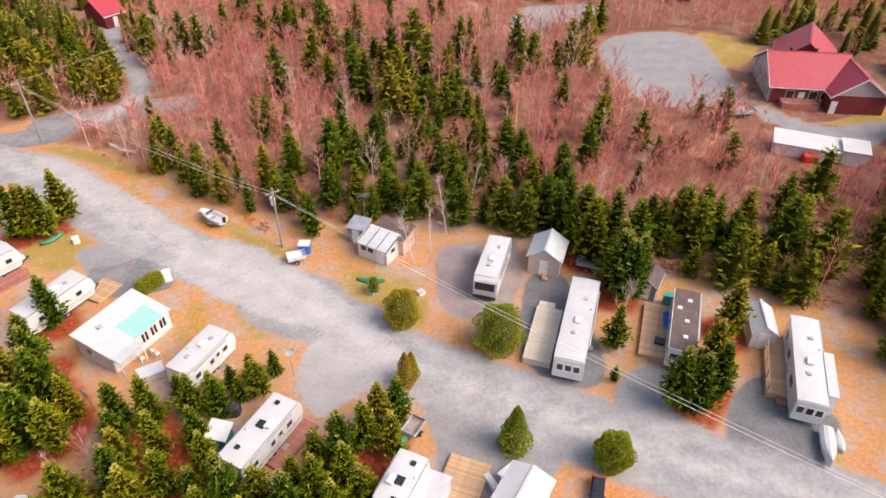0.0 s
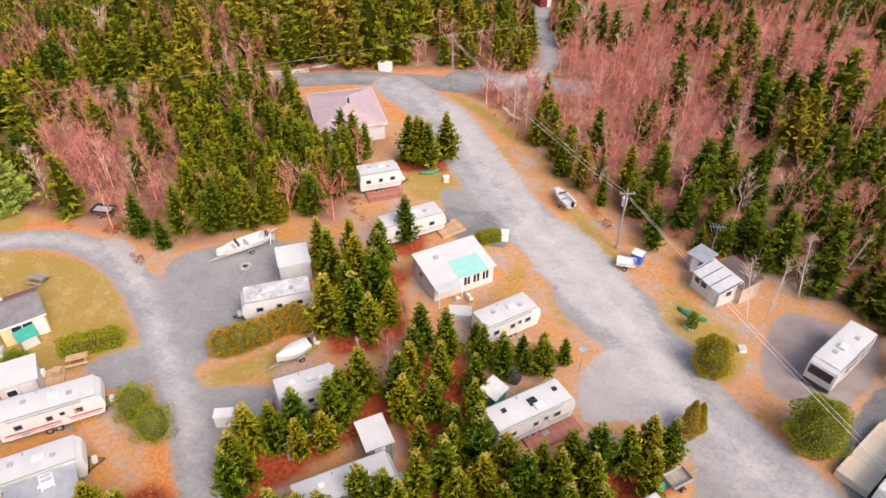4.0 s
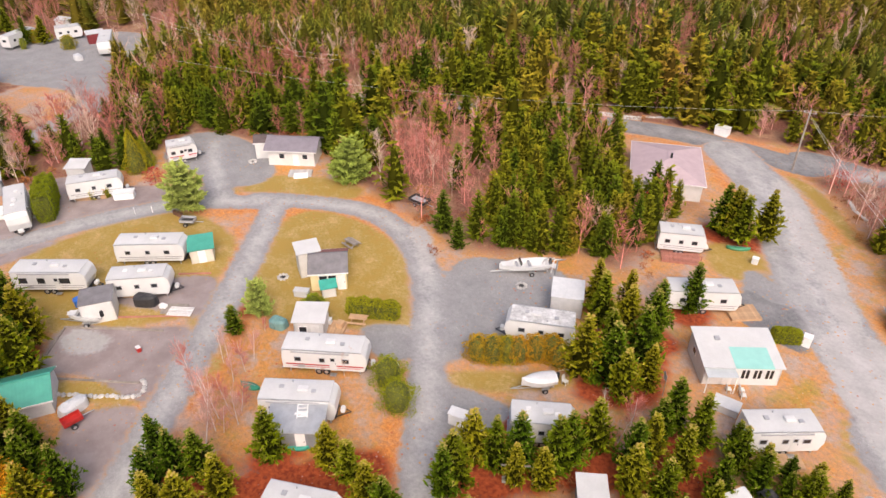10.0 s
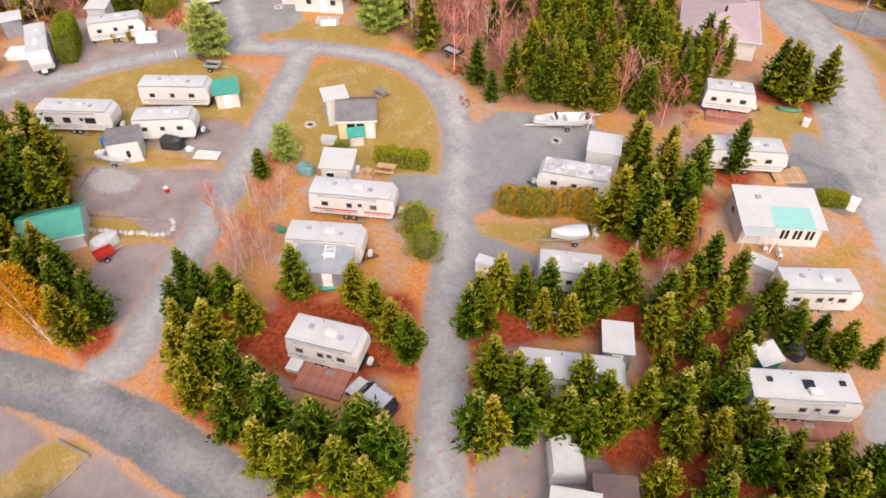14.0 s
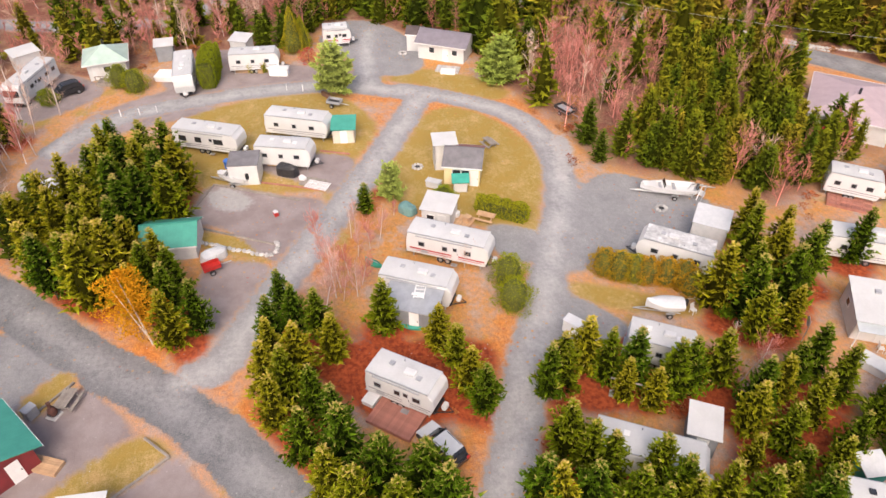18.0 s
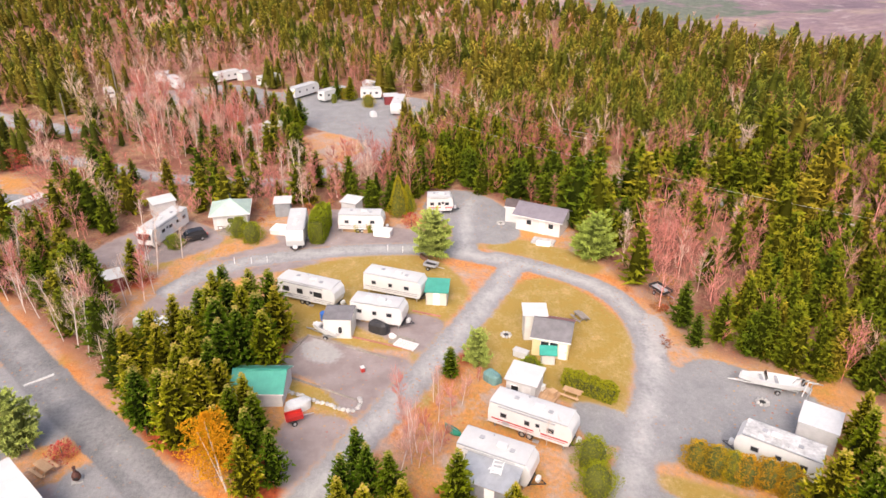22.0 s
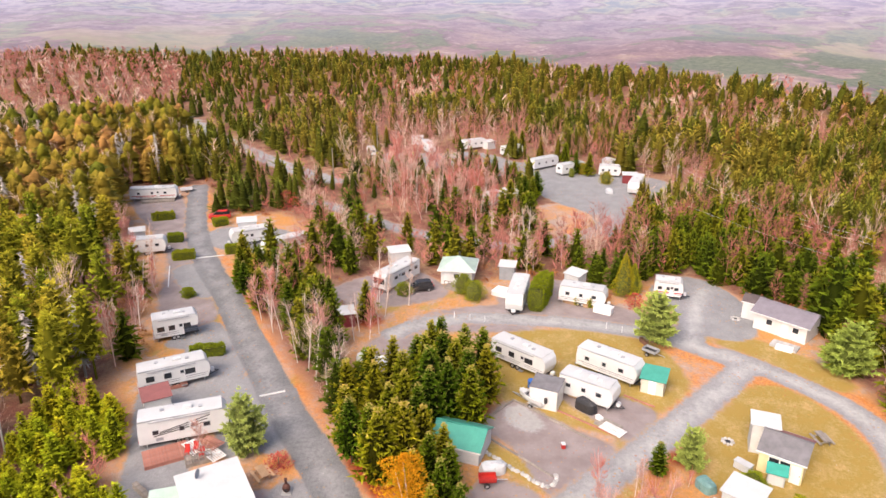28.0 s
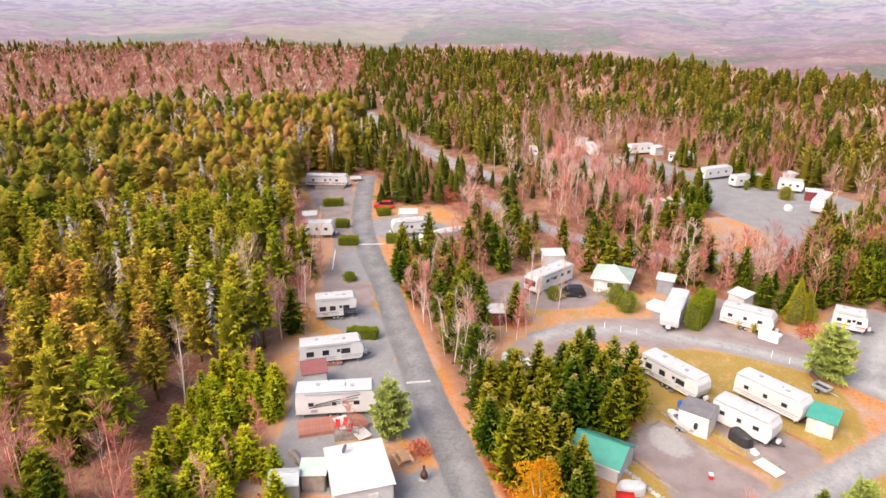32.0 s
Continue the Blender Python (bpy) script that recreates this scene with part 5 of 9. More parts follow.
def clump(name, x, y, w, h, n, size, profile, material, label, category="shrub", stem=0.0, stem_r=0.08, lumps=0.12, depth=0.35, dense=True):
    v, f, tip = leafy(RNG, n, shell(profile, lumps, depth), size, (w / 2, w / 2, h - stem))
    v = v + (0, 0, stem)
    ob = thing(name, x, y, 0, label, category)
    part("foliage", plant_mesh("foliage", v, f, tip, material), None, ob)
    part("trunk", Shape().rod((0, 0, -0.1), (0, 0, h * 0.8), stem_r, stem_r * 0.3, 7), BARK, ob)
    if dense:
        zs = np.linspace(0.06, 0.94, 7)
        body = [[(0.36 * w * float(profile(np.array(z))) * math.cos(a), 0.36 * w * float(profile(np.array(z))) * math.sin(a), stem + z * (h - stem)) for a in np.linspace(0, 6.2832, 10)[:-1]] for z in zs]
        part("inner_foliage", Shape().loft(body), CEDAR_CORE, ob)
    PLANTED.append((x, y))
    return ob


def cedar_cone(x, y, h):
    clump("cedar_tree", x, y, 0.44 * h + 0.5, h, 5200, 0.115, lambda z: np.clip(1.15 * np.minimum(1, 3.5 * z + 0.6) * (1 - z) ** 0.8, 0.02, 1), CEDAR, "clipped pointed green cedar tree", "tree")


def cedar_ball(x, y, h):
    clump("cedar_tree", x, y, 0.95 * h, h, 8800, 0.115, lambda z: np.sqrt(np.clip(1 - (2 * z - 0.85) ** 2 / 1.35, 0.01, 1)), CEDAR, "large rounded green cedar bush", "tree")


def cedar_small(x, y, h):
    clump("cedar_shrub", x, y, 0.55 * h, h, 600, 0.14, lambda z: np.sqrt(np.clip(1 - (2 * z - 0.9) ** 2 / 1.3, 0.01, 1)), CEDAR, "small clipped green cedar shrub")


def bush(x, y, h):
    clump("bush", x, y, 0.9 * h + 0.6, h, 3200, 0.1, lambda z: np.sqrt(np.clip(1 - (2 * z - 0.7) ** 2 / 1.7, 0.02, 1)), CEDAR, "loose yellow-green leafy bush", lumps=0.2)


def golden_bush(x, y, h):
    clump("cedar_bush", x, y, 0.75 * h + 0.5, h * RNG.uniform(0.8, 1.1), 3200, 0.097, lambda z: np.sqrt(np.clip(1 - (2 * z - 0.8) ** 2 / 1.5, 0.02, 1)), CEDAR_GOLD, "dense golden-brown cedar bush in a row", lumps=0.18)


def golden_cone(x, y, h):
    clump("cedar_tree", x, y, 0.36 * h + 0.3, h, 3600, 0.09, lambda z: np.clip(1.15 * np.minimum(1, 3.5 * z + 0.6) * (1 - z) ** 0.7, 0.02, 1), CEDAR_GOLD, "narrow golden-green cedar tree", "tree")


def pale_shrub(x, y, h):
    clump("leafy_shrub", x, y, 1.7 * h, h, 2600, 0.16, lambda z: np.sqrt(np.clip(1 - (2 * z - 0.6) ** 2 / 2.0, 0.02, 1)), PALE_LEAVES, "broad shrub with pale orange leaves", lumps=0.25, depth=0.8, dense=False)


def golden_ball(x, y, h):
    clump("cedar_tree", x, y, 0.85 * h, h, 6600, 0.115, lambda z: np.sqrt(np.clip(1 - (2 * z - 0.8) ** 2 / 1.45, 0.01, 1)), CEDAR_GOLD, "large clipped golden-olive cedar bush", "tree")


def red_bush(x, y, h):
    clump("red_shrub", x, y, 1.1 * h + 0.5, h, 500, 0.16, lambda z: np.sqrt(np.clip(1 - (2 * z - 0.7) ** 2 / 1.7, 0.02, 1)), RED_LEAVES, "shrub with bright red autumn leaves", lumps=0.22, depth=0.8, dense=False)


PINE = plant_mesh("pine_crown", *boughs(RNG, 12, 9, 10, 7, 0.07, 0.42, 0.12, 0.62, 0.36, 0.55), NEEDLES_BLUE)


def pine(x, y, h, spread, label):
    tree = thing("pine_tree", x, y, RNG.uniform(0, 360), label, "tree")
    part("trunk", TRUNK, None, tree, "", at=Matrix.Diagonal((h, h, h, 1)))
    part("crown", PINE, None, tree, "", at=Matrix.Diagonal((spread * h, spread * h, h, 1)))
    PLANTED.append((x, y))


def round_pine(x, y, h):
    pine(x, y, h, 1.15, "broad soft blue-green pine tree")


def pointed_pine(x, y, h):
    pine(x, y, h, 0.9, "soft green pointed pine tree")


def yellow_birch(x, y, h):
    ob = clump("yellow_birch", x, y, 0.46 * h, h, 7000, 0.12, lambda z: np.clip(1.2 * np.sqrt(np.clip(1 - (2 * z - 0.9) ** 2, 0.01, 1)), 0, 1), YELLOW_LEAVES, "leaning birch with golden yellow leaves", "tree", 1.2, 0.03, 0.35, 0.8, False)
    part("stem", Shape().rod((0.9, 0.9, 0), (-0.2, -0.2, h * 0.9), 0.09, 0.03, 7), BIRCH_BARK, ob, "white bark stem")
    part("stem", Shape().rod((0.8, 0.9, 0.1), (0.5, -0.6, h * 0.8), 0.07, 0.025, 7), BIRCH_BARK, ob, "white bark stem")


def hedge(x, y, rot, length, width, h):
    ob = thing("hedge", x, y, rot, "clipped dense olive-gold cedar hedge", "hedge")
    v, f, tip = leafy(RNG, int(560 * (length * width + 2 * (length + width) * h) ** 0.95 / 4) + 400, block(length, width, h), 0.13)
    part("foliage", plant_mesh("foliage", v, f, tip, CEDAR), None, ob)
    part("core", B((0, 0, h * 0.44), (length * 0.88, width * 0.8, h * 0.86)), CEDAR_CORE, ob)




def batch(name, spots, kinds, material, label, sink=0.02):
    """Many trees far off as one mesh: spots are rows of x, y, height, width."""
    vs, fs, tips, tones, k = [], [], [], [], 0
    which = RNG.integers(0, len(kinds), len(spots))
    for i, (v, f, tip) in enumerate(kinds):
        s = spots[which == i]
        if not len(s):
            continue
        a = RNG.uniform(0, 6.2832, len(s))
        c, sn = np.cos(a)[:, None], np.sin(a)[:, None]
        w = s[:, 3:4]
        px = s[:, 0:1] + w * (v[:, 0] * c - v[:, 1] * sn)
        py = s[:, 1:2] + w * (v[:, 0] * sn + v[:, 1] * c)
        pz = height(s[:, 0], s[:, 1])[:, None] + s[:, 2:3] * (v[:, 2] - sink)
        vs.append(np.stack([px, py, pz], -1).reshape(-1, 3))
        fs.append((f[None] + (np.arange(len(s)) * len(v))[:, None, None]).reshape(-1, 3) + k)
        tips.append(np.tile(tip, len(s)))
        old = within(OLD_STAND, s[:, 0], s[:, 1])
        for p in GREENS:
            old &= ~within(p, s[:, 0], s[:, 1])
        dark = within(GREENS[0], s[:, 0], s[:, 1])
        shift = np.where(dark, -0.06, 0) + np.where(old, np.where(np.hypot(s[:, 0], s[:, 1]) > 130, 0.5, 0.45), np.where(np.hypot(s[:, 0], s[:, 1]) > 170, 0.52, 0.38)) + np.where(old, 0.22, 0.2) * wobble(s[:, 0], s[:, 1], 27, 0.8) + RNG.normal(0, 0.17, len(s))
        tones.append(np.repeat(np.clip(shift, 0.02, np.where(old, 0.98, np.where(RNG.uniform(0, 1, len(s)) < 0.04, 0.95, 0.7))), len(v)))
        k += len(s) * len(v)
    if vs:
        me = plant_mesh(name, np.concatenate(vs), np.concatenate(fs), np.concatenate(tips), material, np.concatenate(tones))
        tagged(new(name, me), label, "woods", "", "stuff")


def trunked(crown, r, pale=0.0):
    """A crown with a slim three-sided stem."""
    v, f, tip = crown
    ring = [(r * math.cos(a), r * math.sin(a), 0) for a in (0, 2.094, 4.189)]
    k = len(v)
    return np.r_[v, ring, [(0, 0, 0.9)]], np.r_[f, [(k, k + 1, k + 3), (k + 1, k + 2, k + 3), (k + 2, k, k + 3)]], np.r_[tip, [pale] * 4]


def build_woods():
    spots = []
    for r0, r1, gap in ((0, 135, 2.95), (135, 260, 3.4), (260, 720, 6.2)):
        g = np.arange(-r1, r1, gap)
        px, py = (a.ravel() + RNG.uniform(-0.45, 0.45, a.size) * gap for a in np.meshgrid(g, g))
        r, yaw = np.hypot(px, py), np.degrees(np.arctan2(-px, py))
        seen = ((yaw > -42) & (yaw < 165)) | ((r < 105) & ((yaw > -75) | (yaw < -150)))
        ok = (r >= r0) & (r < r1) & (r < edge_of_plateau(yaw) + 60)
        ok &= seen | ((r < 150) & (RNG.uniform(0, 1, len(px)) < 0.25))
        px, py, r, yaw = px[ok], py[ok], r[ok], yaw[ok]
        ok = ~within(np.array(CLEARING), px, py)
        for dx, dy in ((0, 0), (1.6, 0), (-1.6, 0), (0, 1.6), (0, -1.6)):
            ok &= is_open(px + dx, py + dy) < 0.3
        ok &= free_of_things(px, py, 1.0)
        for cx, cy, cr in GAPS:
            ok &= np.hypot(px - cx, py - cy) > cr
        spots.append(np.c_[px, py, r][ok])
    for p in GREENS:
        lo, hi = p.min(0), p.max(0)
        q = RNG.uniform(lo, hi, (int((hi - lo).prod() / 3.5), 2))
        ok = within(p, q[:, 0], q[:, 1]) & (is_open(q[:, 0], q[:, 1]) < 0.2) & free_of_things(q[:, 0], q[:, 1], 0.8)
        spots.append(np.c_[q, np.hypot(q[:, 0], q[:, 1])][ok])
    s = np.concatenate(spots)
    rosy, keep = np.zeros(len(s), bool), np.ones(len(s))
    for p, dense in PINKS:
        inside = within(p, s[:, 0], s[:, 1])
        rosy |= inside
        keep[inside] = dense
    old = within(OLD_STAND, s[:, 0], s[:, 1])
    keep[old] = 0.72
    green = np.zeros(len(s), bool)
    for p in GREENS:
        green |= within(p, s[:, 0], s[:, 1])
    keep[green] = 0.72
    ok = RNG.uniform(0, 1, len(s)) < keep
    s, rosy, old, green = s[ok], rosy[ok], old[ok], green[ok]
    patch = wobble(s[:, 0], s[:, 1], 38, 0.9) + 0.5 * wobble(s[:, 0], s[:, 1], 16, 2.2)
    drift = 0.5 + 0.35 * wobble(s[:, 0], s[:, 1], 23, 0.4) + 0.25 * wobble(s[:, 0], s[:, 1], 9, 2.0)
    bare = np.where(rosy, np.where((s[:, 2] > 105) & (s[:, 0] < -60), np.where(s[:, 2] > 165, 0.85, 0.5), 0.88), np.where(s[:, 2] > 175, np.where(patch > 0.55, 0.65, 0.12), np.where(old, 0.08, np.where(drift > 0.55, 0.6, 0.2)))) > RNG.uniform(0, 1, len(s))
    tall = RNG.uniform(4.2, 10.0, len(s)) * (1 + 0.2 * wobble(s[:, 0], s[:, 1], 31, 1.0)) * np.where(RNG.uniform(0, 1, len(s)) < 0.05, 1.3, 1)
    bare &= ~green | (RNG.uniform(0, 1, len(s)) < 0.25)
    tall[green] = RNG.uniform(4.2, 8.6, green.sum())
    low = within(GREENS[1], s[:, 0], s[:, 1])
    old &= ~low
    tall[old] = RNG.uniform(8.0, 13.0, old.sum())
    tall[low] = RNG.uniform(2.6, 5.2, low.sum())
    tall[bare] = RNG.uniform(3.5, 8.5, bare.sum())
    west = bare & (s[:, 0] < -95)
    tall[west] = RNG.uniform(5.5, 10.5, west.sum())
    tall[bare & old] = RNG.uniform(8.0, 12.0, (bare & old).sum())
    yaw = np.degrees(np.arctan2(-s[:, 0], s[:, 1]))
    crest = (np.abs(s[:, 2] - edge_of_plateau(yaw) + 10) < 25) & (RNG.uniform(0, 1, len(s)) < 0.3)
    tall[crest & ~bare] *= 1.3
    behind = ((yaw > -150) & (yaw < -75)) | ((s[:, 2] > 105) & ((yaw < -42) | (yaw > 165)))
    s[behind, 2] = np.maximum(s[behind, 2], 140)
    wide = tall * RNG.uniform(1.05, 1.5, len(s))
    wide[green] = (1.5 + 0.75 * tall[green]) * RNG.uniform(0.9, 1.25, green.sum())
    wide[old] *= 1.12
    wide[bare] = tall[bare] * RNG.uniform(0.85, 1.25, bare.sum())
    s = np.c_[s[:, 0], s[:, 1], tall, wide, s[:, 2]]
    young = within(GREENS[1], s[:, 0], s[:, 1])
    close_firs = [trunked(boughs(RNG, 15, 7, 3, 2, 0.066, g, 0.08, f, 0.32, 0.62), 0.015) for g, f in ((0.22, 1.0), (0.25, 0.9), (0.27, 1.05), (0.22, 0.85), (0.2, 0.95))]
    near_firs = [trunked(boughs(RNG, 12, 6, 2, 2, 0.088, g, 0.07, f, 0.32, 0.62), 0.015) for g, f in ((0.24, 1.0), (0.27, 0.95), (0.29, 1.05), (0.24, 0.9), (0.22, 1.0))]
    mid_firs = [trunked(fir(RNG, 12, 5, g, 0.05, f, 1.15, 0.36, 0.58), 0.015) for g, f in ((0.23, 0.75), (0.27, 0.6), (0.25, 0.7), (0.21, 0.6), (0.29, 0.8))]
    far_firs = [fir(RNG, 9, 5, g, 0.05, f, 1.1, 0.36, 0.6) for g, f in ((0.27, 0.75), (0.31, 0.65), (0.24, 0.6))]
    old_firs = [trunked(boughs(RNG, 14, 6, 3, 3, 0.055, g, b, f, 0.36, 0.55), 0.012) for g, b, f in ((0.17, 0.3, 0.8), (0.21, 0.24, 0.8), (0.23, 0.2, 0.95), (0.16, 0.36, 0.72), (0.2, 0.26, 1.0))]
    far_old = [trunked(plume(RNG, 6, 5, 110, 0.085, g, b, f, 0.45), 0.012) for g, b, f in ((0.18, 0.25, 0.5), (0.21, 0.2, 0.45), (0.23, 0.15, 0.6), (0.16, 0.3, 0.42))]
    dead_firs = [trunked(dead_fir(RNG, 22, 5), 0.012) for _ in range(3)]
    young_firs = [trunked(boughs(RNG, 13, 7, 4, 2, 0.075, g, 0.05, f, 0.3, 0.6), 0.015) for g, f in ((0.28, 0.85), (0.31, 0.95), (0.26, 0.8))]
    near_bare = [trunked(bare_tree(RNG, 18, 165, 0.003, w), 0.008, 1.3) for w in (0.16, 0.22, 0.28)]
    mid_bare = [trunked(bare_tree(RNG, 11, 108, 0.0034, w), 0.007, 1.5) for w in (0.2, 0.28)]
    brush = [bare_tree(RNG, 6, 74, 0.0058, w) for w in (0.22, 0.3)]
    far_bare = [bare_tree(RNG, 5, 46, 0.015, w) for w in (0.26, 0.34)]
    pale = RNG.uniform(0, 1, len(s)) < np.where(old & ~rosy, 1.0, np.where(within(PALE_STAND, s[:, 0], s[:, 1]), 0.75, np.where(s[:, 0] < -95, 0.2, 0.13)))
    rings = (("close", 0, 80, close_firs, near_bare), ("near", 80, 135, near_firs, near_bare), ("middle", 135, 260, mid_firs, mid_bare), ("far", 260, 9999, far_firs, far_bare))
    scrub = []
    for p, dense in PINKS:
        lo, hi = p.min(0), p.max(0)
        if np.hypot(*p.mean(0)) < 165:
            q = RNG.uniform(lo, hi, (int((hi - lo).prod() * dense**2 / 5.0), 2))
            ok = within(p, q[:, 0], q[:, 1]) & (is_open(q[:, 0], q[:, 1]) < 0.2) & ~within(np.array(CLEARING), q[:, 0], q[:, 1]) & free_of_things(q[:, 0], q[:, 1], 0.5)
            scrub.append(q[ok])
    q = np.concatenate(scrub)
    t = RNG.uniform(2.2, 5.0, len(q))
    batch("sapling_thicket", np.c_[q, t, t * 1.1], brush, TWIGS_THICKET, "dense thicket of leafless pinkish saplings")
    rim = np.array(CLEARING)
    q = RNG.uniform(rim.min(0) - 8, rim.max(0) + 8, (9000, 2))
    d = away(rim, q[:, 0], q[:, 1], True) * np.where(within(rim, q[:, 0], q[:, 1]), -1, 1)
    ok = (d > -2.5) & (d < 7) & (is_open(q[:, 0], q[:, 1]) < 0.15) & free_of_things(q[:, 0], q[:, 1], 0.4) & (wobble(q[:, 0], q[:, 1], 7, 1.1) > 0.1)
    for p in [a for a, k in AREAS if k == "duff"]:
        ok |= within(p, q[:, 0], q[:, 1]) & (RNG.uniform(0, 1, len(q)) < 0.35) & (is_open(q[:, 0], q[:, 1]) < 0.15) & free_of_things(q[:, 0], q[:, 1], 0.5)
    q = q[ok]
    t = RNG.uniform(0.3, 1.0, len(q))
    tufts = [leafy(RNG, 60, shell(lambda z: np.sqrt(np.clip(1 - (2 * z - 0.7) ** 2 / 1.7, 0.02, 1)), 0.25, 0.7), 0.17, (0.5, 0.5, 1)) for _ in range(3)]
    batch("undergrowth", np.c_[q, t, t * RNG.uniform(1.0, 1.8, len(q))], tufts, UNDERGROWTH, "rusty autumn undergrowth at the wood's edge")
    luck = RNG.uniform(0, 1, len(s))
    for _, r0, r1, firs, bares in rings:
        ring = (s[:, 4] >= r0) & (s[:, 4] < r1)
        if r0 < 200:
            batch("young_fir_woods", s[ring & ~bare & young], young_firs, NEEDLES_YOUNG, "bright yellow-green young firs below the old stand")
            ring &= bare | ~young
            grey = ring & ~bare & old & (luck < 0.07)
            batch("dead_fir_woods", s[grey], dead_firs, TWIGS_GREY, "dead grey fir spires standing in old woods")
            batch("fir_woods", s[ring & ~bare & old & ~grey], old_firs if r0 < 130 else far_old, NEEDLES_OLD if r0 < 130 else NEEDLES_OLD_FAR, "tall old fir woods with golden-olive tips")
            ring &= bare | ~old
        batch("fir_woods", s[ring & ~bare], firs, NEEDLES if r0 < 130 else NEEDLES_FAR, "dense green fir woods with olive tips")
        east = s[:, 0] > -95
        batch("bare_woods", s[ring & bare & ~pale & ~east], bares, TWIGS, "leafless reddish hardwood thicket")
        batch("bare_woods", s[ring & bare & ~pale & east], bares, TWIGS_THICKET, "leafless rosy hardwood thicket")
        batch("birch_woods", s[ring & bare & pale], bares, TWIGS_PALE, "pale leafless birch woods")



# ---- things ----
PANES, FRAMES = {}, {}


def window(parent, x, y, z, w, h, face, trim=TRIM, bars=False):
    """A window on a side wall: face +1 or -1 along y, 2 or -2 along x."""
    key = (w, h, trim.name)
    if key not in PANES:
        t = 0.06
        s = Shape()
        for c, d in (((0, 0, h / 2), (w + t, 0.06, t)), ((0, 0, -h / 2), (w + t, 0.06, t)), ((w / 2, 0, 0), (t, 0.06, h)), ((-w / 2, 0, 0), (t, 0.06, h))):
            s.box(c, d)
        if bars:
            s.box((0, 0, 0), (0.04, 0.05, h))
        FRAMES[key] = mesh_of("window_frame", s, trim)
        PANES[key] = mesh_of("pane", B((0, 0, 0), (w - 0.02, 0.03, h - 0.02)), GLASS_DARK)
    turn = {1: 0, -1: 180, 2: 90, -2: -90}[face]
    fr = part("window", FRAMES[key], None, parent, at=pose(x, y, z, 0, 0, turn))
    part("pane", PANES[key], None, fr)
    return fr


WHEEL = mesh_of("tyre", Shape().rod((0, -0.11, 0), (0, 0.11, 0), 0.34, 0.34, 14), RUBBER)
RIM = mesh_of("rim", Shape().rod((0, -0.12, 0), (0, 0.12, 0), 0.19, 0.19, 10), STEEL)


def wheel(parent, x, y, k=1.0):
    w = part("wheel", WHEEL, None, parent, at=pose(x, y, 0.34 * k) @ Matrix.Scale(k, 4))
    part("rim", RIM, None, w)


TRAILER_TEXT = {
    "skylights": "white travel trailer with dark roof vents",
    "white": "plain white travel trailer with small windows",
    "grey_stripe": "older white travel trailer with grey stripes",
    "red_stripe": "white travel trailer with red stripes",
    "dark_windows": "white travel trailer with wide dark windows",
    "plain": "plain white travel trailer",
    "small_windows": "white travel trailer with small dark windows",
    "motorhome": "white motorhome with a rounded cab",
    "bus": "long white motorhome parked on gravel",
    "bay_front": "long white park trailer with a bay window end",
    "dark_roof": "white trailer with a dark brown roof",
    "fifth_wheel": "white fifth-wheel trailer with a raised nose",
    "stained": "white trailer with a grey-stained roof",
    "swoosh": "large white trailer with black swooshes",
    "far": "small white camper among far trees",
}


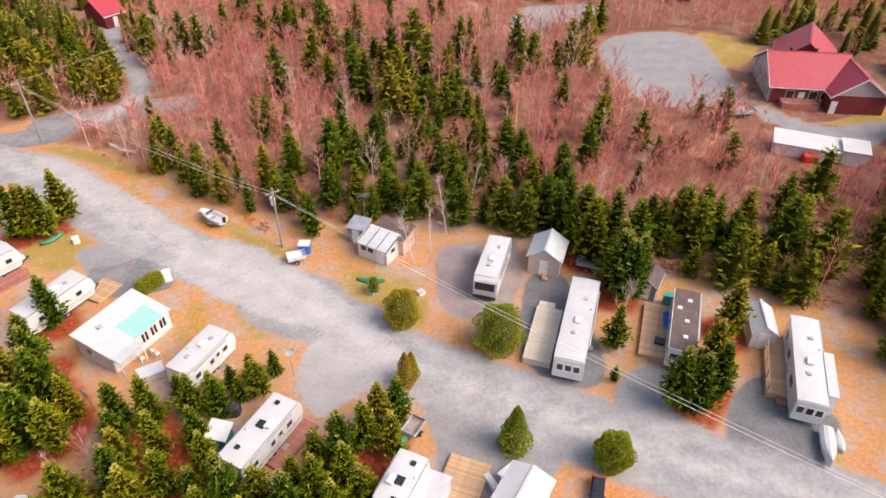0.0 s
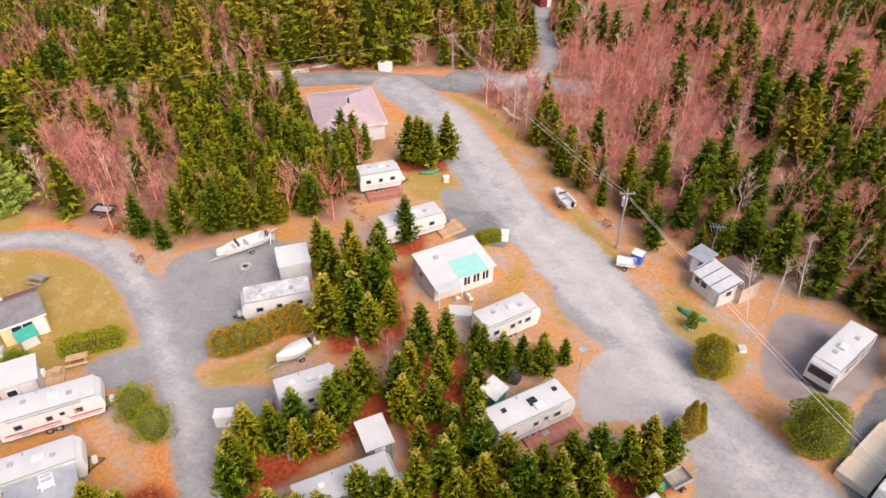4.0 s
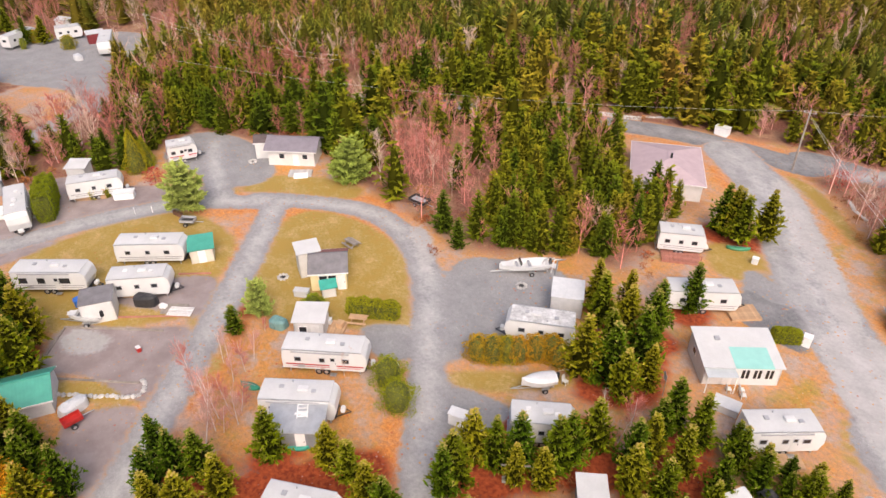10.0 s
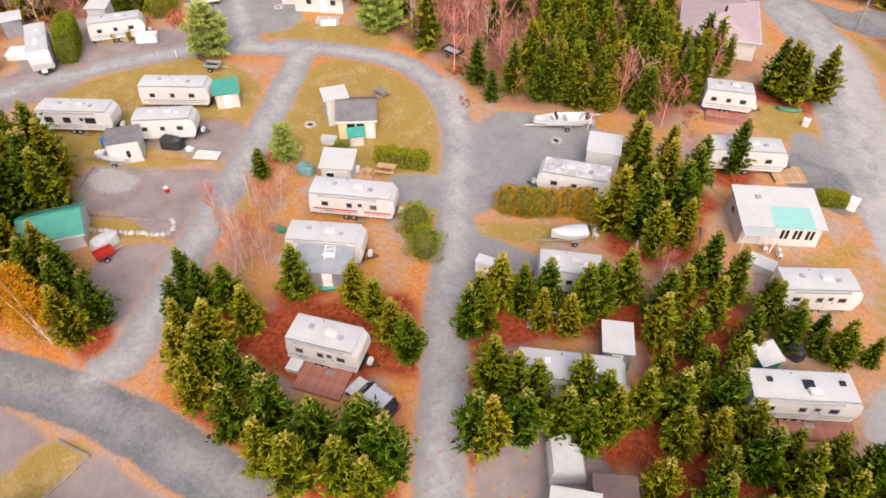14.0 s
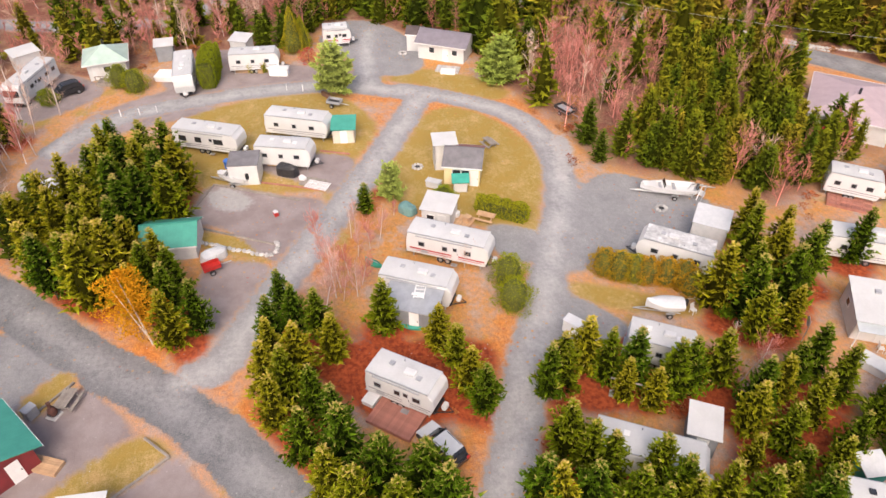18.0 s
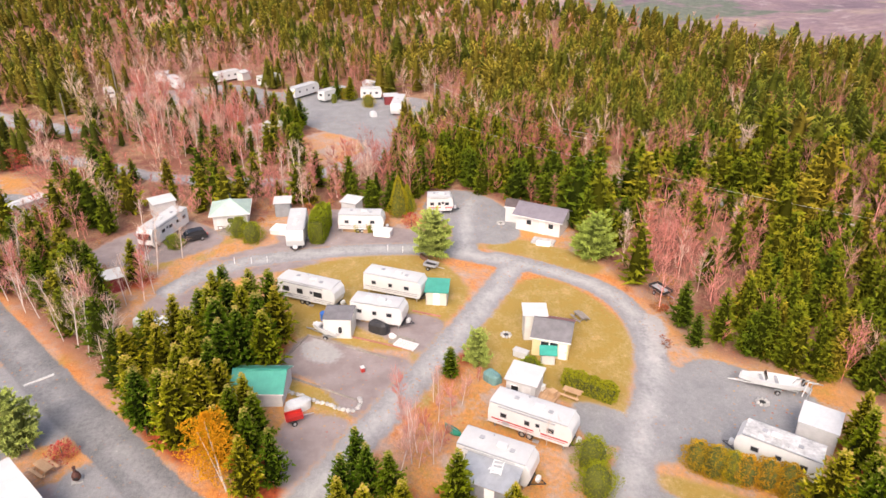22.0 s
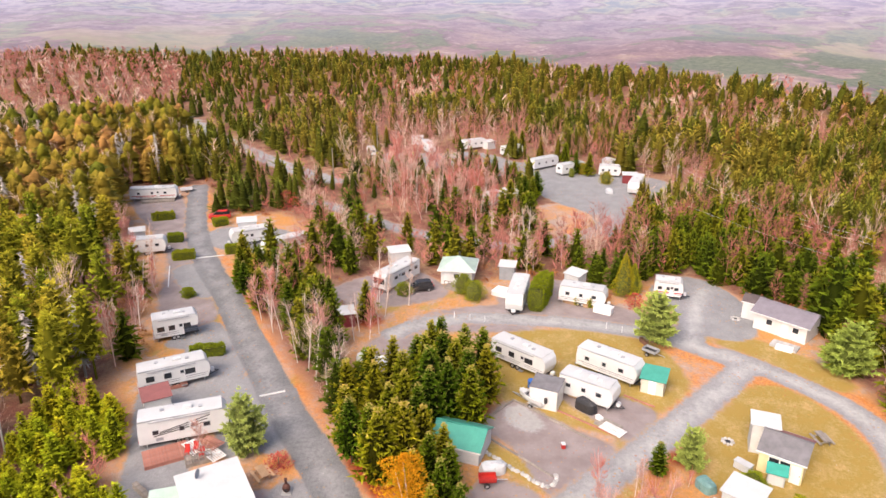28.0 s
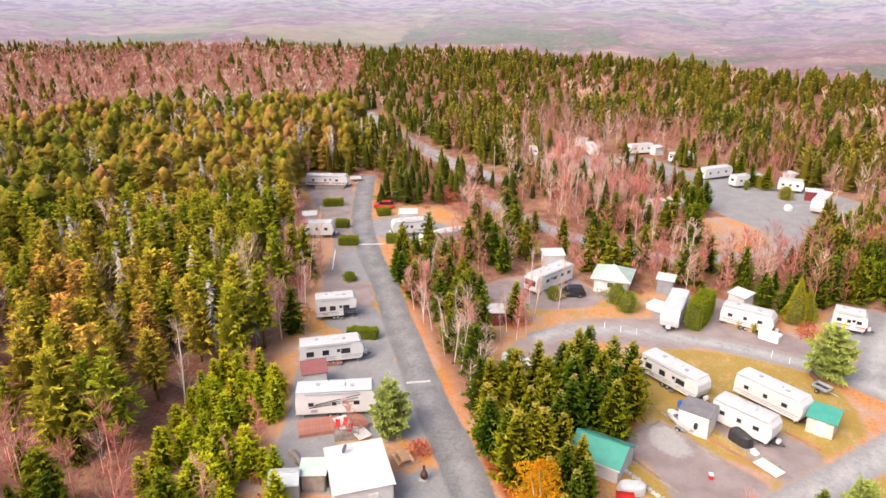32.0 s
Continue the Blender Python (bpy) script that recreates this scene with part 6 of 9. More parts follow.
def travel_trailer(x, y, rot, length, style="plain", width=2.5, slide=0):
    van = thing("travel_trailer", x, y, rot, TRAILER_TEXT[style], "trailer", "parked trailers")
    footprint(x, y, rot, length, width)
    L, W = length / 2, width / 2
    top = 3.3 if style in ("fifth_wheel", "swoosh") else 2.95
    low = 0.6
    if style == "fifth_wheel":
        prof = [(-L, low), (-L, top), (L - 0.4, top), (L, top - 0.5), (L - 0.15, 1.65), (L - 2.3, 1.6), (L - 2.4, low)]
    elif style in ("bus", "motorhome"):
        prof = [(-L, 0.45), (-L, top), (L - 0.5, top), (L - 0.1, top - 0.35), (L, 1.4), (L - 0.1, 0.45)]
    elif style in ("bay_front", "dark_roof"):
        prof = [(-L, 0.5), (-L, top), (L, top), (L, 0.5)]
    else:
        prof = [(-L, low), (-L - 0.03, 1.8), (-L + 0.12, top), (L - 0.55, top), (L - 0.12, top - 0.5), (L, 1.6), (L - 0.35, low)]
    part("body", Shape().prism(prof, -W, W), WHITE, van, "", 0.07)
    roof = {"dark_roof": ROOF_DARK, "stained": ROOF_STAINED}.get(style, ROOF_WHITE)
    x0, x1 = -L + 0.1, (L - 0.5 if style not in ("bay_front", "dark_roof") else L - 0.05)
    crown = [(-W + 0.02, top), (-W + 0.02, top + 0.02), (-W * 0.5, top + 0.075), (0, top + 0.09), (W * 0.5, top + 0.075), (W - 0.02, top + 0.02), (W - 0.02, top)]
    ring = lambda q: [(q, b, c) for b, c in crown]  # noqa: E731
    part("roof", Shape().loft([ring(x0), ring(x1)]), roof, van)
    for s in (1, -1):
        part("roof_trim", B(((x0 + x1) / 2, s * (W - 0.01), top + 0.01), (x1 - x0, 0.06, 0.05)), STEEL if style != "dark_roof" else TRIM, van)
    # vents and skylights
    vent = GLASS_DARK if style == "skylights" else (TRIM if style in ("dark_roof", "plain") else GREY)
    spots = {"skylights": [(-0.62, 0.25), (0.05, 0.0), (0.66, 0.2)], "dark_roof": [(-0.6, 0.2), (-0.3, -0.5), (0.1, 0.1), (0.6, 0.1)], "far": [(0, 0)]}.get(style, [(-0.45, 0.2), (0.4, -0.15)])
    for i, (a, b) in enumerate(spots):
        size = (0.75, 0.75, 0.2) if style == "skylights" and i == 1 else (0.42, 0.42, 0.14)
        part("roof_vent", B((a * L, b * W, top + 0.12), size), vent, van, "", 0.03)
    if style not in ("far", "dark_roof"):
        part("air_conditioner", B((0.12 * L, 0.0 if style != "skylights" else -0.6, top + 0.2), (0.9, 0.6, 0.26)), WHITE, van, "", 0.06)
    # windows and door
    z = low + 1.25
    wide = style in ("dark_windows", "bay_front", "fifth_wheel")
    sizes = {True: [(-0.68, 0.85), (-0.2, 0.75), (0.42, 1.1)], False: [(-0.62, 0.6), (-0.05, 0.5), (0.5, 0.65)]}[wide]
    if style in ("bus", "motorhome"):
        sizes = [(-0.75, 0.8), (-0.4, 0.8), (0.0, 0.9), (0.4, 0.8)]
    for s in (1, -1):
        for a, w in sizes:
            window(van, a * L, s * (W + 0.005), z, w, 0.5 if not wide else 0.62, s, GREY if not wide else BLACK)
    side = -1 if style in ("skylights", "white", "grey_stripe", "red_stripe", "stained", "swoosh", "fifth_wheel", "dark_windows") else 1
    door = part("door", B((0.2 * L, side * (W + 0.012), low + 0.98), (0.66, 0.05, 1.85)), WHITE, van, "", 0.015)
    part("handle", B((0.2 * L + 0.26, side * (W + 0.05), low + 0.95), (0.05, 0.05, 0.16)), BLACK, door)
    window(van, 0.2 * L, side * (W + 0.035), low + 1.4, 0.4, 0.4, side, GREY)
    window(van, -L - 0.02, 0, z + 0.1, 0.9, 0.5, -2, GREY)
    if style in ("bus", "motorhome"):
        part("windscreen", B((L - 0.02, 0, 1.95), (0.06, width * 0.82, 0.85), 0, -9), GLASS_DARK, van)
        part("bumper", B((L + 0.02, 0, 0.55), (0.25, width * 0.95, 0.25)), BLACK, van, "", 0.04)
    if style == "bay_front":
        for yy in (-0.75, 0, 0.75):
            window(van, L + 0.01, yy, 1.9, 0.6, 0.8, 2, TRIM)
    if style == "dark_roof":
        part("front_window", B((L + 0.01, 0, 1.9), (0.05, 1.9, 0.7)), GLASS_DARK, van)
    # stripes
    if style in ("red_stripe", "grey_stripe", "small_windows", "swoosh", "skylights", "dark_windows", "fifth_wheel"):
        tint = STRIPE_RED if style == "red_stripe" else STRIPE_GREY
        for s in (1, -1):
            if style == "swoosh":
                for k in range(3):
                    part("stripe", B((-0.1 * L + 0.3 * k, s * (W + 0.004), 1.75 + 0.28 * k), (1.15 * L, 0.012, 0.1), 0, -8 - 2 * k), BLACK, van, "black swoosh")
            else:
                part("stripe", B((0, s * (W + 0.004), low + 0.62), (1.82 * L, 0.012, 0.16 if style == "red_stripe" else 0.07)), tint, van)
                part("stripe", B((0.05 * L, s * (W + 0.004), low + 0.38), (1.6 * L, 0.012, 0.06)), tint, van)
    # running gear
    if style not in ("far",):
        for a in ((-0.16, 0.02) if style not in ("bus", "motorhome") else (-0.5, 0.72)):
            for s in (1, -1):
                wheel(van, a * L, s * (W - 0.16))
        part("awning_roller", Shape().rod((-0.75 * L, side * (W + 0.09), top - 0.18), (0.6 * L, side * (W + 0.09), top - 0.18), 0.07, None, 8), GREY, van)
    part("chassis", B((0, 0, 0.5), (1.9 * L, 1.6, 0.16)), BLACK, van)
    if style not in ("bus", "motorhome", "bay_front", "far", "fifth_wheel"):
        s = Shape()
        for k in (1, -1):
            s.rod((L - 0.4, k * 0.75, 0.5), (L + 1.0, 0, 0.48), 0.05)
        part("hitch", s, BLACK, van)
        part("gas_bottle_cover", B((L + 0.3, 0, 0.78), (0.4, 0.65, 0.45)), WHITE, van, "", 0.08)
    if slide:
        box = part("slide_out", B((0.3 * L, slide * (W + 0.4), 1.85), (0.95 * L, 0.8, 2.3)), WHITE, van, "room slide-out", 0.05)
        part("slide_roof", B((0.3 * L, slide * (W + 0.41), 3.03), (0.97 * L, 0.84, 0.05)), ROOF_WHITE, box)
    if style not in ("far", "bus", "motorhome"):
        part("entry_step", B((0.2 * L, side * (W + 0.24), 0.34), (0.6, 0.42, 0.05)), STEEL, van)
        part("rear_bumper", B((-L - 0.08, 0, 0.52), (0.12, width * 0.9, 0.12)), STEEL, van)
        for s in (1, -1):
            part("tail_light", B((-L - 0.03, s * (W - 0.2), 0.95), (0.05, 0.14, 0.3)), RED, van)
        part("roof_pipe", Shape().rod((-0.2 * L, 0.7 * W, top), (-0.2 * L, 0.7 * W, top + 0.26), 0.05, 0.05, 8), GREY, van)
        part("hatch_door", B((-0.55 * L, side * (W + 0.006), low + 0.42), (0.7, 0.03, 0.34)), GREY, van)
    for a in (-0.85, 0.8):
        for s in (1, -1):
            part("jack", B((a * L, s * 0.9, 0.22), (0.1, 0.1, 0.48)), STEEL, van)
    return van



def gable_house(name, x, y, rot, length, width, h, rise, wall, roof, label, category, doors=((1, 0.0),), panes=((1, -0.6), (-1, 0.3)), over=0.3, pane_size=(0.8, 0.8), back=None):
    """A building with its ridge along local x. doors and panes: side (+-1 long walls, +-2 ends) and place along it."""
    b = thing(name, x, y, rot, label, category)
    footprint(x, y, rot, length, width)
    L, W, t = length / 2, width / 2, 0.12
    for s in (1, -1):
        part("wall", B((0, s * (W - t / 2), h / 2), (length - 2 * t, t, h)), wall, b)
        prof = [(-W, 0), (-W, h), (0, h + rise), (W, h), (W, 0)]
        end = Shape().loft([[(s * L - s * t * k, yy, z) for yy, z in prof] for k in (0, 1)])
        part("wall", end, wall, b)
    slope, run = math.degrees(math.atan2(rise, W)), math.hypot(rise, W) + over
    for s in (1, -1):
        c = Vector((0, s * (W + over * math.cos(radians(slope))) / 2, h + rise - math.sin(radians(slope)) * run / 2 + 0.06))
        slab = mesh_of("roof_slope", B((0, 0, 0), (length + 2 * over, run, 0.09)), back if back and s > 0 else roof)
        part("roof_slope", slab, None, b, at=Matrix.Translation(c) @ pose(0, 0, 0, -s * slope))
        part("fascia", B((0, s * (W + over * math.cos(radians(slope)) + 0.02), h - math.sin(radians(slope)) * over + 0.02), (length + 2 * over + 0.02, 0.04, 0.16)), TRIM, b)
    part("ridge_cap", B((0, 0, h + rise + 0.12), (length + 2 * over + 0.02, 0.26, 0.05)), roof, b)
    spot = lambda s, a, z, off: ((a * L, math.copysign(W + off, s), z) if abs(s) == 1 else (math.copysign(L + off, s), a * W, z))  # noqa: E731
    for s, a in doors:
        c = spot(s, a, 1.0, 0.02)
        d = part("door", B(c, (0.9, 0.06, 2.0) if abs(s) == 1 else (0.06, 0.9, 2.0)), TRIM, b, "white door")
        k = spot(s, a, 1.0, 0.08)
        part("handle", B((k[0] + (0.35 if abs(s) == 1 else 0), k[1] + (0.35 if abs(s) == 2 else 0), 1.0), (0.06, 0.06, 0.12)), BLACK, d)
    for s, a in panes:
        c = spot(s, a, min(h - 0.6, 1.5), 0.01)
        window(b, *c, *pane_size, s)
    return b


def gable_dressing(house, x, half, h, rise, over, stone):
    """Faded pink boarding, white rake boards and, where asked, fieldstone facing on one gable end."""
    s = math.copysign(1, x)
    tri = [(-half, h), (0, h + rise), (half, h)]
    part("gable_boarding", Shape().loft([[(x + s * k, y, z - 0.04) for y, z in tri] for k in (0.02, 0.06)]), METAL_PINK, house, "faded pink gable boarding")
    for side in (1, -1):
        k = 1 + over / math.hypot(half, rise)
        a, b = (0, h + rise + 0.08), (side * half * k, h + rise - rise * k + 0.08)
        ring = [(a[0], a[1] + 0.08), (b[0], b[1] + 0.08), (b[0], b[1] - 0.14), (a[0], a[1] - 0.14)]
        part("rake_board", Shape().loft([[(x + s * (over + w), y, z) for y, z in ring] for w in (0.005, 0.06)]), TRIM, house, "white rake board")
    if stone:
        rng = np.random.default_rng(3)
        part("stone_backing", B((x + s * 0.05, 0, h / 2), (0.06, 2 * half - 0.1, h - 0.1)), FIELDSTONE, house)
        shared = [mesh_of("stone", B((0, 0, 0), (0.1, w, t)), FIELDSTONE, 0.03) for w, t in ((0.85, 0.5), (0.7, 0.46), (1.0, 0.52))]
        for row in range(5):
            for col in range(11):
                part("stone", shared[rng.integers(3)], None, house, at=pose(x + s * 0.1, -half + 0.55 + col * (2 * half - 1.1) / 10 + rng.uniform(-0.05, 0.05), 0.3 + row * 0.57))


def hip_house(name, x, y, rot, length, width, h, rise, wall, roof, label, category, doors=(), panes=(), over=0.4, chimney=False):
    """A building with a hipped roof, its ridge along local x."""
    b = thing(name, x, y, rot, label, category)
    footprint(x, y, rot, length, width)
    L, W, t = length / 2, width / 2, 0.12
    for s in (1, -1):
        part("wall", B((0, s * (W - t / 2), h / 2), (length - 2 * t, t, h)), wall, b)
        part("wall", B((s * (L - t / 2), 0, h / 2), (t, width, h)), wall, b)
    X, Y, R = L + over, W + over, max(L - W, 0.15)
    z = h - rise * over / W
    for face in (((-X, -Y), (X, -Y), (R, 0), (-R, 0)), ((X, Y), (-X, Y), (-R, 0), (R, 0)), ((X, -Y), (X, Y), (R, 0)), ((-X, Y), (-X, -Y), (-R, 0))):
        ring = [(px, py, (z if py else h + rise) + 0.08) for px, py in face]
        part("roof_slope", Shape().loft([[(a, c, d - 0.09) for a, c, d in ring], ring]), roof, b)
    for s in (1, -1):
        part("fascia", B((0, s * (Y + 0.01), z + 0.02), (2 * X, 0.04, 0.16)), TRIM, b)
        part("fascia", B((s * (X + 0.01), 0, z + 0.02), (0.04, 2 * Y, 0.16)), TRIM, b)
    part("ridge_cap", B((0, 0, h + rise + 0.09), (2 * R + 0.2, 0.2, 0.05)), roof, b)
    if chimney:
        part("chimney", Shape().rod((R * 0.5, 0.4, h), (R * 0.5, 0.4, h + rise + 0.7), 0.16, 0.16, 10), BLACK, b)
    for s, a in doors:
        part("door", B((a * L, s * (W + 0.02), 1.0) if abs(s) == 1 else (math.copysign(L + 0.02, s), a * W, 1.0), (0.9, 0.06, 2.0) if abs(s) == 1 else (0.06, 0.9, 2.0)), TRIM, b, "white door")
    for s, a in panes:
        window(b, *((a * L, math.copysign(W + 0.01, s), 1.45) if abs(s) == 1 else (math.copysign(L + 0.01, s), a * W, 1.45)), 0.9, 0.8, s)
    return b


def roof_bars(x, y, rot, length, width, z, fall):
    """Glazing bars on a lean-to roof of clear panels."""
    g = thing("glazed_roof", x, y, rot, "row of pale translucent roof panels with dark bars", "roof")
    g.location.z += z
    tilt = math.degrees(math.atan2(fall, width))
    for k in range(3):
        part("panel", mesh_of("panel", B((0, 0, 0.03), (length / 3 - 0.1, width, 0.03)), TARP_WHITE), None, g, at=pose((k - 1) * length / 3, 0, 0, tilt))
    for k in range(4):
        part("bar", mesh_of("bar", B((0, 0, 0.03), (0.09, width + 0.1, 0.07)), BLACK), None, g, at=pose((k - 1.5) * length / 3, 0, 0, tilt))


def chiminea(x, y, rot):
    c = thing("chiminea", x, y, rot, "dark rusty clay chiminea on a slab", "stove")
    part("base", B((0, 0, 0.05), (0.9, 0.9, 0.1)), STONE, c)
    rings = [[(r * math.cos(a), r * math.sin(a), z) for a in np.linspace(0, 6.2832, 13)[:-1]] for r, z in ((0.18, 0.1), (0.34, 0.3), (0.38, 0.55), (0.28, 0.85), (0.16, 1.0))]
    part("bowl", Shape().loft(rings), BRONZE, c, "", 0, True)
    part("flue", Shape().rod((0, 0, 0.98), (0, 0, 1.5), 0.14, 0.11, 12), BRONZE, c)
    part("rim", Shape().rod((0, 0, 1.46), (0, 0, 1.54), 0.15, 0.15, 12), BRONZE, c)
    part("mouth", B((0.36, 0, 0.5), (0.06, 0.28, 0.24)), BLACK, c)


def aerial(x, y, h):
    a = thing("tv_aerial", x, y, 25, "spiky metal television aerial on a mast", "aerial")
    part("mast", Shape().rod((0, 0, 0), (0, 0, h), 0.04, 0.03, 6), STEEL, a)
    part("boom", Shape().rod((-0.8, 0, h - 0.2), (0.8, 0, h - 0.1), 0.03, 0.03, 5), STEEL, a)
    for k in range(6):
        w = 0.85 - 0.09 * k
        part("element", Shape().rod((-0.75 + 0.3 * k, -w, h - 0.18), (-0.75 + 0.3 * k, w, h - 0.18), 0.022, 0.022, 4), STEEL, a)


def firewood(x, y, rot, length):
    f = thing("firewood_pile", x, y, rot, "stacked grey split firewood logs", "firewood")
    log = mesh_of("log", Shape().rod((0, -0.22, 0), (0, 0.22, 0), 0.1, 0.09, 6), WOOD_GREY)
    rng = random.Random(3)
    for row in range(4):
        for k in range(int(length / 0.2)):
            part("log", log, None, f, at=pose(-length / 2 + 0.2 * k + 0.1 * (row % 2), rng.uniform(-0.06, 0.06), 0.1 + 0.17 * row, 0, rng.uniform(0, 360), rng.uniform(-8, 8)))


def wall_ladder(x, y, rot, h):
    l = thing("ladder", x, y, rot, "white ladder lying across a low roof", "ladder")
    l.location.z += h
    for s in (1, -1):
        part("stile", B((0, s * 0.42, 0), (1.7, 0.08, 0.08)), TRIM, l)
    for k in range(4):
        part("rung", B((-0.7 + 0.46 * k, 0, 0.01), (0.16, 0.8, 0.05)), TRIM, l)


def flat_house(name, x, y, rot, length, width, h, wall, roof, label, category, fall=0.25, doors=((-1, 0.3),), panes=((-1, -0.4),), over=0.2, roof_label=""):
    """A building with one low roof slope that falls to local -y."""
    b = thing(name, x, y, rot, label, category)
    footprint(x, y, rot, length, width)
    L, W, t = length / 2, width / 2, 0.1
    hi, lo = h, h - fall
    part("wall", B((0, W - t / 2, hi / 2), (length, t, hi)), wall, b)
    part("wall", B((0, -W + t / 2, lo / 2), (length, t, lo)), wall, b)
    for s in (1, -1):
        end = Shape().loft([[(s * L - s * t * k, yy, z) for yy, z in ((-W, 0), (-W, lo), (W, hi), (W, 0))] for k in (0, 1)])
        part("wall", end, wall, b)
    tilt = math.degrees(math.atan2(fall, width))
    slab = mesh_of("roof", B((0, 0, 0), (length + 2 * over, math.hypot(width, fall) + 2 * over, 0.08)), roof)
    part("roof", slab, None, b, roof_label, at=pose(0, 0, (hi + lo) / 2 + 0.06, tilt))
    for s, a in doors:
        d = part("door", B((a * L, s * (W + 0.02), 0.97), (0.85, 0.06, 1.9)), TRIM, b)
        part("handle", B((a * L + 0.32, s * (W + 0.07), 0.95), (0.06, 0.06, 0.12)), BLACK, d)
    for s, a in panes:
        window(b, *((a * L, s * (W + 0.01), 1.4) if abs(s) == 1 else (math.copysign(L + 0.01, s), a * W, 1.4)), 0.8, 0.7, s)
    return b


def deck(x, y, rot, length, width, h=0.5, wood=None, rail=False, label="low wooden deck beside a trailer"):
    wood = wood or WOOD_PALE
    footprint(x, y, rot, length, width)
    d = thing("deck", x, y, rot, label, "deck")
    n = max(4, int(length / 0.16))
    plank = mesh_of("plank", B((0, 0, 0), (length / n - 0.012, width, 0.04)), wood)
    for i in range(n):
        part("plank", plank, None, d, at=pose(-length / 2 + (i + 0.5) * length / n, 0, h))
    for s in (1, -1):
        part("joist", B((0, s * (width / 2 - 0.03), h / 2 - 0.02), (length, 0.05, max(h - 0.06, 0.05))), wood, d)
        part("end_board", B((s * (length / 2 - 0.02), 0, h / 2 - 0.02), (0.04, width - 0.1, max(h - 0.06, 0.05))), wood, d)
    if rail:
        for i in range(5):
            part("post", B((-length / 2 + 0.06 + i * (length - 0.12) / 4, -width / 2 + 0.05, h + 0.5), (0.09, 0.09, 1.0)), wood, d)
        for z in (0.45, 0.95):
            part("rail", B((0, -width / 2 + 0.05, h + z), (length, 0.05, 0.09)), wood, d)
    return d


def picnic_table(x, y, rot, wood=None, label="wooden picnic table with two benches"):
    wood = wood or WOOD_PALE
    t = thing("picnic_table", x, y, rot, label, "table")
    for k in range(5):
        part("board", B((0, (k - 2) * 0.16, 0.75), (1.9, 0.145, 0.045)), wood, t)
    for s in (1, -1):
        part("bench", B((0, s * 0.72, 0.45), (1.9, 0.26, 0.045)), wood, t)
        part("cross_beam", B((s * 0.65, 0, 0.42), (0.06, 1.6, 0.09)), wood, t)
        for k in (1, -1):
            part("leg", Shape().rod((s * 0.65, k * 0.5, 0), (s * 0.65, k * 0.2, 0.74), 0.045, None, 4), wood, t)
    return t


def hull_rings(length, beam, depth, keel=0.0, point=0.02):
    rings = []
    for k in range(9):
        u = k / 8
        w = beam / 2 * (1 - max(0, (u - 0.35) / 0.65) ** 2.2) * (0.86 + 0.14 * min(1, u * 5))
        w = max(w, point)
        x, up = length * (u - 0.5), depth * (1 + 0.25 * u * u)
        rings.append([(x, -w, keel + up), (x, -w * 0.85, keel + depth * 0.35), (x, 0, keel + (depth * 0.45 * u**3)), (x, w * 0.85, keel + depth * 0.35), (x, w, keel + up), (x, w * 0.8, keel + up), (x, w * 0.6, keel + depth * 0.5), (x, 0, keel + depth * (0.3 + 0.5 * u**3)), (x, -w * 0.6, keel + depth * 0.5), (x, -w * 0.8, keel + up)])
    return rings


def boat(x, y, rot, length, beam=1.9, trailer=True, cover=False, label="white motor boat on a trailer", tint=None):
    b = thing("motor_boat" if trailer else "rowing_boat", x, y, rot, label, "boat")
    keel = 0.45 if trailer else 0.03
    part("hull", Shape().loft(hull_rings(length, beam, 0.75, keel)), tint or WHITE, b, "", 0, False)
    part("thwart", B((-0.1 * length, 0, keel + 0.62), (0.35, beam * 0.78, 0.06)), GREY, b)
    part("thwart", B((0.15 * length, 0, keel + 0.66), (0.3, beam * 0.7, 0.06)), GREY, b)
    if cover:
        part("cover", Shape().loft([[(p[0], k * p[1] * 1.03, p[2] + up) for k, up in ((1, 0.01), (0.55, 0.2), (0, 0.26), (-0.55, 0.2), (-1, 0.01), (0, -0.08))] for p in (r[0] for r in hull_rings(length, beam, 0.75, keel))]), TARP_WHITE, b)
    else:
        part("deck", B((0.34 * length, 0, keel + 0.84), (0.24 * length, beam * 0.5, 0.04)), tint or WHITE, b)
        part("windscreen", B((0.08 * length, 0, keel + 1.0), (0.05, beam * 0.7, 0.36), 0, -25), GLASS_DARK, b)
    if trailer:
        part("motor", B((-length / 2 - 0.15, 0, keel + 0.75), (0.3, 0.35, 0.7)), BLACK, b, "black outboard motor", 0.06)
        part("trailer_frame", Shape().rod((-length / 2 + 0.3, 0.55, 0.4), (length / 2 + 1.0, 0, 0.42), 0.05).rod((-length / 2 + 0.3, -0.55, 0.4), (length / 2 + 1.0, 0, 0.42), 0.05).rod((-0.12 * length, -beam / 2, 0.34), (-0.12 * length, beam / 2, 0.34), 0.045), STEEL, b)
        for s in (1, -1):
            wheel(b, -0.12 * length, s * (beam / 2 + 0.05), 0.8)
            part("mudguard", B((-0.12 * length, s * (beam / 2 + 0.05), 0.6), (0.75, 0.24, 0.04)), STEEL, b)
    return b


def canoe(x, y, rot, length, tint=None, label="green canoe lying upside down on the grass"):
    c = thing("canoe", x, y, rot, label, "canoe")
    rings = []
    for k in range(9):
        u = k / 4 - 1
        w = 0.43 * (1 - abs(u) ** 2.3) + 0.02
        rings.append([(u * length / 2, w * math.cos(a), 0.02 + (0.34 + 0.1 * u * u) * math.sin(a)) for a in np.linspace(0, math.pi, 7)])
    part("hull", Shape().loft(rings), tint or GREEN_HULL, c, "", 0, True)
    part("keel_strip", B((0, 0, 0.38), (length * 0.8, 0.05, 0.03)), STEEL, c)
    return c


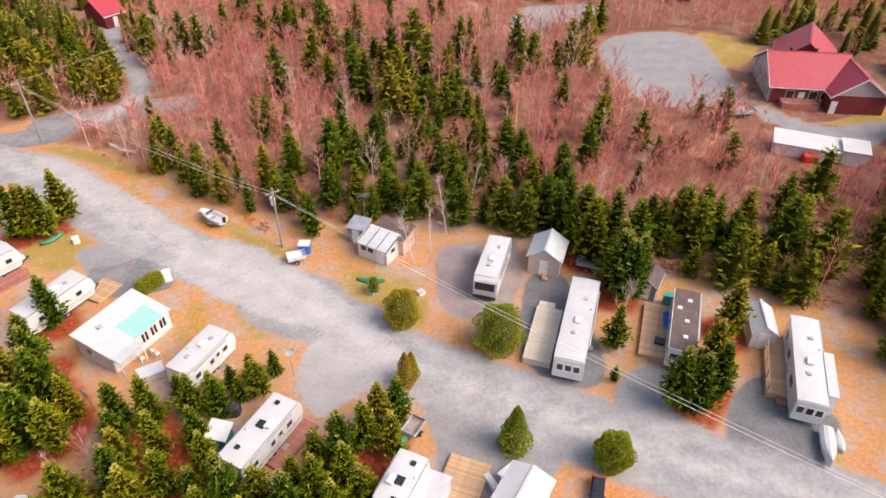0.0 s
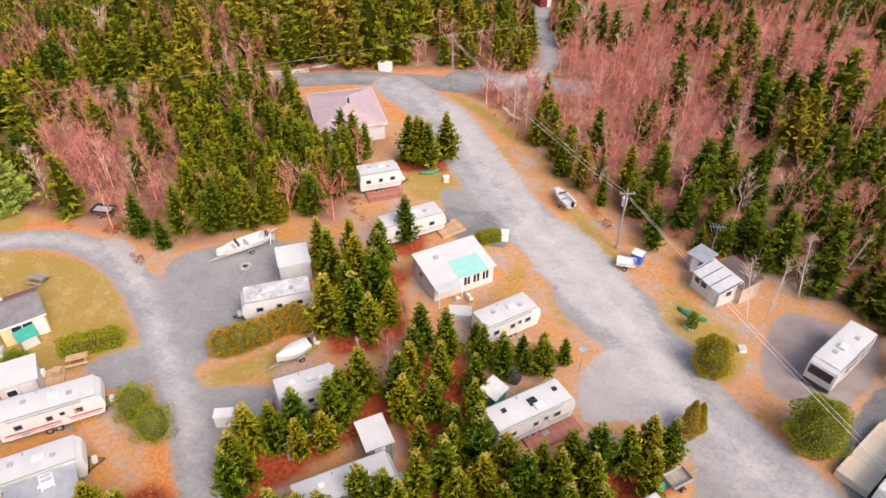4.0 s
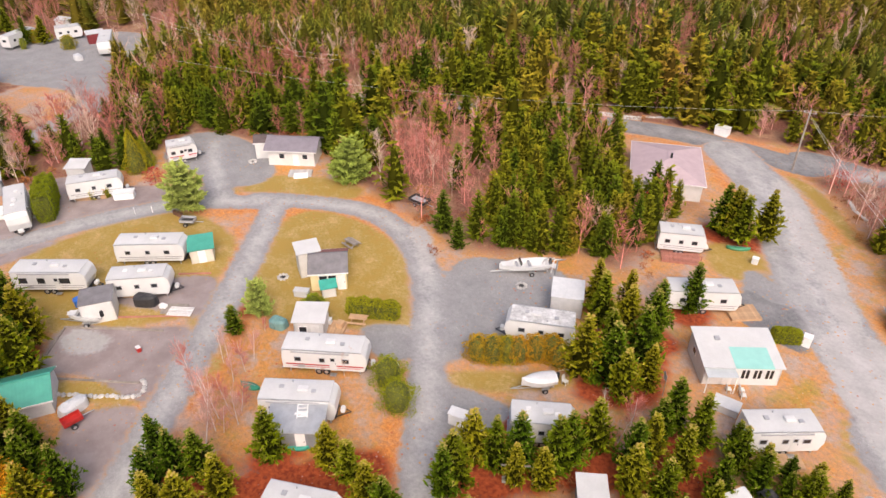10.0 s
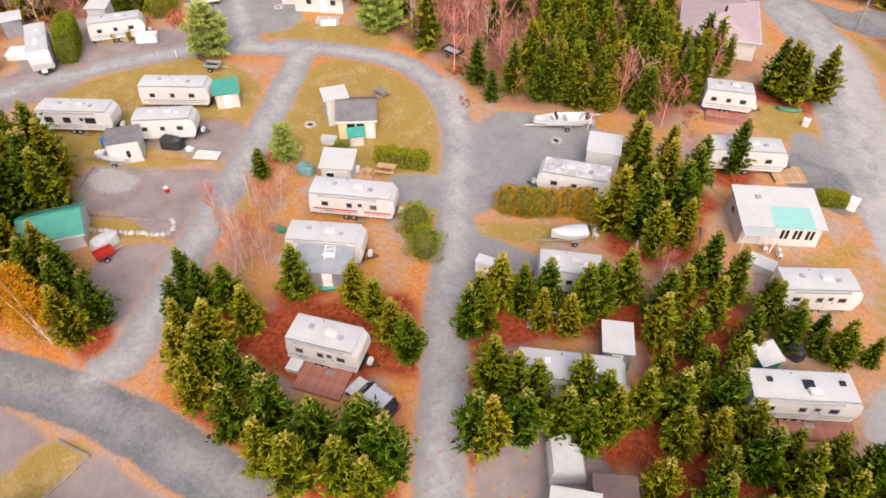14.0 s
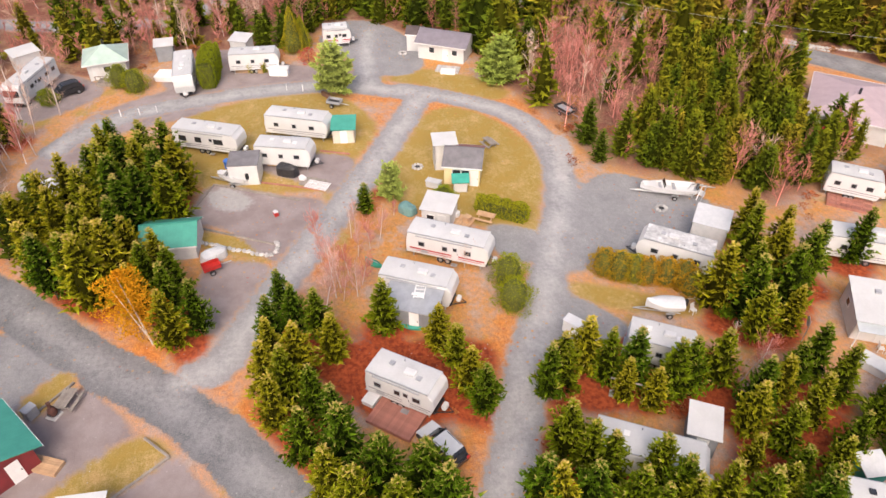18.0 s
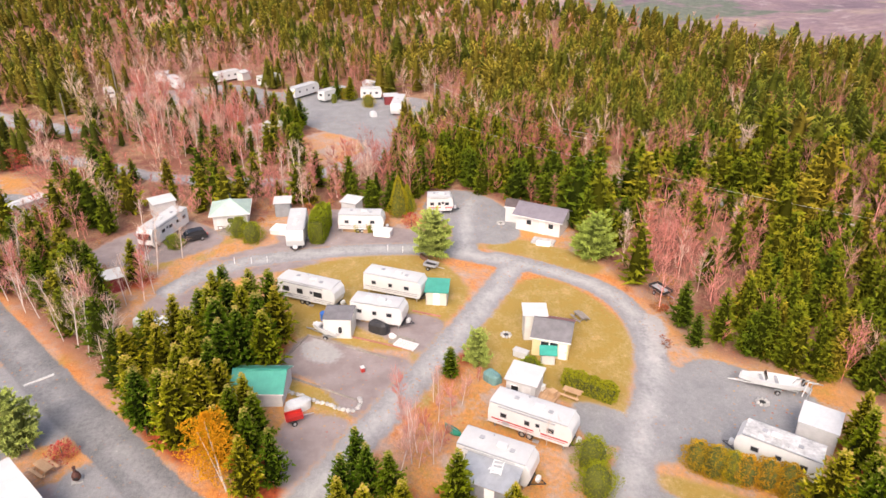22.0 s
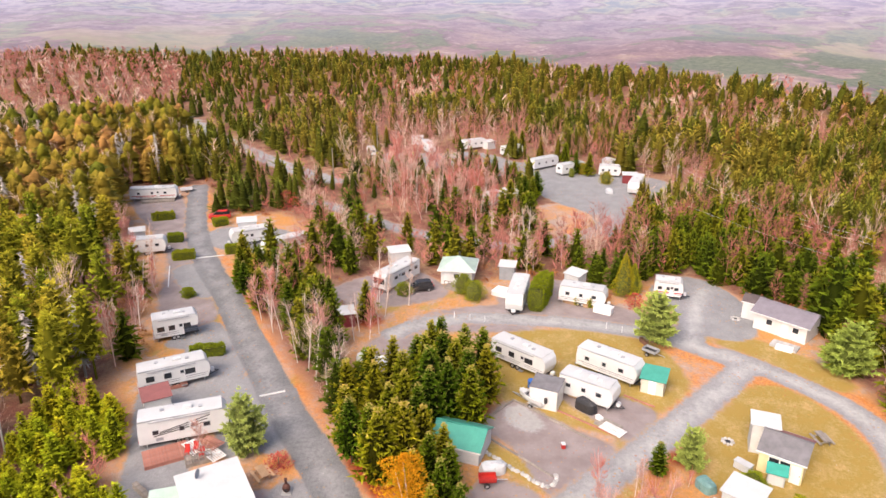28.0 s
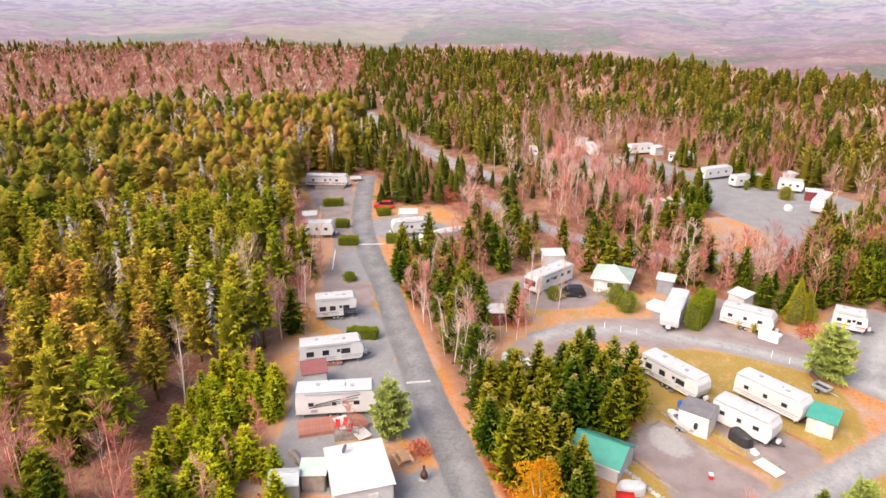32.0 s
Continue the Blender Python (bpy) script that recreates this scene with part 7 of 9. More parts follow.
def suv(x, y, rot, paint=None, label="silver and black sport utility car", size=4.5, top=None):
    paint = paint or BLACK
    footprint(x, y, rot, size, 2)
    c = thing("car", x, y, rot, label, "car")
    k = size / 4.5
    body = [(-2.2, 0.35), (-2.25, 0.95), (-1.9, 1.02), (1.05, 1.02), (2.1, 0.85), (2.2, 0.6), (2.15, 0.35)]
    cab = [(-2.12, 1.0), (-1.85, 1.58), (-1.5, 1.66), (0.25, 1.64), (0.55, 1.55), (1.2, 1.0)]
    part("body", Shape().prism([(a * k, b * k) for a, b in body], -0.9 * k, 0.9 * k), paint, c, "", 0.06)
    part("cabin", Shape().prism([(a * k, b * k) for a, b in cab], -0.8 * k, 0.8 * k), GLASS_DARK, c, "dark side windows", 0.06)
    part("roof", B((-0.65 * k, 0, 1.665 * k), (2.0 * k, 1.52 * k, 0.08)), top or SILVER, c, "silver roof", 0.025)
    part("bonnet", B((1.62 * k, 0, 0.985 * k), (1.12 * k, 1.74 * k, 0.07), 0, 8), top or paint, c, "", 0.02)
    part("windscreen", B((0.92 * k, 0, 1.32 * k), (0.85 * k, 1.42 * k, 0.03), 0, 41), GLASS_DARK, c)
    for s in (1, -1):
        part("headlight", B((2.12 * k, s * 0.62 * k, 0.72 * k), (0.12, 0.4, 0.16)), TRIM, c)
        part("tail_light", B((-2.22 * k, s * 0.72 * k, 0.9 * k), (0.1, 0.25, 0.32)), RED, c)
        part("mirror", B((0.75 * k, s * 1.0 * k, 1.05 * k), (0.16, 0.2, 0.14)), paint, c)
        part("roof_rail", B((-0.65 * k, s * 0.66 * k, 1.72 * k), (1.6 * k, 0.04, 0.05)), BLACK, c)
        for a in (-1.35, 1.35):
            wheel(c, a * k, s * 0.8 * k, k)
    return c


def covered_heap(name, x, y, rot, sx, sy, sz, tarp, label, category):
    """A lumpy tarpaulin over something, reaching to the ground."""
    ob = thing(name, x, y, rot, label, category)
    rings = []
    for k, (s, z) in enumerate(((1.0, 0), (0.98, 0.45), (0.9, 0.8), (0.66, 0.97), (0.25, 1.0))):
        rings.append([(s * sx / 2 * (1 + 0.06 * math.sin(3 * a + k)) * math.copysign(abs(math.cos(a)) ** 0.6, math.cos(a)), s * sy / 2 * math.copysign(abs(math.sin(a)) ** 0.6, math.sin(a)), sz * z * (1 + 0.08 * math.sin(2 * a + k))) for a in np.linspace(0, 6.2832, 17)[:-1]])
    part("cover", Shape().loft(rings), tarp, ob)
    part("tie", Shape().rod((0, -sy / 2 - 0.02, 0.1), (0, -sy * 0.42, sz * 0.85), 0.02).rod((0, sy / 2 + 0.02, 0.1), (0, sy * 0.42, sz * 0.85), 0.02), BLACK, ob)
    return ob


def stone_row(points, label="row of pale stones edging the plot"):
    r = thing("stone_border", *points[0], 0, label, "stone border")
    base = Vector((*points[0], 0))
    line = smooth(points, 6)
    rng = random.Random(len(points))
    kinds = []
    for k in range(4):
        ring = [[(s * 0.28 * math.cos(a) * rng.uniform(0.8, 1.2), s * 0.22 * math.sin(a) * rng.uniform(0.8, 1.2), z) for a in np.linspace(0, 6.2832, 7)[:-1]] for s, z in ((1, -0.02), (1.05, 0.12), (0.55, 0.26))]
        kinds.append(mesh_of("stone", Shape().loft(ring), STONE))
    d = np.r_[0, np.cumsum(np.hypot(*np.diff(line, axis=0).T))]
    for u in np.arange(0, d[-1], 0.5):
        q = Vector((np.interp(u, d, line[:, 0]), np.interp(u, d, line[:, 1]), 0)) - base
        part("stone", kinds[rng.randrange(4)], None, r, at=pose(q.x + rng.uniform(-0.1, 0.1), q.y + rng.uniform(-0.1, 0.1), 0, 0, 0, rng.uniform(0, 360)))


def timber_edge(x, y, rot, length, wood=None, label="squared timber edging a parking plot"):
    e = thing("timber_edging", x, y, rot, label, "edging")
    n = max(1, round(length / 2.4))
    for i in range(n):
        part("timber", B((-length / 2 + (i + 0.5) * length / n, 0, 0.08), (length / n - 0.03, 0.16, 0.17)), wood or WOOD_GREY, e)


def utility_pole(x, y, rot, h, can=False):
    p = thing("utility_pole", x, y, rot, "grey wooden utility pole" + (" carrying a transformer" if can else " with a crossarm"), "pole", "utility poles")
    part("pole", Shape().rod((0, 0, -0.3), (0, 0, h), 0.15, 0.1, 10), WOOD_GREY, p)
    part("crossarm", B((0, 0, h - 0.6), (1.6, 0.1, 0.12)), WOOD_GREY, p)
    for a in (-0.7, 0, 0.7):
        part("insulator", Shape().rod((a, 0, h - 0.54), (a, 0, h - 0.34), 0.05, 0.035, 6), TRIM, p)
    if can:
        part("transformer", Shape().rod((0, 0.4, h - 2.4), (0, 0.4, h - 1.4), 0.28, 0.28, 12), TRIM, p, "pale grey transformer can")


def cable(a, b, sag, label="thin overhead power line between poles"):
    ob = new("power_line", None)
    ob.matrix_basis = Matrix.Translation(a)
    tagged(ob, label, "cable", "power lines")
    a, b = Vector(a), Vector(b)
    pts = [a.lerp(b, k / 16) - Vector((0, 0, sag * 4 * (k / 16) * (1 - k / 16))) - a for k in range(17)]
    r = 0.014
    rings = [[(p.x, p.y + r, p.z), (p.x + r, p.y, p.z), (p.x, p.y - r, p.z - r), (p.x - r, p.y, p.z)] for p in pts]
    part("wire", Shape().loft(rings), TRIM, ob)


def tunnel_tent(x, y, rot, length, width, h, cloth, label):
    footprint(x, y, rot, length, width)
    t = thing("shelter_tent", x, y, rot, label, "tent")
    arch = [(-1, 0), (-1, 0.5), (-0.82, 0.8), (0, 1.0), (0.82, 0.8), (1, 0.5), (1, 0)]
    inner = [(0.97 * a, 0.97 * b) for a, b in reversed(arch)]
    ring = lambda q: [(q, a * width / 2, b * h) for a, b in arch + inner]  # noqa: E731
    part("cover", Shape().loft([ring(-length / 2), ring(0), ring(length / 2)]), cloth, t)
    end = [(a * width / 2 * 0.98, b * h * 0.98) for a, b in arch]
    for s in (1, -1):
        part("end_panel", Shape().loft([[(s * length / 2 - s * q, a, b) for a, b in end] for q in (0.02, 0.05)]), TARP_WHITE, t, "white end panel")


def small_trailer(x, y, rot, length=2.6, width=1.4, load=None, label="small open utility trailer", side=None):
    u = thing("utility_trailer", x, y, rot, label, "trailer")
    part("bed", B((0, 0, 0.55), (length, width, 0.08)), load or WOOD_GREY, u)
    for s in (1, -1):
        part("side_board", B((0, s * width / 2, 0.75), (length, 0.05, 0.36)), side or GREY, u)
        part("end_board", B((s * length / 2, 0, 0.75), (0.05, width - 0.06, 0.36)), side or GREY, u)
        wheel(u, -0.1, s * (width / 2 + 0.14), 0.8)
    part("drawbar", Shape().rod((length / 2, 0, 0.5), (length / 2 + 1.1, 0, 0.45), 0.05), STEEL, u)


def chair(x, y, rot, tint=None, label="plastic garden chair on the deck", z=0.0):
    c = thing("garden_chair", x, y, rot, label, "chair", "garden chairs")
    c.location.z += z
    m = tint or WHITE
    part("seat", B((0, 0, 0.42), (0.5, 0.5, 0.05)), m, c, "", 0.015)
    part("backrest", B((-0.24, 0, 0.72), (0.05, 0.5, 0.6), 0, -12), m, c, "", 0.015)
    for a in (-0.2, 0.2):
        for b in (-0.2, 0.2):
            part("leg", B((a, b, 0.2), (0.05, 0.05, 0.4)), m, c)


def crate(name, x, y, rot, sx, sy, sz, mat, label, category, lid=None, z=0.0):
    """A box-shaped object with a lid and feet."""
    c = thing(name, x, y, rot, label, category)
    c.location.z += z
    part("body", B((0, 0, sz / 2), (sx, sy, sz)), mat, c, "", min(sx, sy, sz) * 0.08)
    part("lid", B((0, 0, sz + 0.03), (sx * 1.06, sy * 1.06, 0.07)), lid or mat, c, "", 0.015)
    return c


def fire_ring(x, y):
    f = thing("fire_pit", x, y, 0, "small round stone fire pit on gravel", "fire pit")
    stone = mesh_of("stone", Shape().loft([[(s * 0.2 * math.cos(a), s * 0.15 * math.sin(a), z) for a in np.linspace(0, 6.2832, 7)[:-1]] for s, z in ((1, 0), (1.05, 0.14), (0.6, 0.24))]), STONE)
    for k in range(9):
        part("stone", stone, None, f, at=pose(0.5 * math.cos(k * 0.698), 0.5 * math.sin(k * 0.698), 0, 0, 0, 40 * k))
    part("ash", Shape().rod((0, 0, 0), (0, 0, 0.06), 0.42, 0.38, 12), BLACK, f)


def dish(x, y, rot, h=1.6):
    d = thing("satellite_dish", x, y, rot, "grey satellite dish on a short post", "dish")
    part("post", Shape().rod((0, 0, -0.1), (0, 0, h), 0.035), STEEL, d)
    rings = [[(0.1 + 0.1 * r * r, 0.45 * r * math.cos(a), h + 0.45 * r * math.sin(a)) for a in np.linspace(0, 6.2832, 13)[:-1]] for r in (0.05, 0.5, 1.0)]
    part("bowl", Shape().loft(rings + [[(x0 + 0.02, y0, z0) for x0, y0, z0 in r] for r in reversed(rings)]), GREY, d)


def post(x, y, h, label="short white marker post at the lane", mat=None):
    p = thing("marker_post", x, y, 0, label, "post", "marker posts")
    part("shaft", Shape().rod((0, 0, -0.1), (0, 0, h), 0.05, 0.045, 8), mat or TRIM, p)
    part("cap", Shape().rod((0, 0, h), (0, 0, h + 0.05), 0.07, 0.04, 8), mat or TRIM, p)


def beam_swing(x, y, rot):
    b = thing("log_beam", x, y, rot, "weathered log beam on two posts", "beam")
    part("beam", Shape().rod((-1.6, 0, 1.9), (1.6, 0, 1.9), 0.08), WOOD_GREY, b)
    for s in (1, -1):
        part("post", Shape().rod((s * 1.2, 0, 0), (s * 1.2, 0, 1.86), 0.06), WOOD_GREY, b)
        part("foot", B((s * 1.2, 0, 0.12), (0.5, 0.5, 0.24)), STONE, b)


def steps(x, y, rot, n=3, mat=None, width=1.4):
    s = thing("steps", x, y, rot, "short flight of white steps", "steps")
    for k in range(n):
        part("step", B((0.3 * k, 0, (n - k) * 0.18 / 2), (0.3, width, (n - k) * 0.18)), mat or TRIM, s)


def roof_hatch(x, y, rot, z):
    h = thing("roof_hatch", x, y, rot, "slatted white roof hatch lying on a porch roof", "hatch")
    h.location.z = z
    for k in range(4):
        part("slat", B((0, -0.45 + 0.3 * k, 0.06), (1.0, 0.2, 0.05)), TRIM, h)
    for s in (1, -1):
        part("rail", B((s * 0.5, 0, 0.03), (0.08, 1.2, 0.06)), TRIM, h)


def barrel(x, y, h, body, lid, label):
    b = thing("barrel", x, y, 0, label, "barrel")
    part("drum", Shape().rod((0, 0, 0), (0, 0, h), 0.42, 0.45, 14), body, b)
    part("lid", Shape().rod((0, 0, h), (0, 0, h + 0.06), 0.48, 0.46, 14), lid, b)


def tube_frame(x, y, rot, label="jumble of pale tubular frames behind a boat"):
    f = thing("tube_frame", x, y, rot, label, "frame")
    for k in range(5):
        a = 0.5 * k
        part("tube", Shape().rod((-0.9 + a, -0.9, 0.05), (-0.5 + a * 0.8, -0.5, 1.3 + 0.12 * k), 0.06).rod((-0.5 + a * 0.8, -0.5, 1.3 + 0.12 * k), (-0.3 + a * 0.9, 0.8, 0.9 + 0.1 * k), 0.06), TRIM if k % 2 else STEEL, f)
    part("sheet", Shape().box((0.2, 0.1, 0.45), (1.4, 1.0, 0.06), 20, 18), TARP_WHITE, f)


def slat_panel(x, y, rot, length, z, tint, label):
    p = thing("slatted_panel", x, y, rot, label, "panel")
    p.location.z += z
    for k in range(7):
        part("slat", B((0, -0.66 + 0.22 * k, 0.08), (length, 0.13, 0.04)), tint, p)
    for s in (1, 0, -1):
        part("batten", B((s * (length / 2 - 0.1), 0, 0.03), (0.08, 1.5, 0.06)), tint, p)


def mint_cottage(x, y, rot):
    c = flat_house("flat_roofed_cottage", x, y, rot, 7.0, 4.7, 2.75, SIDING_WHITE, ROOF_WHITE, "white flat-roofed cottage with a mint roof panel", "cottage", 0.55, ((-1, -0.35),), ((2, 0.0), (-2, 0.3)), 0.2)
    part("roof_panel", B((0.95, -1.02, 2.55), (3.5, 2.6, 0.06)), MINT, c, "pale mint translucent roof panel", at=pose(0, 0, 0, 6.6))
    for a in (0.1, 0.5, 1.2, 1.6, 2.3, 2.7):
        part("window", B((a, -2.37, 1.35), (0.26, 0.05, 1.0)), GLASS_DARK, c, "narrow dark window")
    part("porch_roof", B((-2.2, -2.95, 2.05), (2.8, 1.3, 0.06), 0, 0), METAL_LIGHT, c, "pale sheet porch roof")
    for a in (-3.5, -0.9):
        part("porch_post", B((a, -3.5, 1.01), (0.08, 0.08, 2.02)), TRIM, c)
    part("roof_vent", B((-1.6, 1.0, 2.78), (0.45, 0.45, 0.2)), GREY, c)


travel_trailer(-14.7, 33.9, 63, 7.7, style="skylights")
travel_trailer(-22.0, 42.6, 65, 6.4, style="white")
travel_trailer(-32.1, 4.7, 51, 5.9, style="grey_stripe")
travel_trailer(-42.9, 7.7, 61, 6.8, style="white")
travel_trailer(-47.7, 11.7, 59, 8.1, style="red_stripe")
travel_trailer(-72.8, -11.4, 64, 8.2, style="dark_windows")
travel_trailer(-67.5, -2.9, 71, 6.5, style="plain")
travel_trailer(-73.8, -1.0, 66, 7.9, style="small_windows")
travel_trailer(-93.4, -6.1, 84, 6.9, style="small_windows")
travel_trailer(-91.1, -15.5, 3, 8.7, style="plain")
travel_trailer(-92.9, -35.3, -17, 9.1, style="motorhome")
travel_trailer(-99.7, 6.0, 89, 4.2, style="red_stripe")
travel_trailer(5.3, 55.6, -106, 7.6, style="bus")
travel_trailer(12.9, 46.6, -107, 11.6, style="bay_front", width=2.8)
travel_trailer(23.0, 46.3, -109, 8.6, style="dark_roof")
travel_trailer(32.6, 41.4, -109, 10.9, style="bay_front", slide=1)
travel_trailer(-3.2, 29.1, -114, 5.2, style="skylights")
travel_trailer(-48.4, 55.9, 53, 5.5, style="small_windows")
travel_trailer(-38.9, 50.1, 61, 7.5, style="small_windows")
travel_trailer(-42.2, 32.0, -128, 6.9, style="stained")
travel_trailer(-31.4, 25.3, 58, 5.6, style="plain")
travel_trailer(-22.4, 19.9, 59, 7.9, style="plain")
travel_trailer(-67.5, -57.4, 132, 5.7, style="fifth_wheel")
travel_trailer(-57.2, -49.9, 134, 7.9, style="dark_windows")
travel_trailer(-48.7, -42.2, 126, 8.7, style="swoosh")
travel_trailer(-122.1, -104.1, 116, 10.1, style="red_stripe")
travel_trailer(-102.9, -68.0, -45, 7.1, style="small_windows")
travel_trailer(-100.3, -59.2, -32, 8.5, style="plain")
travel_trailer(-93.0, -82.2, 122, 6.0, style="plain")
travel_trailer(-188.6, -61.0, 33, 8.0, style="far")
travel_trailer(-196.3, -48.9, 136, 7.6, style="far")
travel_trailer(-190.4, -36.2, 137, 6.5, style="far")
travel_trailer(-177.7, -25.1, 145, 9.3, style="far")
travel_trailer(-173.5, -17.3, 138, 8.0, style="far")
travel_trailer(-173.7, -7.5, 93, 5.5, style="far")
travel_trailer(-161.4, -0.6, -7, 10.1, style="far")
travel_trailer(-140.3, -30.3, 157, 4.7, style="far")
travel_trailer(-142.9, -27.2, 81, 3.8, style="far")
travel_trailer(-177.4, -74.4, 117, 2.6, style="far")
flat_house("glazed_shed", -7.2, 59.7, -30, 3.8, 2.6, 2.5, SIDING_WHITE, ROOF_WHITE, "white glazed garden shed beside birches", "shed", 0.6, ((-1, 0.55),), ((-1, -0.6), (-1, -0.1), (2, 0.0)))
roof_bars(-7.2, 59.5, -30, 3.9, 2.7, 2.3, 0.6)
flat_house("brown_shed", -5.6, 61.5, -28, 3.9, 2.6, 2.4, SIDING_BEIGE, ROOF_DARK, "brown-roofed shed behind the glazed shed", "shed", 0.3, (), ((-1, 0.5),))
flat_house("grey_shed", -9.6, 62.6, -21, 1.9, 1.9, 2.3, SIDING_GREY, METAL_GREY, "small grey metal shed", "shed", 0.2, ((-1, 0.0),), ())
crate("storage_bin", -15.6, 60.1, 0, 1.2, 1.1, 1.3, BLUE, "blue plastic bin with a white lid", "bin", TRIM)
small_trailer(-16.3, 58.6, 20, 2.0, 1.3, TARP_WHITE, "small utility trailer under a pale sheet", TARP_WHITE)
boat(-27.5, 65.8, 147, 3.9, 1.6, True, False, "small pale boat on a trailer beside the lane")
canoe(-7.8, 55.1, -5, 3.1)
fire_ring(-7.4, 53.4)
crate("planter", -2.3, 53.1, 30, 0.7, 0.7, 0.35, TRIM, "low white flower planter", "planter", STONE)
gable_house("garden_shed", 11.4, 57.8, -109, 3.6, 3.4, 2.4, 1.1, SIDING_BEIGE, METAL_LIGHT, "beige shed with a pale metal gable roof", "shed", ((2, 0.0),), (), 0.25)
steps(10.8, 55.7, 0, 2, WOOD_PALE, 1.2)
small_trailer(16.0, 57.4, -20, 2.6, 1.4)
deck(9.75, 46.6, -107, 7.4, 2.6, 0.75, WOOD_CREAM, False, "broad cream painted deck along a park trailer")
deck(10.6, 50.6, -107, 0.9, 1.6, 0.75, WOOD_CREAM, False, "narrow cream painted landing behind a deck")
deck(21.0, 47.3, -108, 7.5, 2.9, 0.5, WOOD_PALE, False, "pale timber deck beside a dark-roofed trailer")
crate("garden_cabinet", 23.1, 51.5, -20, 0.9, 0.7, 1.3, TEAL, "teal garden cabinet on the deck", "cabinet")
chair(21.9, 47.6, -110, BLUE, "blue folding chair on the deck", 0.5)
chair(22.1, 48.5, -100, BLUE, "blue folding chair on the deck", 0.5)
crate("flat_box", 20.8, 45.6, -20, 0.9, 0.8, 0.25, BLACK, "flat black box on the deck", "box", None, 0.5)
gable_house("tool_shed", 21.7, 53.7, -119, 3.1, 2.0, 1.7, 0.7, SIDING_GREY, SHINGLE_DARK, "small grey tool shed with a dark roof", "shed", ((2, 0.0),), (), 0.15)
deck(31.3, 42.4, -109, 7.2, 2.9, 0.6, WOOD_PALE, True, "orange timber deck along a fifth-wheel trailer")
deck(30.1, 38.7, -17, 1.3, 0.9, 0.3, WOOD_RED, False, "low step at the end of the deck")
chair(31.7, 42.2, 160, WOOD_PALE, "wooden armchair on the deck", 0.6)
chair(31.5, 41.5, 160, WOOD_PALE, "wooden armchair on the deck", 0.6)
gable_house("white_shed", 30.8, 47.1, -100, 3.8, 2.2, 2.0, 0.8, SIDING_WHITE, ROOF_WHITE, "small white shed among firs", "shed", ((2, 0.0),), (), 0.15)
boat(31.7, 33.7, -109, 3.8, 1.2, False, True, "pale boat under a fitted cover")
canoe(33.2, 34.5, -104, 2.3, WHITE, "white canoe lying on the ground")
deck(1.6, 30.7, -110, 4.2, 3.4, 0.4, WOOD_PALE, False, "cluttered pale timber deck")
flat_house("canvas_annex", -1.1, 28.6, -115, 3.4, 2.2, 2.3, TARP_WHITE, TARP_WHITE, "white canvas annex beside a trailer", "annex", 0.2, (), (), 0.1)
gable_house("white_cabin", 5.9, 28.4, -120, 4.0, 3.2, 2.4, 0.5, SIDING_WHITE, ROOF_WHITE, "white cabin with a pale roof", "cabin", ((-1, 0.0),), ((2, 0.0),), 0.2)
crate("storage_box", 5.1, 31.6, 40, 1.6, 0.5, 0.5, TRIM, "long white box beside the cabin", "box")
crate("storage_box", 3.8, 30.6, -60, 1.4, 0.5, 0.5, TRIM, "long white box on the deck edge", "box")
canoe(-3.6, 34.5, 61, 3.1, TARP_GREEN, "green boat hull tipped on its side")
small_trailer(-2.5, 35.7, 61, 1.9, 1.3, None, "small open grey utility trailer")
suv(12.0, 29.6, -105, BLACK, "small dark open buggy", 2.6, BLACK)
red_house = gable_house("red_roofed_house", 57.4, 102.5, -8, 11.4, 11.0, 3.0, 3.2, SIDING_RED, METAL_RED, "dark red house with a bright red metal roof", "house", ((-1, -0.2),), ((-1, -0.5), (-1, 0.1), (-1, 0.4)), 0.6, (1.2, 1.4))
gable_dressing(red_house, -5.7, 5.5, 3.0, 3.2, 0.6, True)
for k in (-2.6, 1.2):
    part("roof_vent", Shape().rod((k, 0.5, 5.6), (k, 0.5, 6.6), 0.2, 0.2, 10).rod((k, 0.5, 6.6), (k, 0.5, 6.68), 0.3, 0.3, 10), BLACK, red_house, "black roof vent")
deck(55.0, 96.3, -8, 5.4, 2.2, 0.9, WOOD_RED, True, "dark red porch deck with a railing")
gable_house("house_wing", 59.9, 108.2, -115, 9.4, 9.0, 3.6, 3.6, SIDING_RED, METAL_RED, "upper wing of the red-roofed house", "house", (), ((-2, 0.0),), 0.5)
gable_dressing(gable_house("garage_wing", 63.0, 98.4, -96, 9.5, 8.0, 3.0, 2.8, SIDING_RED, METAL_RED, "garage wing with a red metal roof", "garage", ((2, -0.85),), (), 0.5), 4.75, 4.0, 3.0, 2.8, 0.5, False)
flat_house("long_shed", 50.1, 82.3, -22, 8.3, 3.6, 2.0, SIDING_WHITE, ROOF_WHITE, "long low white-roofed storage shed", "shed", 0.3, (), ())
flat_house("white_lean_to", 55.6, 80.0, -20, 3.1, 3.0, 2.4, SIDING_WHITE, ROOF_WHITE, "white-roofed lean-to at the shed end", "shed", 0.3, (), ())
covered_heap("covered_machine", 49.9, 80.1, 0, 2.4, 1.4, 1.2, RED, "red covered machine among saplings", "machine")
small_trailer(45.3, 93.7, 10, 4.0, 2.0, METAL_PINK)
gable_house("red_cabin", -66.2, 132.7, 53, 4.1, 7.0, 2.6, 2.2, SIDING_RED, METAL_RED, "distant cabin with a red roof", "cabin", ((-1, 0.0),), (), 0.4)
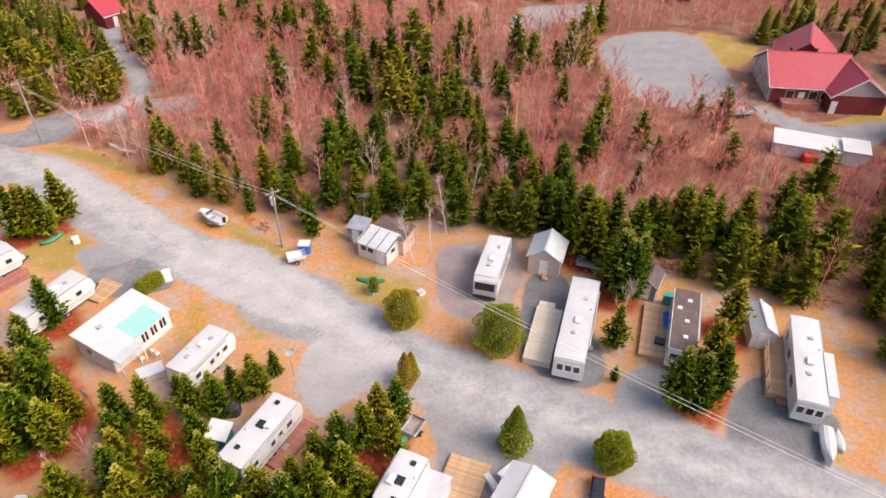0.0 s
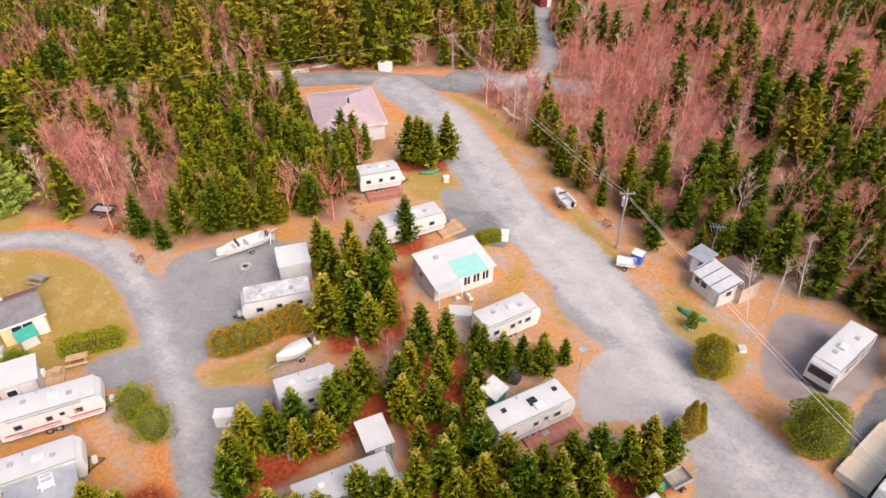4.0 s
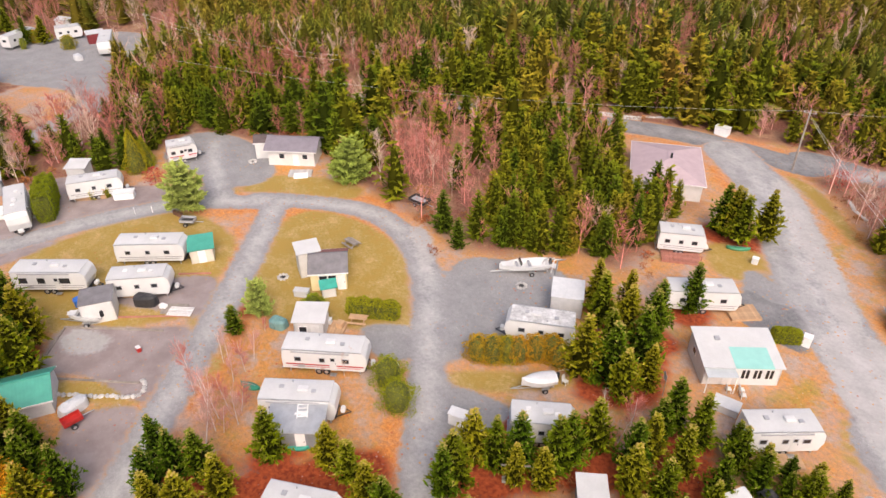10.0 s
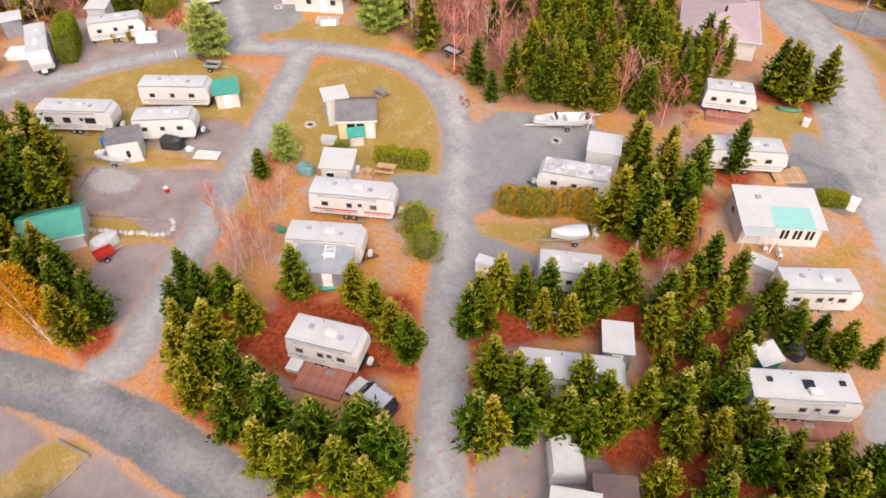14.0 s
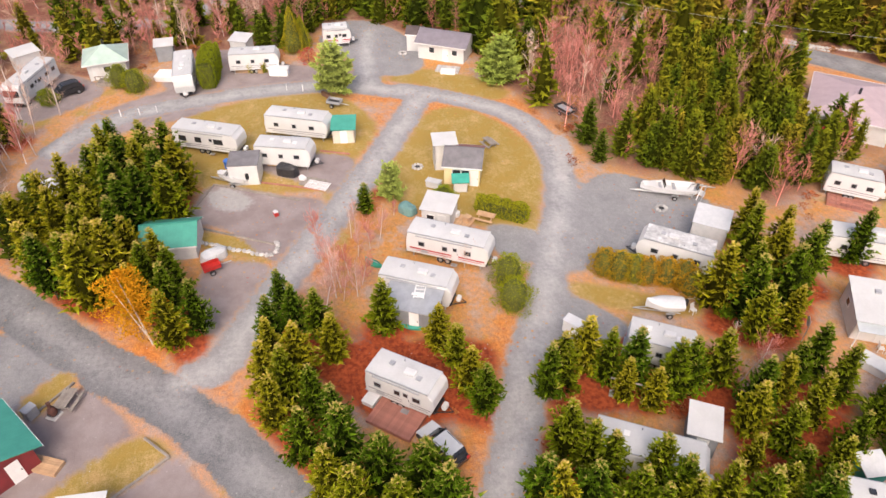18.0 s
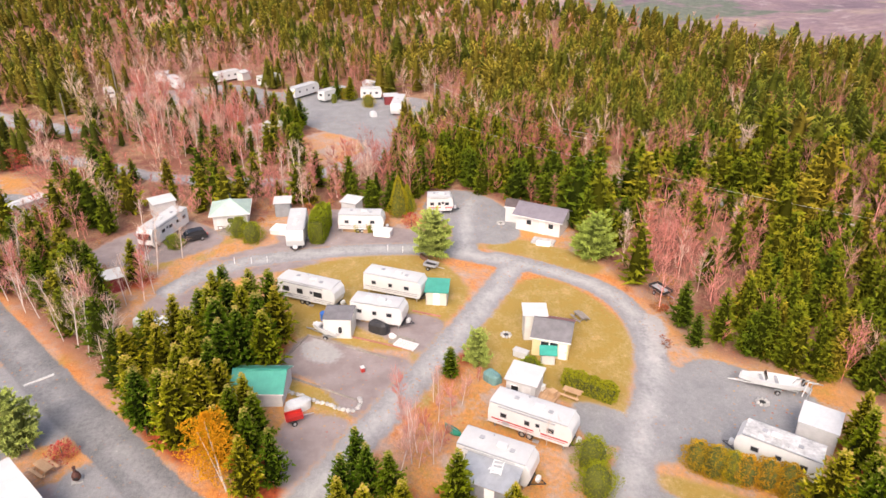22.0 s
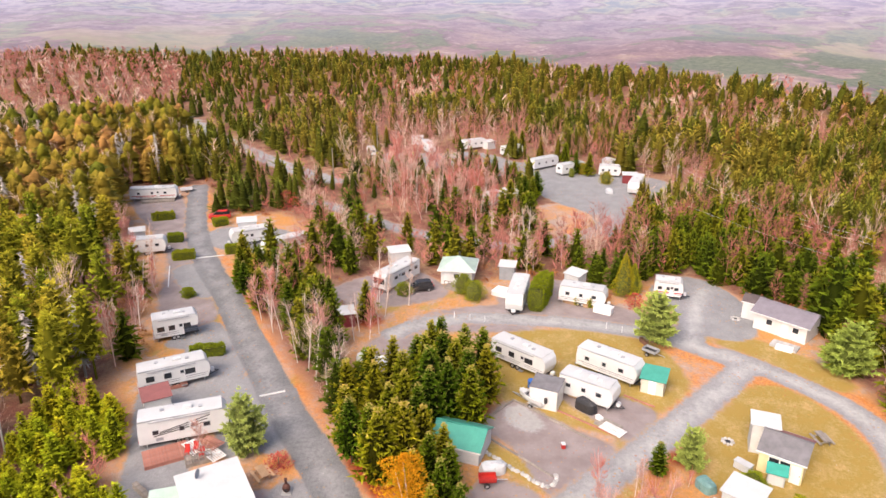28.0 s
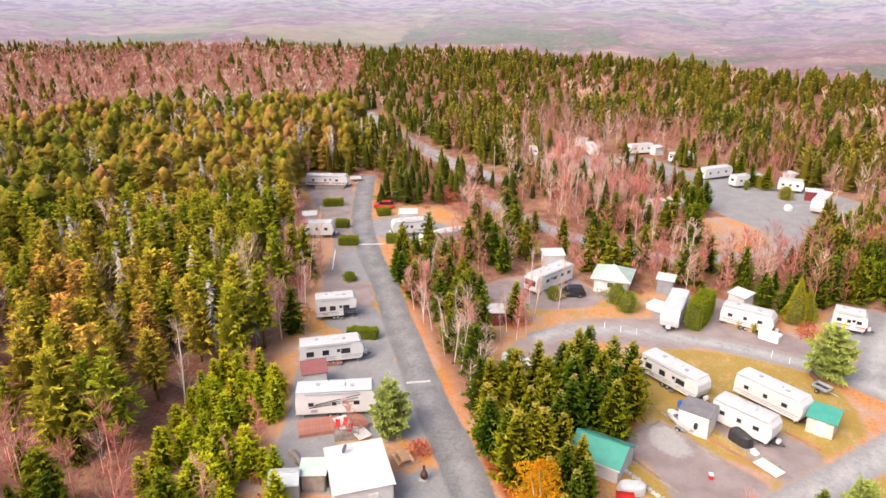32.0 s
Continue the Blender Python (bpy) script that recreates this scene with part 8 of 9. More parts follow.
hip_house("pink_garage", -63.3, 66.6, -40, 11.6, 9.1, 2.6, 1.1, SIDING_WHITE, METAL_PINK, "long garage with a faded pink hipped roof", "garage", ((-1, 0.6), (2, 0.2)), ((-1, 0.2), (-1, -0.3), (2, -0.4)), 0.4, True)
crate("refuse_container", -70.9, 85.2, 20, 2.2, 1.4, 1.4, TRIM, "white refuse container beside the road", "bin")
canoe(-45.3, 62.4, 53, 2.8)
crate("water_tank", -42.2, 61.8, 30, 0.7, 0.6, 0.8, TRIM, "white water tank on the grass", "tank")
deck(-46.8, 54.7, 52, 4.4, 2.2, 0.3, WOOD_RED, True, "red timber deck beside a camper")
mint_cottage(-30.6, 46.3, 62)
chair(-28.3, 43.6, 60, WHITE, "white plastic garden chair on grass")
chair(-27.7, 44.6, 60, WHITE, "white plastic garden chair on grass")
chair(-27.1, 44.2, 60, WHITE, "white plastic garden chair on grass")
crate("sheeted_crate", -26.8, 41.8, 30, 2.2, 1.4, 0.8, TARP_WHITE, "white sheeted crate behind a trailer", "crate")
crate("well_housing", -29.6, 55.3, 30, 0.8, 0.8, 1.2, TRIM, "white plaster well housing on the verge", "well")
deck(-36.0, 53.4, 67, 3.2, 2.4, 0.3, WOOD_PALE, False, "small timber deck between trailers")
deck(-12.7, 34.3, 61, 5.1, 2.0, 0.3, WOOD_RED, False, "red timber deck along a trailer")
deck(-20.4, 41.6, 63, 3.2, 1.8, 0.3, WOOD_PALE, False, "pale timber deck along a trailer")
flat_house("playhouse", -18.5, 34.6, 85, 1.6, 1.4, 1.7, TEAL, TARP_WHITE, "little teal playhouse behind a trailer", "playhouse", 0.3, (), ())
covered_heap("sheeted_heap", -18.4, 37.6, 10, 1.6, 1.2, 1.1, TARP_BLACK, "small heap under a black sheet", "heap")
boat(-52.7, 36.7, -109, 5.8, 2.0, True, False, "white motor boat on a trailer on gravel")
flat_house("tarp_shelter", -45.1, 37.3, 52, 3.3, 3.2, 2.6, TARP_WHITE, TARP_WHITE, "boxy white tarpaulin shelter", "shelter", 0.2, (), (), 0.05)
boat(-36.4, 28.2, -105, 3.3, 1.6, True, True, "pale sheeted boat on a trailer")
fire_ring(-50.4, 35.0)
flat_house("white_roofed_shed", -23.7, 24.7, 59, 2.0, 2.6, 2.4, SIDING_GREY, ROOF_WHITE, "grey shed with a white flat roof", "shed", 0.15, ((-1, 0.0),), ())
beam_swing(-28.3, 21.3, 60)
crate("white_cabinet", -35.9, 19.6, 40, 1.5, 1.0, 1.3, TRIM, "white cabinet at the trailer end", "cabinet")
canoe(-37.8, 37.9, 100, 3.4, GREY, "grey dinghy leaning between firs")
suv(-26.9, 6.3, -151, BLACK, "dark car with a silver roof and bonnet", 4.1, SILVER)
flat_house("lean_to_porch", -40.4, 6.7, 62, 4.5, 2.4, 2.5, SIDING_GREY, METAL_GREY, "grey metal-roofed porch along a trailer", "porch", 0.45, ((-1, 0.2),), ())
roof_hatch(-41.0, 7.4, 60, 2.42)
canoe(-48.2, 4.3, 42, 2.1, TARP_GREEN, "green boat under bare saplings")
canoe(-39.6, 6.1, 49, 2.6, TEAL, "pale teal canoe behind the porch")
flat_house("white_annex", -53.2, 11.8, 62, 3.0, 2.6, 2.6, SIDING_WHITE, ROOF_WHITE, "white boarded annex with a tall window", "annex", 0.3, ((-1, 0.4),), ((-1, -0.4),))
covered_heap("sheeted_heap", -55.6, 8.9, 40, 2.0, 1.4, 1.0, TEAL_GREY, "heap under a faded teal sheet", "heap")
crate("sheeted_bench", -59.5, 12.5, 55, 1.6, 0.8, 0.8, TARP_WHITE, "white sheeted bench on the lawn", "bench")
picnic_table(-52.5, 16.5, 55)
deck(-52.8, 13.6, 55, 3.0, 2.2, 0.25, WOOD_PALE, False, "timber deck beside a trailer")
gable_house("cream_cottage", -61.2, 16.3, 70, 3.9, 4.4, 2.4, 1.0, SIDING_CREAM, SHINGLE_GREY, "small cream cottage with grey shingles", "cottage", ((-1, 0.7),), ((-1, -0.3), (-1, 0.2)), 0.25, (0.9, 1.0), METAL_BROWN)
flat_house("white_tower_shed", -63.6, 14.6, 85, 2.4, 2.2, 3.4, SIDING_WHITE, ROOF_WHITE, "tall white shed behind the cottage", "shed", 0.15, (), ())
flat_house("teal_awning", -58.3, 15.2, 80, 1.5, 0.9, 1.6, SIDING_WHITE, TEAL, "porch box under a teal awning", "porch", 0.3, (), ())
picnic_table(-66.4, 20.7, 20, WOOD_GREY, "grey weathered picnic table on the lawn")
fire_ring(-63.7, 11.5)
small_trailer(-80.3, 3.7, 60, 1.8, 1.2, BLACK)
small_trailer(-72.0, 32.3, 25, 2.6, 1.5, GREY, "small black box trailer with a grey load", BLACK)
flat_house("green_roofed_shed", -71.9, 4.1, 81, 2.6, 2.4, 2.3, SIDING_PALE, METAL_GREEN, "cream shed with a teal sloping roof", "shed", 0.45, ((-1, 0.0),), ())
flat_house("grey_roofed_shed", -65.6, -7.4, 83, 3.2, 2.8, 2.6, SIDING_WHITE, SHINGLE_GREY, "boxy white shed with a flat grey roof", "shed", 0.12, ((1, 0.0),), (), 0.06)
boat(-64.9, -8.9, -117, 3.4, 1.6, True, False, "small white boat on a trailer")
deck(-67.9, -3.4, 69, 3.1, 1.8, 0.3, WOOD_PALE, False, "pale timber deck beside a trailer")
covered_heap("covered_quad_bike", -65.4, -3.0, 60, 2.6, 1.3, 1.3, TARP_BLACK, "black covered quad bike", "vehicle")
timber_edge(-62.9, -2.8, 66, 8.0, WOOD_RED)
timber_edge(-68.8, 2.6, 66, 3.7, WOOD_RED)
deck(-63.1, -0.4, 62, 2.6, 1.6, 0.15, WOOD_GREY, False, "low pallet deck with garden clutter")
crate("fuel_box", -57.9, -4.5, 20, 0.5, 0.4, 0.5, RED, "small red fuel box on the gravel", "box", TRIM)
stone_row([(-55.2, -12.1), (-53.9, -10.0), (-52.5, -7.4), (-51.5, -5.3), (-52.4, -4.6), (-53.5, -4.6)])
timber_edge(-62.1, -12.3, 155, 6.3)
timber_edge(-62.5, -6.5, 61, 10.4)
timber_edge(-55.3, -8.6, 60, 8.6)
gable_house("green_roofed_shelter", -54.9, -14.3, 86, 4.9, 4.2, 1.7, 1.1, TARP_WHITE, METAL_GREEN, "low shelter with a teal roof and white end", "shelter", (), (), 0.25)
covered_heap("covered_pedal_boat", -52.3, -10.5, 120, 2.6, 1.5, 1.0, TARP_WHITE, "pedal boat under a pale cover", "boat")
small_trailer(-50.4, -10.6, 110, 1.6, 1.0, RED, "small red cart on gravel", RED)
flat_house("white_annex", -99.5, -8.0, 64, 2.6, 2.2, 2.6, SIDING_WHITE, ROOF_WHITE, "white annex behind a trailer", "annex", 0.3, (), ())
crate("white_bench_box", -91.2, -3.0, 75, 2.6, 1.4, 1.0, TRIM, "low white storage boxes by a trailer", "box")
deck(-93.3, -7.0, 74, 4.0, 1.6, 0.5, WOOD_PALE, True, "railed timber deck along a trailer")
flat_house("grey_shed", -100.1, -18.9, 94, 2.4, 2.2, 2.5, SIDING_GREY, ROOF_WHITE, "grey shed with a pale roof", "shed", 0.2, ((1, 0.0),), ())
crate("white_platform", -93.3, -18.1, 75, 3.0, 2.4, 0.7, TRIM, "low white platform beside a trailer", "platform")
hip_house("green_roofed_cottage", -97.5, -26.4, 98, 5.0, 5.2, 2.6, 1.2, SIDING_WHITE, METAL_PALE, "white cottage with a pale green roof", "cottage", ((-1, -0.6),), ((-1, 0.0), (-1, 0.5), (2, 0.3)), 0.5, True)
deck(-93.2, -25.8, 79, 3.0, 1.6, 0.5, WOOD_GREY, True, "grey timber porch deck of a cottage")
suv(-91.2, -30.9, -60, BLACK, "dark parked car beside a cottage", 4.2, BLACK)
flat_house("white_annex", -101.1, -37.9, 124, 3.4, 2.4, 2.7, SIDING_WHITE, ROOF_WHITE, "white annex behind a motorhome", "annex", 0.3, (), ())
gable_house("dark_roofed_cottage", -92.5, 21.2, 59, 6.9, 4.4, 2.6, 1.0, SIDING_WHITE, METAL_MAUVE, "white cottage with a grey-mauve metal roof", "cottage", ((-1, 0.2),), ((-1, 0.6), (-1, -0.4)), 0.5)
gable_house("entry_wing", -95.8, 17.4, 69, 2.4, 2.2, 2.6, 0.7, SIDING_WHITE, SHINGLE_DARK, "small white entry wing of a cottage", "cottage", (), (), 0.2)
steps(-86.8, 20.3, -20, 3, TRIM, 2.0)
deck(-87.4, 20.4, 65, 3.3, 1.8, 0.3, STONE, False, "pale slab terrace before a cottage")
fire_ring(-94.4, 15.1)
flat_house("red_shed", -76.8, -37.6, 121, 3.6, 2.2, 2.2, SIDING_RED, ROOF_WHITE, "dark red shed with a pale roof", "shed", 0.2, ((1, 0.0),), ())
covered_heap("sheeted_camper", -68.1, -29.9, 60, 3.4, 2.2, 1.2, TARP_WHITE, "folded camper under a white sheet", "camper")
covered_heap("sheeted_heap", -68.0, -28.1, 30, 2.4, 1.6, 1.0, TARP_WHITE, "low heap under a white sheet", "heap")
post(-83.3, -23.1, 0.9)
post(-83.2, -20.8, 0.9)
post(-83.4, -18.7, 0.9)
post(-86.0, -2.2, 0.9)
post(-85.4, -0.1, 0.9)
deck(-56.3, -50.1, 134, 3.9, 1.8, 0.4, WOOD_RED, False, "red timber deck along a trailer")
flat_house("red_roofed_annex", -51.7, -48.0, 136, 2.7, 2.4, 2.5, SIDING_WHITE, METAL_BROWN, "white annex with a dull red roof", "annex", 0.3, (), ())
deck(-45.2, -42.0, 135, 4.2, 2.7, 0.4, WOOD_RED, False, "red-brown timber deck beside a trailer")
deck(-46.0, -38.9, 132, 2.5, 2.6, 0.4, WOOD_GREY, True, "grey railed deck with garden furniture")
chair(-45.7, -39.8, 20, RED, "red folding chair on the deck", 0.4)
chair(-46.4, -39.3, 20, RED, "red folding chair on the deck", 0.4)
chair(-45.8, -38.2, 20, RED, "red folding chair on the deck", 0.4)
flat_house("white_roofed_cabin", -39.6, -32.3, 137, 5.2, 6.0, 3.0, SIDING_WHITE, ROOF_WHITE, "cabin with a broad white flat roof", "cabin", 0.4, ((-1, 0.3),), ((-1, -0.3), (2, 0.2)))
dish(-40.2, -34.6, 100, 3.5)
flat_house("teal_lean_to", -38.1, -36.4, 122, 2.2, 1.8, 2.2, WOOD_GREY, METAL_PALE, "weathered lean-to with a rusty teal roof", "shed", 0.3, (), ())
gable_house("grey_tool_shed", -35.8, -37.9, 126, 2.6, 2.2, 1.9, 0.5, SIDING_GREY, METAL_LIGHT, "small grey shed with a pale metal roof", "shed", ((1, 0.0),), (), 0.1)
picnic_table(-45.2, -31.2, 55, WOOD_PALE, "yellow timber picnic table on fallen leaves")
chiminea(-44.0, -28.0, 20)
suv(-114.2, -82.1, -60, RED, "dark red parked pickup car", 4.4, RED)
flat_house("white_annex", -106.7, -70.8, 122, 3.4, 2.4, 3.2, SIDING_WHITE, ROOF_WHITE, "white annex behind a trailer", "annex", 0.3, (), ((1, 0.0),))
small_trailer(-129.8, -101.6, 134, 2.6, 1.6, TARP_WHITE, "white sheeted utility trailer on gravel", TARP_WHITE)
deck(-121.1, -102.5, 122, 6.8, 2.6, 0.4, WOOD_GREY, True, "grey timber deck along a trailer")
flat_house("white_shed", -97.1, -88.0, 130, 2.6, 2.2, 2.6, SIDING_WHITE, ROOF_WHITE, "little white shed by the road", "shed", 0.2, (), ())
timber_edge(-58.3, -37.7, 129, 2.9, TRIM, "white painted bar across the road edge")
timber_edge(-94.3, -70.8, 124, 4.7, TRIM, "white painted bar across the road edge")
timber_edge(-84.7, -71.9, -144, 9.3, TRIM, "white painted timber beside a plot")
gable_house("office_building", -31.9, -25.4, 38, 5.0, 6.0, 2.5, 1.2, SIDING_RED, METAL_GREEN, "dark red office with a teal metal roof", "building", ((2, 0.5),), ((2, -0.3), (1, 0.4), (1, -0.4)), 0.6)
deck(-31.6, -21.3, 154, 1.2, 2.4, 0.3, WOOD_PALE, False, "pale timber porch floor of the office")
picnic_table(-37.0, -20.7, -20, WOOD_GREY, "weathered grey picnic table by a log rail")
timber_edge(-37.8, -21.9, 138, 3.5, WOOD_GREY, "weathered log rail round a grass island")
timber_edge(-29.0, -14.9, 125, 5.1, WOOD_GREY, "weathered log rail round a grass island")
timber_edge(-31.5, -13.8, 43, 2.8, WOOD_GREY, "weathered log rail round a grass island")
crate("bin_rack", -36.4, -23.2, -40, 0.9, 0.7, 1.0, GREY, "grey metal bin rack at the log rail", "bin")
chiminea(-36.1, -21.6, -30)
aerial(-9.0, 63.5, 5.6)
firewood(-39.9, -40.4, 65, 3.0)
wall_ladder(-40.8, 7.4, -20, 2.62)
chair(-32.5, -22.7, -30, RED, "red chair on the office porch", 0.3)
stone_row([(-47.2, 84.6), (-44.7, 82.8), (-42.4, 82.2)], "scattered pale boulders beside the lane")
stone_row([(-90.7, 68.7), (-89.3, 71.1), (-86.5, 73.6), (-83.0, 76.9), (-81.0, 80.3), (-77.5, 86.7)], "bank of pale rubble along the road")
stone_row([(-90.4, 69.5), (-86.2, 72.5), (-81.3, 77.3)], "bank of pale rubble along the road")
flat_house("white_kiosk", -25.9, -17.5, 86, 2.8, 2.2, 2.3, SIDING_WHITE, ROOF_WHITE, "small white kiosk beside a grass island", "kiosk", 0.15, ((1, 0.0),), ())
tunnel_tent(-17.2, 16.6, -24, 2.6, 2.4, 2.0, TARP_WHITE, "small white folding camper with canvas ends")
flat_house("white_cabin", -13.2, 14.6, -36, 2.9, 2.8, 2.5, SIDING_WHITE, ROOF_WHITE, "white cabin with a pale flat roof", "cabin", 0.2, ((1, 0.0),), ())
flat_house("dark_roofed_annex", -12.7, 17.3, -31, 3.7, 2.4, 2.4, SIDING_BROWN, ROOF_DARK, "annex with a near-black roof", "annex", 0.2, (), ())
crate("white_box", -32.4, 2.0, -40, 1.4, 1.0, 0.4, TRIM, "low white box on the deck", "box")
deck(-30.2, 3.5, 49, 3.8, 2.6, 0.3, WOOD_RED, False, "faded red timber deck strewn with leaves")
flat_house("far_annex", -198.8, -67.7, 96, 3.2, 2.4, 2.4, SIDING_WHITE, ROOF_WHITE, "small white annex beside a far camper", "annex", 0.2, (), ())
flat_house("far_annex", -198.1, -44.6, 145, 3.2, 2.4, 2.4, SIDING_WHITE, ROOF_WHITE, "small white annex beside a far camper", "annex", 0.2, (), ())
flat_house("far_annex", -183.2, -8.2, 65, 3.2, 2.4, 2.4, SIDING_WHITE, ROOF_WHITE, "small white annex beside a far camper", "annex", 0.2, (), ())
flat_house("red_shed", -168.7, -2.4, 96, 3.4, 2.4, 2.3, SIDING_RED, ROOF_WHITE, "bright red shed beside a far camper", "shed", 0.2, (), ())
covered_heap("sheeted_heap", -159.4, -41.9, 20, 2.4, 1.6, 1.1, TARP_WHITE, "pale sheeted heap among far trees", "heap")
covered_heap("sheeted_heap", -157.7, -39.5, 20, 2.4, 1.6, 1.1, TARP_WHITE, "pale sheeted heap among far trees", "heap")
covered_heap("sheeted_heap", -166.2, -53.8, 20, 2.4, 1.6, 1.1, TARP_WHITE, "pale sheeted heap among far trees", "heap")
covered_heap("sheeted_heap", -157.3, -6.5, 20, 2.4, 1.6, 1.1, TARP_WHITE, "pale sheeted heap among far trees", "heap")
tube_frame(-52.0, 39.8, 30)
dish(-30.5, 37.8, -120, 2.6)
dish(-13.8, 42.0, -60, 3.2)
barrel(-44.2, 17.1, 0.8, BLACK, TRIM, "black barrel with a white lid")
crate("white_box", -53.6, 13.5, 50, 0.9, 0.6, 0.5, TRIM, "white box on the timber deck", "box", None, 0.25)
crate("wooden_crate", -52.4, 14.5, 40, 0.7, 0.7, 0.6, WOOD_PALE, "small wooden crate on the deck", "crate", None, 0.25)
chair(-35.7, 30.7, 20, WHITE, "white plastic garden chair on grass")
wall_ladder(-37.5, 32.1, 70, 0.08)
slat_panel(-46.7, -39.8, 60, 2.6, 0.5, TRIM, "white slatted panel lying on a deck")
slat_panel(-47.8, -38.6, 75, 2.4, 0.5, WOOD_RED, "red slatted panel leaning over a deck")
slat_panel(-46.4, -37.3, 65, 2.2, 0.4, TRIM, "white slatted panel lying on a deck")
slat_panel(-62.3, 0.1, 60, 2.6, 0.1, TRIM, "white painted frame of slats on gravel")
crate("white_box", -63.9, -1.4, 40, 0.8, 0.5, 0.4, TRIM, "white garden box beside a plot edge", "box")
barrel(-68.3, -9.5, 0.9, BLUE, BLUE, "bright blue plastic barrel beside a shed")
crate("low_bench", -83.1, 2.8, 30, 1.6, 0.4, 0.5, WOOD_DARK, "dark red wooden bench under a pine", "bench")
utility_pole(-57.1, 85.2, 35, 9.5)
utility_pole(-18.4, 61.1, 35, 8.0, True)
utility_pole(16.8, 116.0, 60, 7.0)
utility_pole(-150.6, -73.6, 20, 8.0)
utility_pole(-158.6, 8.1, 20, 7.5)
utility_pole(-183.9, -75.1, 20, 8.0)
utility_pole(-281.3, -290.0, 20, 10.0)
utility_pole(-30.1, 142.2, 20, 9.0)
cable((-57.7, 85.2, 9.2), (-19.0, 61.1, 7.7), 1.0)
cable((-56.7, 85.2, 8.2), (-18.0, 61.1, 6.8), 1.2)
cable((-18.9, 61.1, 7.7), (30.1, 25.0, 7.0), 0.6)
cable((-17.9, 61.1, 6.8), (31.1, 25.0, 6.0), 0.8)
cable((-57.1, 85.2, 9.2), (-30.1, 142.2, 8.6), 1.5)
cable((-158.6, 8.1, 7.2), (-114.0, 35.8, 7.5), 1.5)
cable((-158.6, 8.1, 6.4), (-114.0, 35.8, 6.6), 1.5)
cable((-57.1, 85.2, 9.2), (-122.8, 8.7, 8.0), 2.0)

# ---- trees, shrubs and woods ----
GAPS = [(59.9, 102.0, 17.0), (51.5, 83.0, 11.0), (-69.0, 136.9, 6.0), (-65.2, 69.6, 8.0), (-54.9, 117.5, 3.0), (-122.0, -11.0, 7.0), (-72.0, 32.3, 3.2), (-92.0, -90.0, 4.0), (-81.0, -79.0, 4.0), (-72.0, -70.5, 4.0), (-64.5, -64.5, 3.5)]
cedar_cone(5.9, 34.0, 5.4)
cedar_ball(5.3, 45.6, 4.9)
cedar_ball(13.7, 32.6, 3.3)
cedar_small(-7.3, 53.3, 2.0)
hedge(-92.0, -12.2, -5, 7.4, 2.2, 3.9)
cedar_cone(-98.3, -0.6, 6.8)
cedar_cone(-99.4, 0.8, 5.0)
cedar_small(-92.6, -6.9, 1.8)
cedar_small(-92.3, -5.0, 1.8)
golden_ball(-4.1, 48.9, 4.0)
hedge(-52.9, 18.3, 55, 5.7, 1.5, 1.8)
golden_bush(-42.4, 25.1, 2.8)
golden_bush(-41.5, 26.2, 2.8)
golden_bush(-41.0, 27.5, 2.8)
golden_bush(-40.5, 28.5, 2.8)
golden_bush(-40.0, 30.1, 2.8)
golden_bush(-39.2, 31.5, 2.8)
golden_bush(-38.2, 31.7, 2.8)
hedge(-31.0, 54.0, 57, 2.8, 1.3, 1.4)
hedge(-64.1, -50.3, 114, 4.3, 1.4, 1.4)
hedge(-110.1, -92.6, 126, 4.5, 1.6, 1.6)
hedge(-99.5, -81.7, 117, 2.7, 1.6, 1.6)
hedge(-92.2, -74.5, 123, 3.8, 1.6, 1.6)
hedge(-97.3, -67.8, 122, 3.0, 1.6, 1.6)
hedge(-110.2, -79.2, 142, 2.9, 1.6, 1.6)
grove([(-139.2, -27.8), (-152.4, -26.7), (-148.7, -22.1), (-127.1, -19.6), (-122.0, -23.0)], 3.0, 5.0, 8.0)
grove([(-164.0, -44.9), (-179.2, -42.7), (-161.0, -35.3), (-148.4, -37.8)], 3.2, 4.0, 7.0)
grove([(-129.8, -1.7), (-147.3, 0.8), (-127.6, 2.4), (-120.2, 0.6)], 3.0, 5.0, 7.5)
conifer(-49.0, 63.0, 7.5)
conifer(-47.2, 63.3, 7.5)
conifer(-45.4, 66.5, 7.5)
golden_cone(-3.4, 40.7, 4.3)
golden_cone(-2.9, 41.6, 3.4)
conifer(20.4, 38.6, 7.5)
conifer(21.9, 38.0, 7.5)
conifer(24.2, 41.9, 7.5)
conifer(27.8, 47.1, 7.5)
conifer(24.0, 39.3, 7.5)
conifer(18.9, 60.5, 9.0)
conifer(18.0, 52.9, 9.0)
conifer(20.8, 58.3, 9.0)
conifer(15.8, 61.6, 9.0)
conifer(16.2, 58.9, 9.0)
conifer(-42.7, -4.2, 6.0)
conifer(-40.7, -3.2, 6.0)
conifer(-39.8, -5.2, 6.0)
conifer(-39.7, -1.4, 6.0)
conifer(-36.7, -0.4, 6.0)
conifer(-39.1, 4.0, 6.5)
conifer(-36.3, 8.1, 5.5)
conifer(-34.0, 9.0, 5.5)
conifer(-31.6, 9.6, 5.5)
conifer(-29.6, 10.2, 5.5)
conifer(-29.7, 15.1, 6.5)
conifer(-30.5, 16.4, 6.5)
conifer(-31.6, 18.8, 6.5)
conifer(-30.3, 20.1, 6.5)
conifer(-29.7, 22.0, 6.5)
conifer(-28.0, 24.5, 6.5)
conifer(-28.1, 25.7, 6.5)
conifer(-28.3, 28.4, 6.5)
conifer(-24.6, 14.7, 6.5)
conifer(-22.9, 15.7, 6.5)
conifer(-21.8, 16.6, 6.5)
